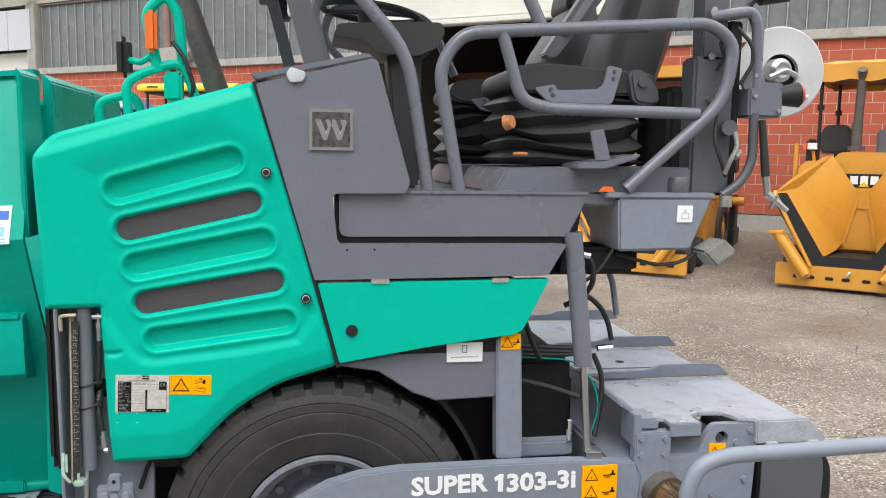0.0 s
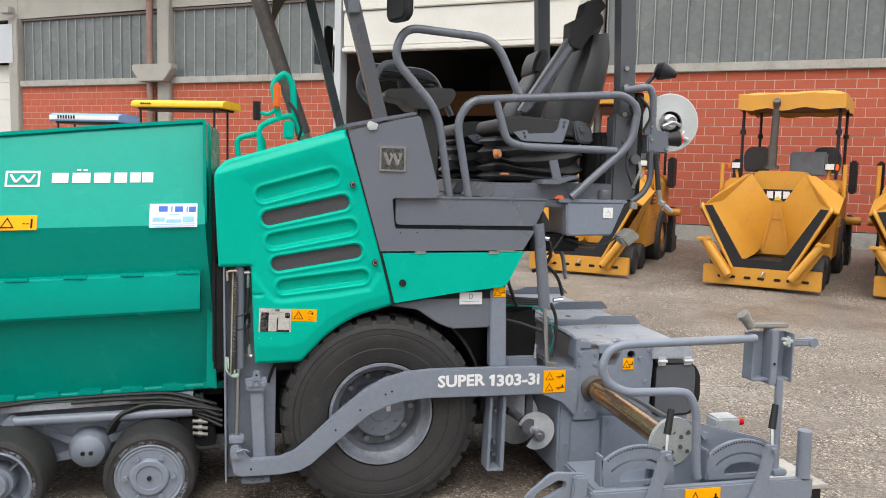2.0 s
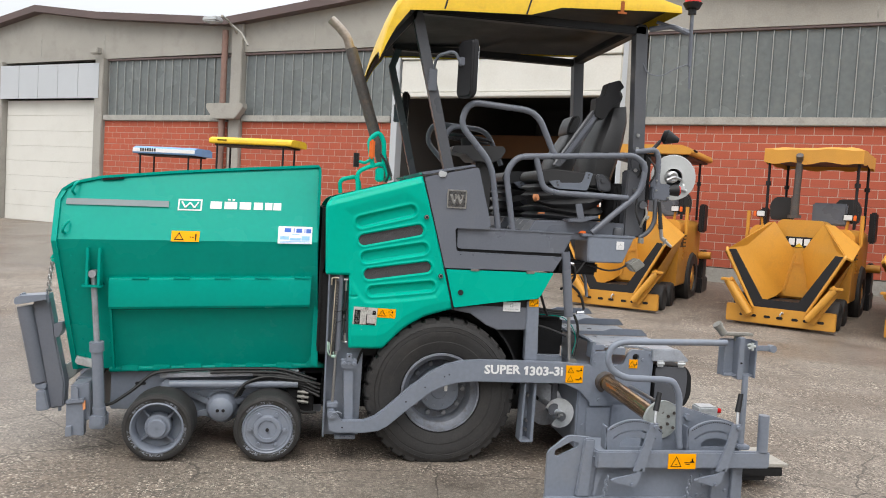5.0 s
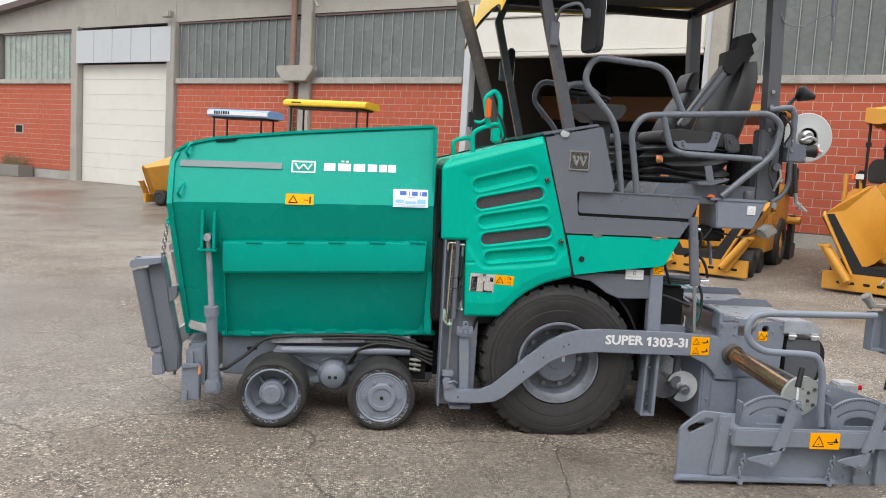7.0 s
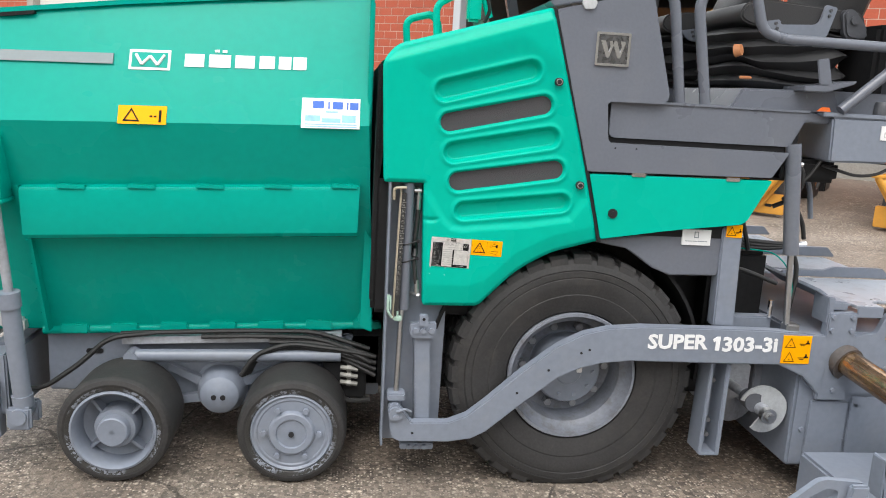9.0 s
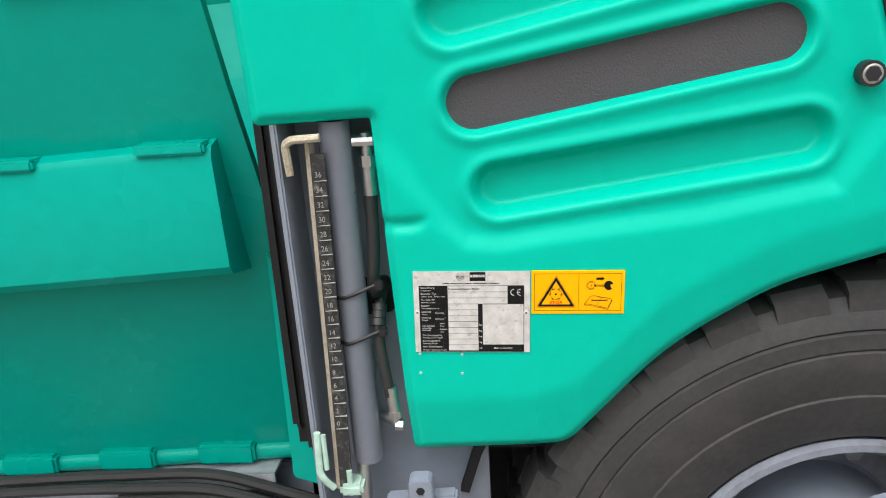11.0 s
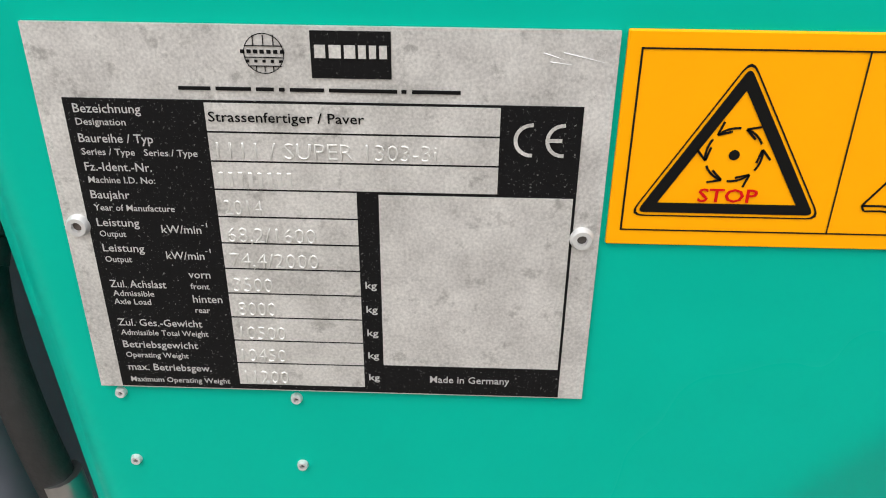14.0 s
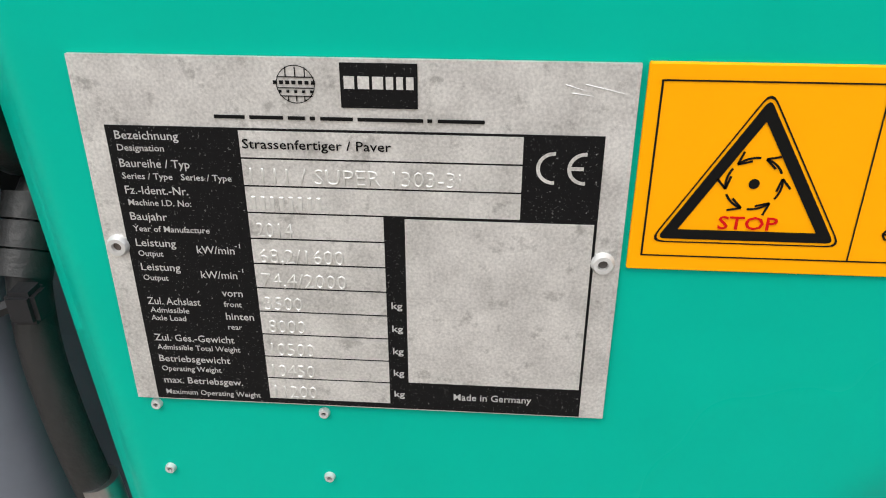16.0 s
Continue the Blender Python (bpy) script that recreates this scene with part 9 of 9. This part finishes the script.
    if roof == "cloth":
        def awning(bm):
            nx, ny = 14, 12
            grid = []
            for i in range(nx + 1):
                x = -0.77 + 1.68 * i / nx
                row = []
                for j in range(ny + 1):
                    y = 1.55 + 1.95 * j / ny
                    edge = min(i, nx - i, j, ny - j)
                    z = 3.24 - (0.0 if edge > 1 else (0.03 if edge == 1 else 0.07)) + 0.03 * noise.noise((x * 3, y * 3, 1.7))
                    row.append(bm.verts.new((x, y, z)))
                grid.append(row)
            for i in range(nx):
                for j in range(ny):
                    bm.faces.new((grid[i][j], grid[i + 1][j], grid[i + 1][j + 1], grid[i][j + 1]))
            ring_ = [grid[i][0] for i in range(nx + 1)] + [grid[nx][j] for j in range(1, ny + 1)] + [grid[i][ny] for i in range(nx - 1, -1, -1)] + [grid[0][j] for j in range(ny - 1, 0, -1)]
            low = []
            for k, v in enumerate(ring_):
                low.append(bm.verts.new(v.co + Vector((0.02 * noise.noise((k * 0.7, 0, 0)), 0.02 * noise.noise((k * 0.7, 5, 0)), -0.25 - 0.02 * math.sin(k * 1.3)))))
            for k in range(len(ring_)):
                bm.faces.new((ring_[k], ring_[(k + 1) % len(ring_)], low[(k + 1) % len(ring_)], low[k]))
        add("awning", roof_mat, awning, "sagging orange cloth awning")
        add("awning_frame", BLACK, lambda bm: box(bm, -0.72, 0.86, 1.62, 3.42, 2.99, 3.03, 0.01))
    else:
        y0, y1 = span
        b0 = 3.02 + lift
        rf = add("roof", roof_mat, lambda bm: prism(bm, rounded_poly(xz(inner, b0, 0.98, b0, 1.0, b0 + 0.04, 0.98, b0 + tall - 0.06, 0.8, b0 + tall, inner + 0.15, b0 + tall, inner, b0 + tall - 0.06), 0.03, 3), y0, y1, 0.03), "thin moulded canopy roof")
        add("roof_lining", BLACK, lambda bm: box(bm, inner + 0.1, 0.92, y0 + 0.15, y1 - 0.15, b0 - 0.05, b0 - 0.002, 0.01), "", rf)
        for side in (inner - 0.005, 0.99):
            if stripe:
                add("roof_band", stripe, lambda bm: box(bm, side - 0.012, side + 0.02, y0 + 0.01, y1 - 0.01, b0 + 0.055, b0 + tall - 0.075, 0.004), "white band on the roof edge", rf)
            for k in range(7 if stripe else 5):
                w_, z_ = (0.055, 0.1) if stripe else (0.035, 0.035)
                o_ = y0 + 0.28 + k * (0.085 if stripe else 0.06)
                add("roof_mark", PRINT, lambda bm: box(bm, side - 0.016, side + 0.024, o_, o_ + w_, b0 + tall * 0.5 - z_ / 2, b0 + tall * 0.5 + z_ / 2, 0), "", rf)
        if y1 > 4:
            for x, y in ((inner + 0.2, y0 + 0.2), (0.86, y0 + 0.2), (inner + 0.2, y1 - 0.3), (0.86, y1 - 0.3)):
                add("canopy_post", BLACK, lambda bm: tube(bm, [(x, y, 1.3), (x, y, 3.0 + lift)], 0.03, 8, 0))
    return t


def stand(x, y, yaw):
    return Matrix.Translation((x, y, ground_z(x, y))) @ Matrix.Rotation(radians(yaw), 4, "Z")


yellow_paver(stand(6.98, 6.72, -43.5), "yellow paver with an orange cloth awning, hopper open", CLOTH)
yellow_paver(stand(8.88, 5.2, -43.5), "yellow paver at the end of the row beside the brick wall", CLOTH)
yellow_paver(stand(4.70, 8.55, -38), "yellow paver with a thin hard roof, hopper open", CATYELLOW, "hard")


def along(u, s, yaw, x, y):
    """A pose that puts the local point (x, y) at u along the hall and s away from the yard's middle."""
    r = Matrix.Rotation(radians(yaw), 4, "Z") @ Matrix.Scale(0.85, 4)
    p = D * u + N * s - r @ Vector((x, y, 0))
    return Matrix.Translation((p.x, p.y, ground_z(p.x, p.y))) @ r


yellow_paver(along(-15.3, 11.3, -112, 0.98, 2.5), "yellow paver with a blue and white roof", AWNBLUE, "hard", None, (2.5, 4.75), 0.08, WHITE, 0.25, -0.15)
yellow_paver(along(-11.45, 10.1, -112, 0.98, 2.9), "yellow paver with a bright yellow roof", YELLOW, "hard", None, (2.9, 5.45), 0.42, None, 0.2, -0.15)


# ---- bricks of the hall wall, last: one mesh, laid course by course ----
bm = B()
box(bm, -0.192, 0.192, -0.012, 0.02, -0.0925, 0.0925, 0.003, 1)
brick_mesh = finish(bm, "brick", BRICK)
brick_co = [tuple(v.co) for v in brick_mesh.vertices]
brick_faces = [tuple(p.vertices) for p in brick_mesh.polygons]
rng_b = random.Random(4)
rest_v, rest_f = {}, {}
for wall_ob, a, b in hall:
    for row in range(17):
        z = 0.78 + 0.1 + row * 0.2012
        x = a + (0.2 if row % 2 else 0.0)
        if row % 2:
            cuts = [(a + 0.006, a + 0.194)]
        else:
            cuts = []
        while x + 0.4 <= b + 1e-6:
            cuts.append((x + 0.006, x + 0.394))
            x += 0.4
        if b - x > 0.05:
            cuts.append((x + 0.006, b - 0.004))
        for x0, x1 in cuts:
            c, w = (x0 + x1) / 2, (x1 - x0) / 0.388
            proud = rng_b.uniform(-0.003, 0.002)
            if -2.1 < c < 4.1:
                ob = new("brick", brick_mesh)
                ob.parent = wall_ob
                ob.location, ob.scale = (c, proud, z), (w, 1, 1)
            else:
                vs, fs = rest_v.setdefault(wall_ob.name, []), rest_f.setdefault(wall_ob.name, [])
                n0 = len(vs)
                vs += [(c + p[0] * w, p[1] + proud, z + p[2]) for p in brick_co]
                fs += [tuple(n0 + i for i in f) for f in brick_faces]
for wall_ob, a, b in hall:
    if wall_ob.name in rest_v:
        me = bpy.data.meshes.new("brick_courses")
        me.from_pydata(rest_v[wall_ob.name], [], rest_f[wall_ob.name])
        me.materials.append(BRICK)
        ob = new("brick_courses", me)
        ob.parent = wall_ob
        tagged(ob, "red brick courses with pale joints", kind="stuff")
